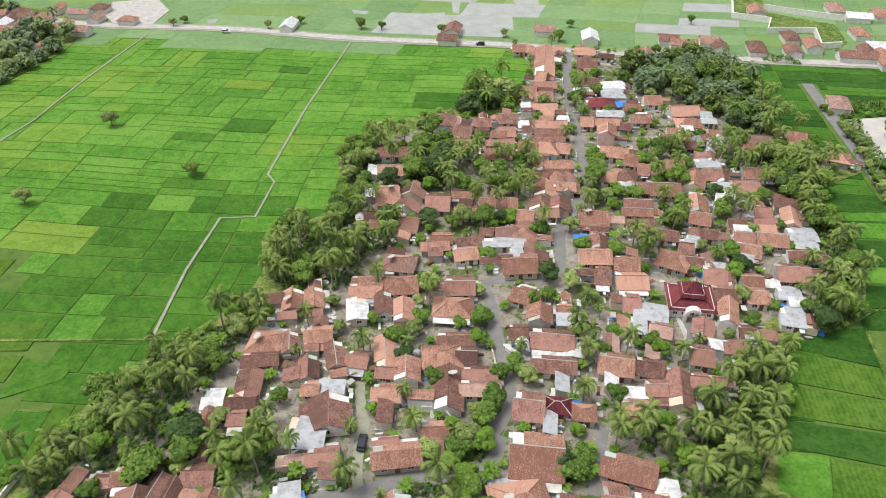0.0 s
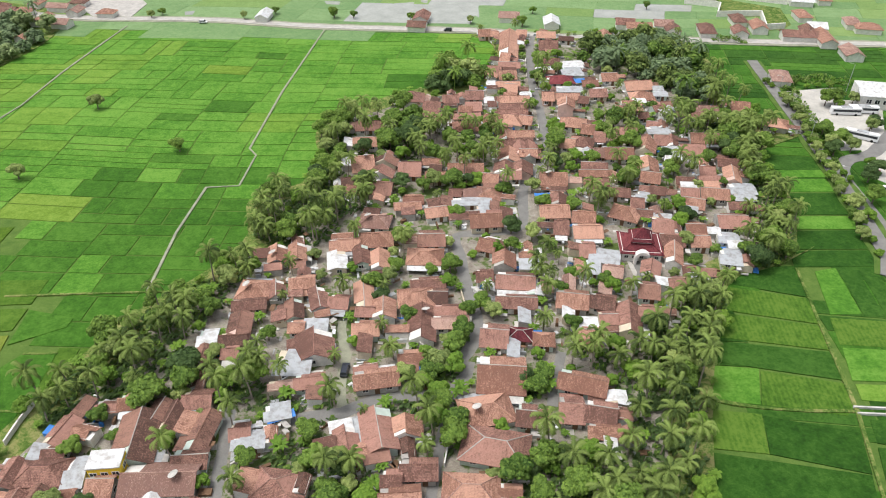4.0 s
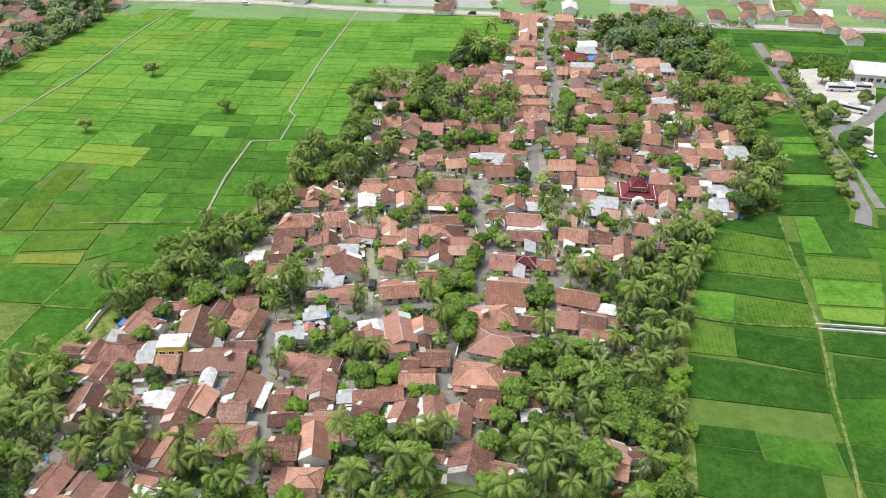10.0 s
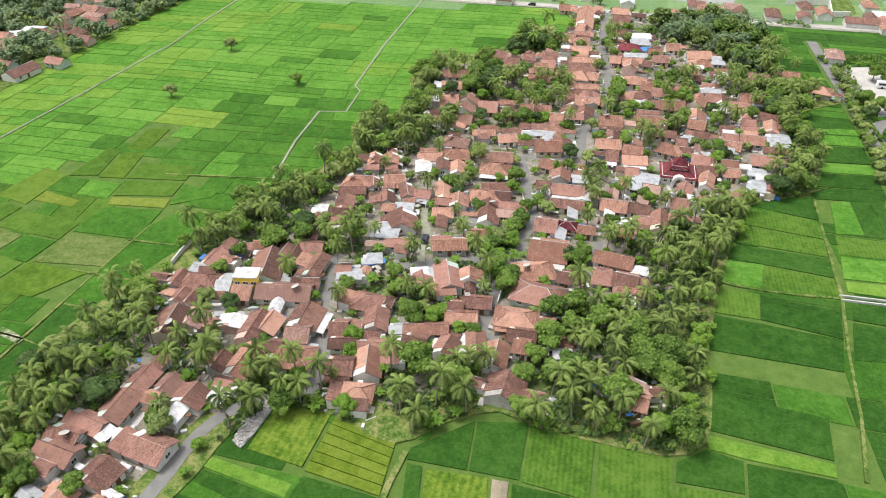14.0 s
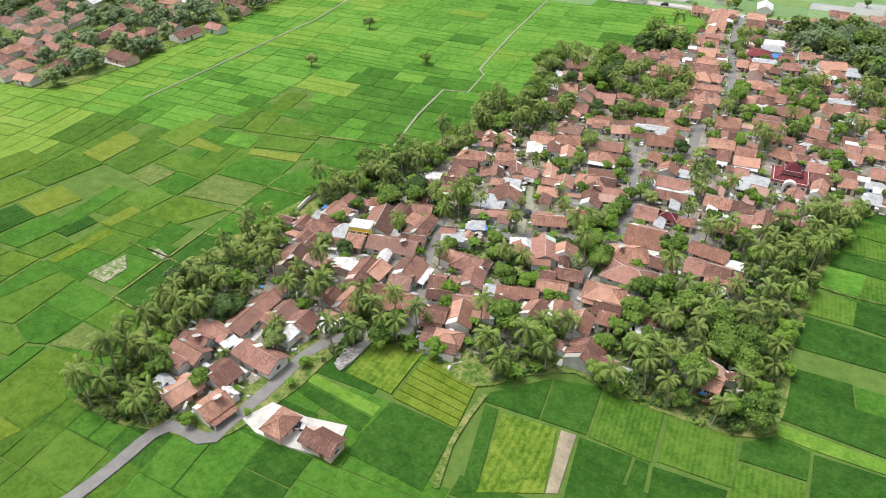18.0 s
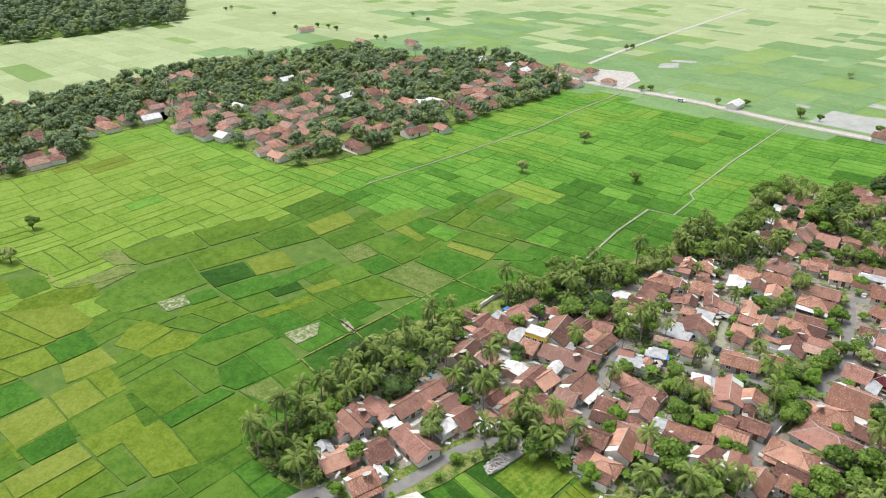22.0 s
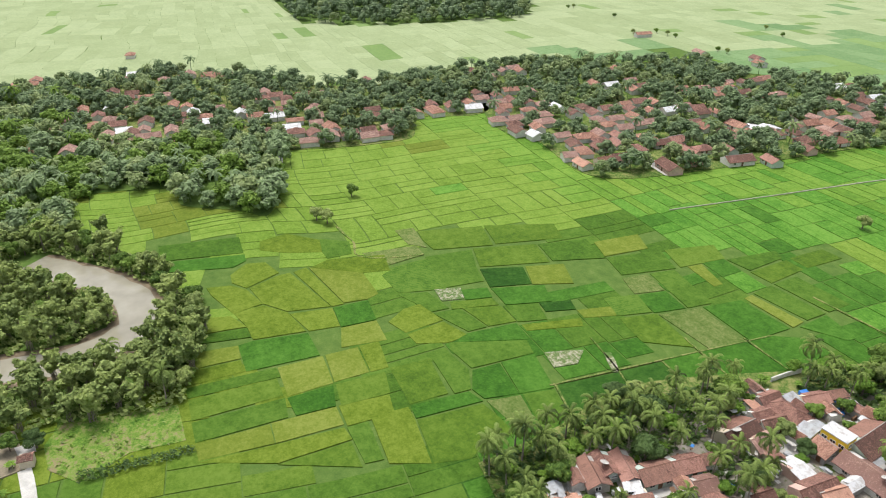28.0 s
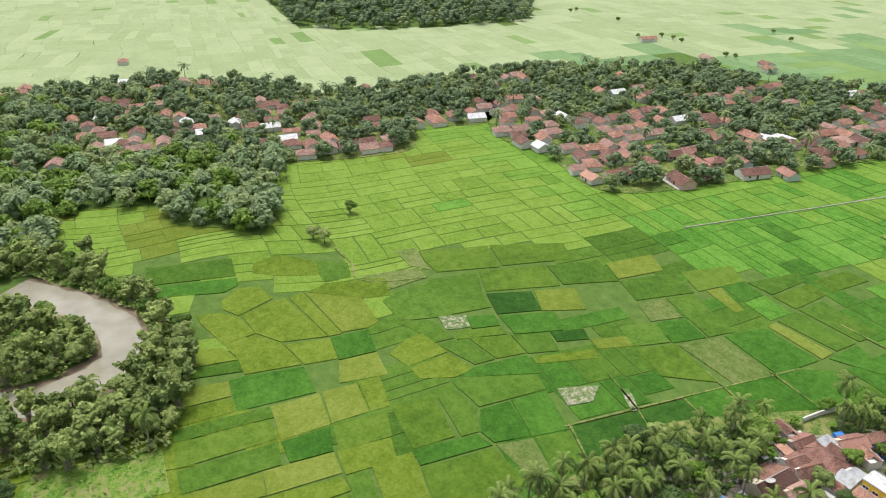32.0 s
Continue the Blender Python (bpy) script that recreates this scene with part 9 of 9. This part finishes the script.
# paved strips beside the houses, and what lies about in the yards
r, s = random.Random(63), Shape()
for hx, hy, rad, yaw, a, b in [h for h in TAKEN if inside(h[:2], VILLAGE)]:
    if r.random() < 0.75:
        c, s_ = math.cos(radians(yaw)), math.sin(radians(yaw))
        side, d = r.choice((-1, 1)), r.uniform(1.0, 3.2)
        u0, u1 = sorted((r.uniform(-1, 1) * a, r.uniform(-1, 1) * a))
        z, n = GROUND + 0.03 + 0.03 * r.random(), 4
        e = [b - 1.0 + d * r.uniform(0.75, 1.15) for _ in range(n + 1)]
        us = [u0 + (u1 + 1.5 - u0) * k / n for k in range(n + 1)]
        top = [(u, side * (b - 1.6)) for u in us] + [(u, side * q) for u, q in reversed(list(zip(us, e)))]
        top = [(hx + u * c - v * s_, hy + u * s_ + v * c, z) for u, v in (top if side > 0 else top[::-1])]
        if all(inside(p, VILLAGE) and all(to_line(p, line) > 1.7 for line in ROADS) for p in top):
            s.slab(top, 0.2, r.choice((0, 0, 1, 2)))
tagged(new("yard_paving", s.done("yard_paving", ["concrete", "concrete_light", "bare_soil"])), "worn concrete paving between the village houses", "paving", kind="stuff")
s = Shape()
for hx, hy, rad, yaw, a, b in [h for h in TAKEN if inside(h[:2], VILLAGE)]:
    c, s_ = math.cos(radians(yaw)), math.sin(radians(yaw))
    for _ in range(9):
        u, v = r.uniform(-a - 1.5, a + 1.5), r.uniform(-b - 1.8, b + 1.8)
        if abs(u) < a - 0.6 and abs(v) < b - 0.6:
            continue
        x, y = hx + u * c - v * s_, hy + u * s_ + v * c
        if not free(x, y, 1.7, -0.75) or not inside((x, y), VILLAGE):
            continue
        m, w, l, h = pose(x, y, GROUND, 0, 0, yaw + r.choice((0, 0, 90, 35))), r.uniform(0.15, 0.7), r.uniform(0.3, 1.3), r.choice((0.12, 0.3, 0.6, 1.1, 1.9))
        lean = r.uniform(-0.25, 0.25) if h < 1 else 0.0
        s.slab([tuple(m @ Vector(p)) for p in ((-l, -w, h), (l, -w, h + lean * 0.2), (l, w, h + lean), (-l, w, h + lean * 0.8))], 0.09 if h > 1.5 else h, r.choice((0, 0, 1, 2, 3, 3, 4, 5) if r.random() < 0.97 else (6,)))
tagged(new("yard_clutter", s.done("yard_clutter", ["sheet_white", "concrete_light", "wall_grey", "wood", "sheet_grey", "concrete", "tarp_blue"])), "stacked planks, sheets, tubs and bricks lying in the yards", "clutter", kind="stuff")

s = Shape()
for _ in range(900):
    x, y = r.uniform(-49, -42), r.uniform(17, 31)
    if inside((x, y), RUBBLE):
        a, k, h = r.uniform(0, 3.1), r.uniform(0.08, 0.35), r.uniform(0.05, 0.5)
        s.slab([(x + k * math.cos(a + q) * (1.4 if q < 2 else 0.9), y + k * math.sin(a + q), 0.56 + h * r.uniform(0.5, 1.0)) for q in (0, 1.57, 3.14, 4.71)], h, r.choice((0, 0, 1, 2)))
tagged(new("rubble", s.done("rubble", ["concrete", "wall_grey", "concrete_light"])), "broken grey rubble heaped beside the lane", "rubble", kind="stuff")


car(-16.8, 94.7, 85, "car_dark", GROUND + 0.12, "dark hatchback")
car(153.6, 179.4, 20, "car_red", 0.36, "small red car")
car(151.3, 167.2, -60, "car_white", 0.36, "white van")
car(-106.8, 345.0, -6, "car_white", 0.62, "white car")
car(17.8, 327.1, 174, "car_dark", 0.62, "dark car")
car(12.1, 159.5, 80, "car_white", GROUND + 0.12, "white car")
car(-49.1, -1.1, 10, "car_white", 0.57, "white car")
bus(166.6, 224.3, -8)
bus(174.0, 225.4, -10)
bus(162.1, 203.9, -35)
outbuilding(-150.8, -100.2, 80, 3.4, 3.0, False, random.Random(5))
hall(188.1, 233.2, -15)
canopy(69.7, 255.9, 5, 5, 4, "tarp_blue", "blue tarpaulin")
canopy(39.8, 165.3, 0, 5, 3.5, "tarp_blue", "blue tarpaulin")
canopy(-29.1, 80.0, 20, 6, 2, "tarp_blue", "faded blue")
wall_run("field_wall", [(-85.4, 76.9), (-84.9, 82.5), (-84, 87.4)], 1.3, 0.25, "wall_white", "white plastered wall at the field edge", GROUND)
lamp_post(142.2, 202.2, 8, 160, 0.35)
lamp_post(137.7, 169.3, 8, 160, 0.35)
lamp_post(174.2, 239.8, 14, 160, 0.35)
lamp_post(148.5, 243.2, 8, 160, 0.35)


# garden walls along the lanes
r = random.Random(77)
for line, gap in zip(ROADS[:5], (2.1, 1.7, 1.8, 2.1, 1.6)):
    k = 2
    while k < len(line) - 5:
        n = r.randint(2, 4)
        if r.random() < 0.42:
            side = r.choice((-1, 1))
            pts = []
            for p, q in zip(line[k : k + n], line[k + 1 : k + n + 1]):
                d = math.dist(p, q) or 1
                pts.append((p[0] - side * (q[1] - p[1]) / d * gap, p[1] + side * (q[0] - p[0]) / d * gap))
            if all(free(*p, 1.2, -0.6) and inside(p, VILLAGE) for p in pts):
                wall_run("garden_wall", pts, r.uniform(0.9, 1.5), 0.15, r.choice(("wall_white", "wall_grey", "wall_cream")), "low plastered garden wall beside the lane", GROUND)
        k += n
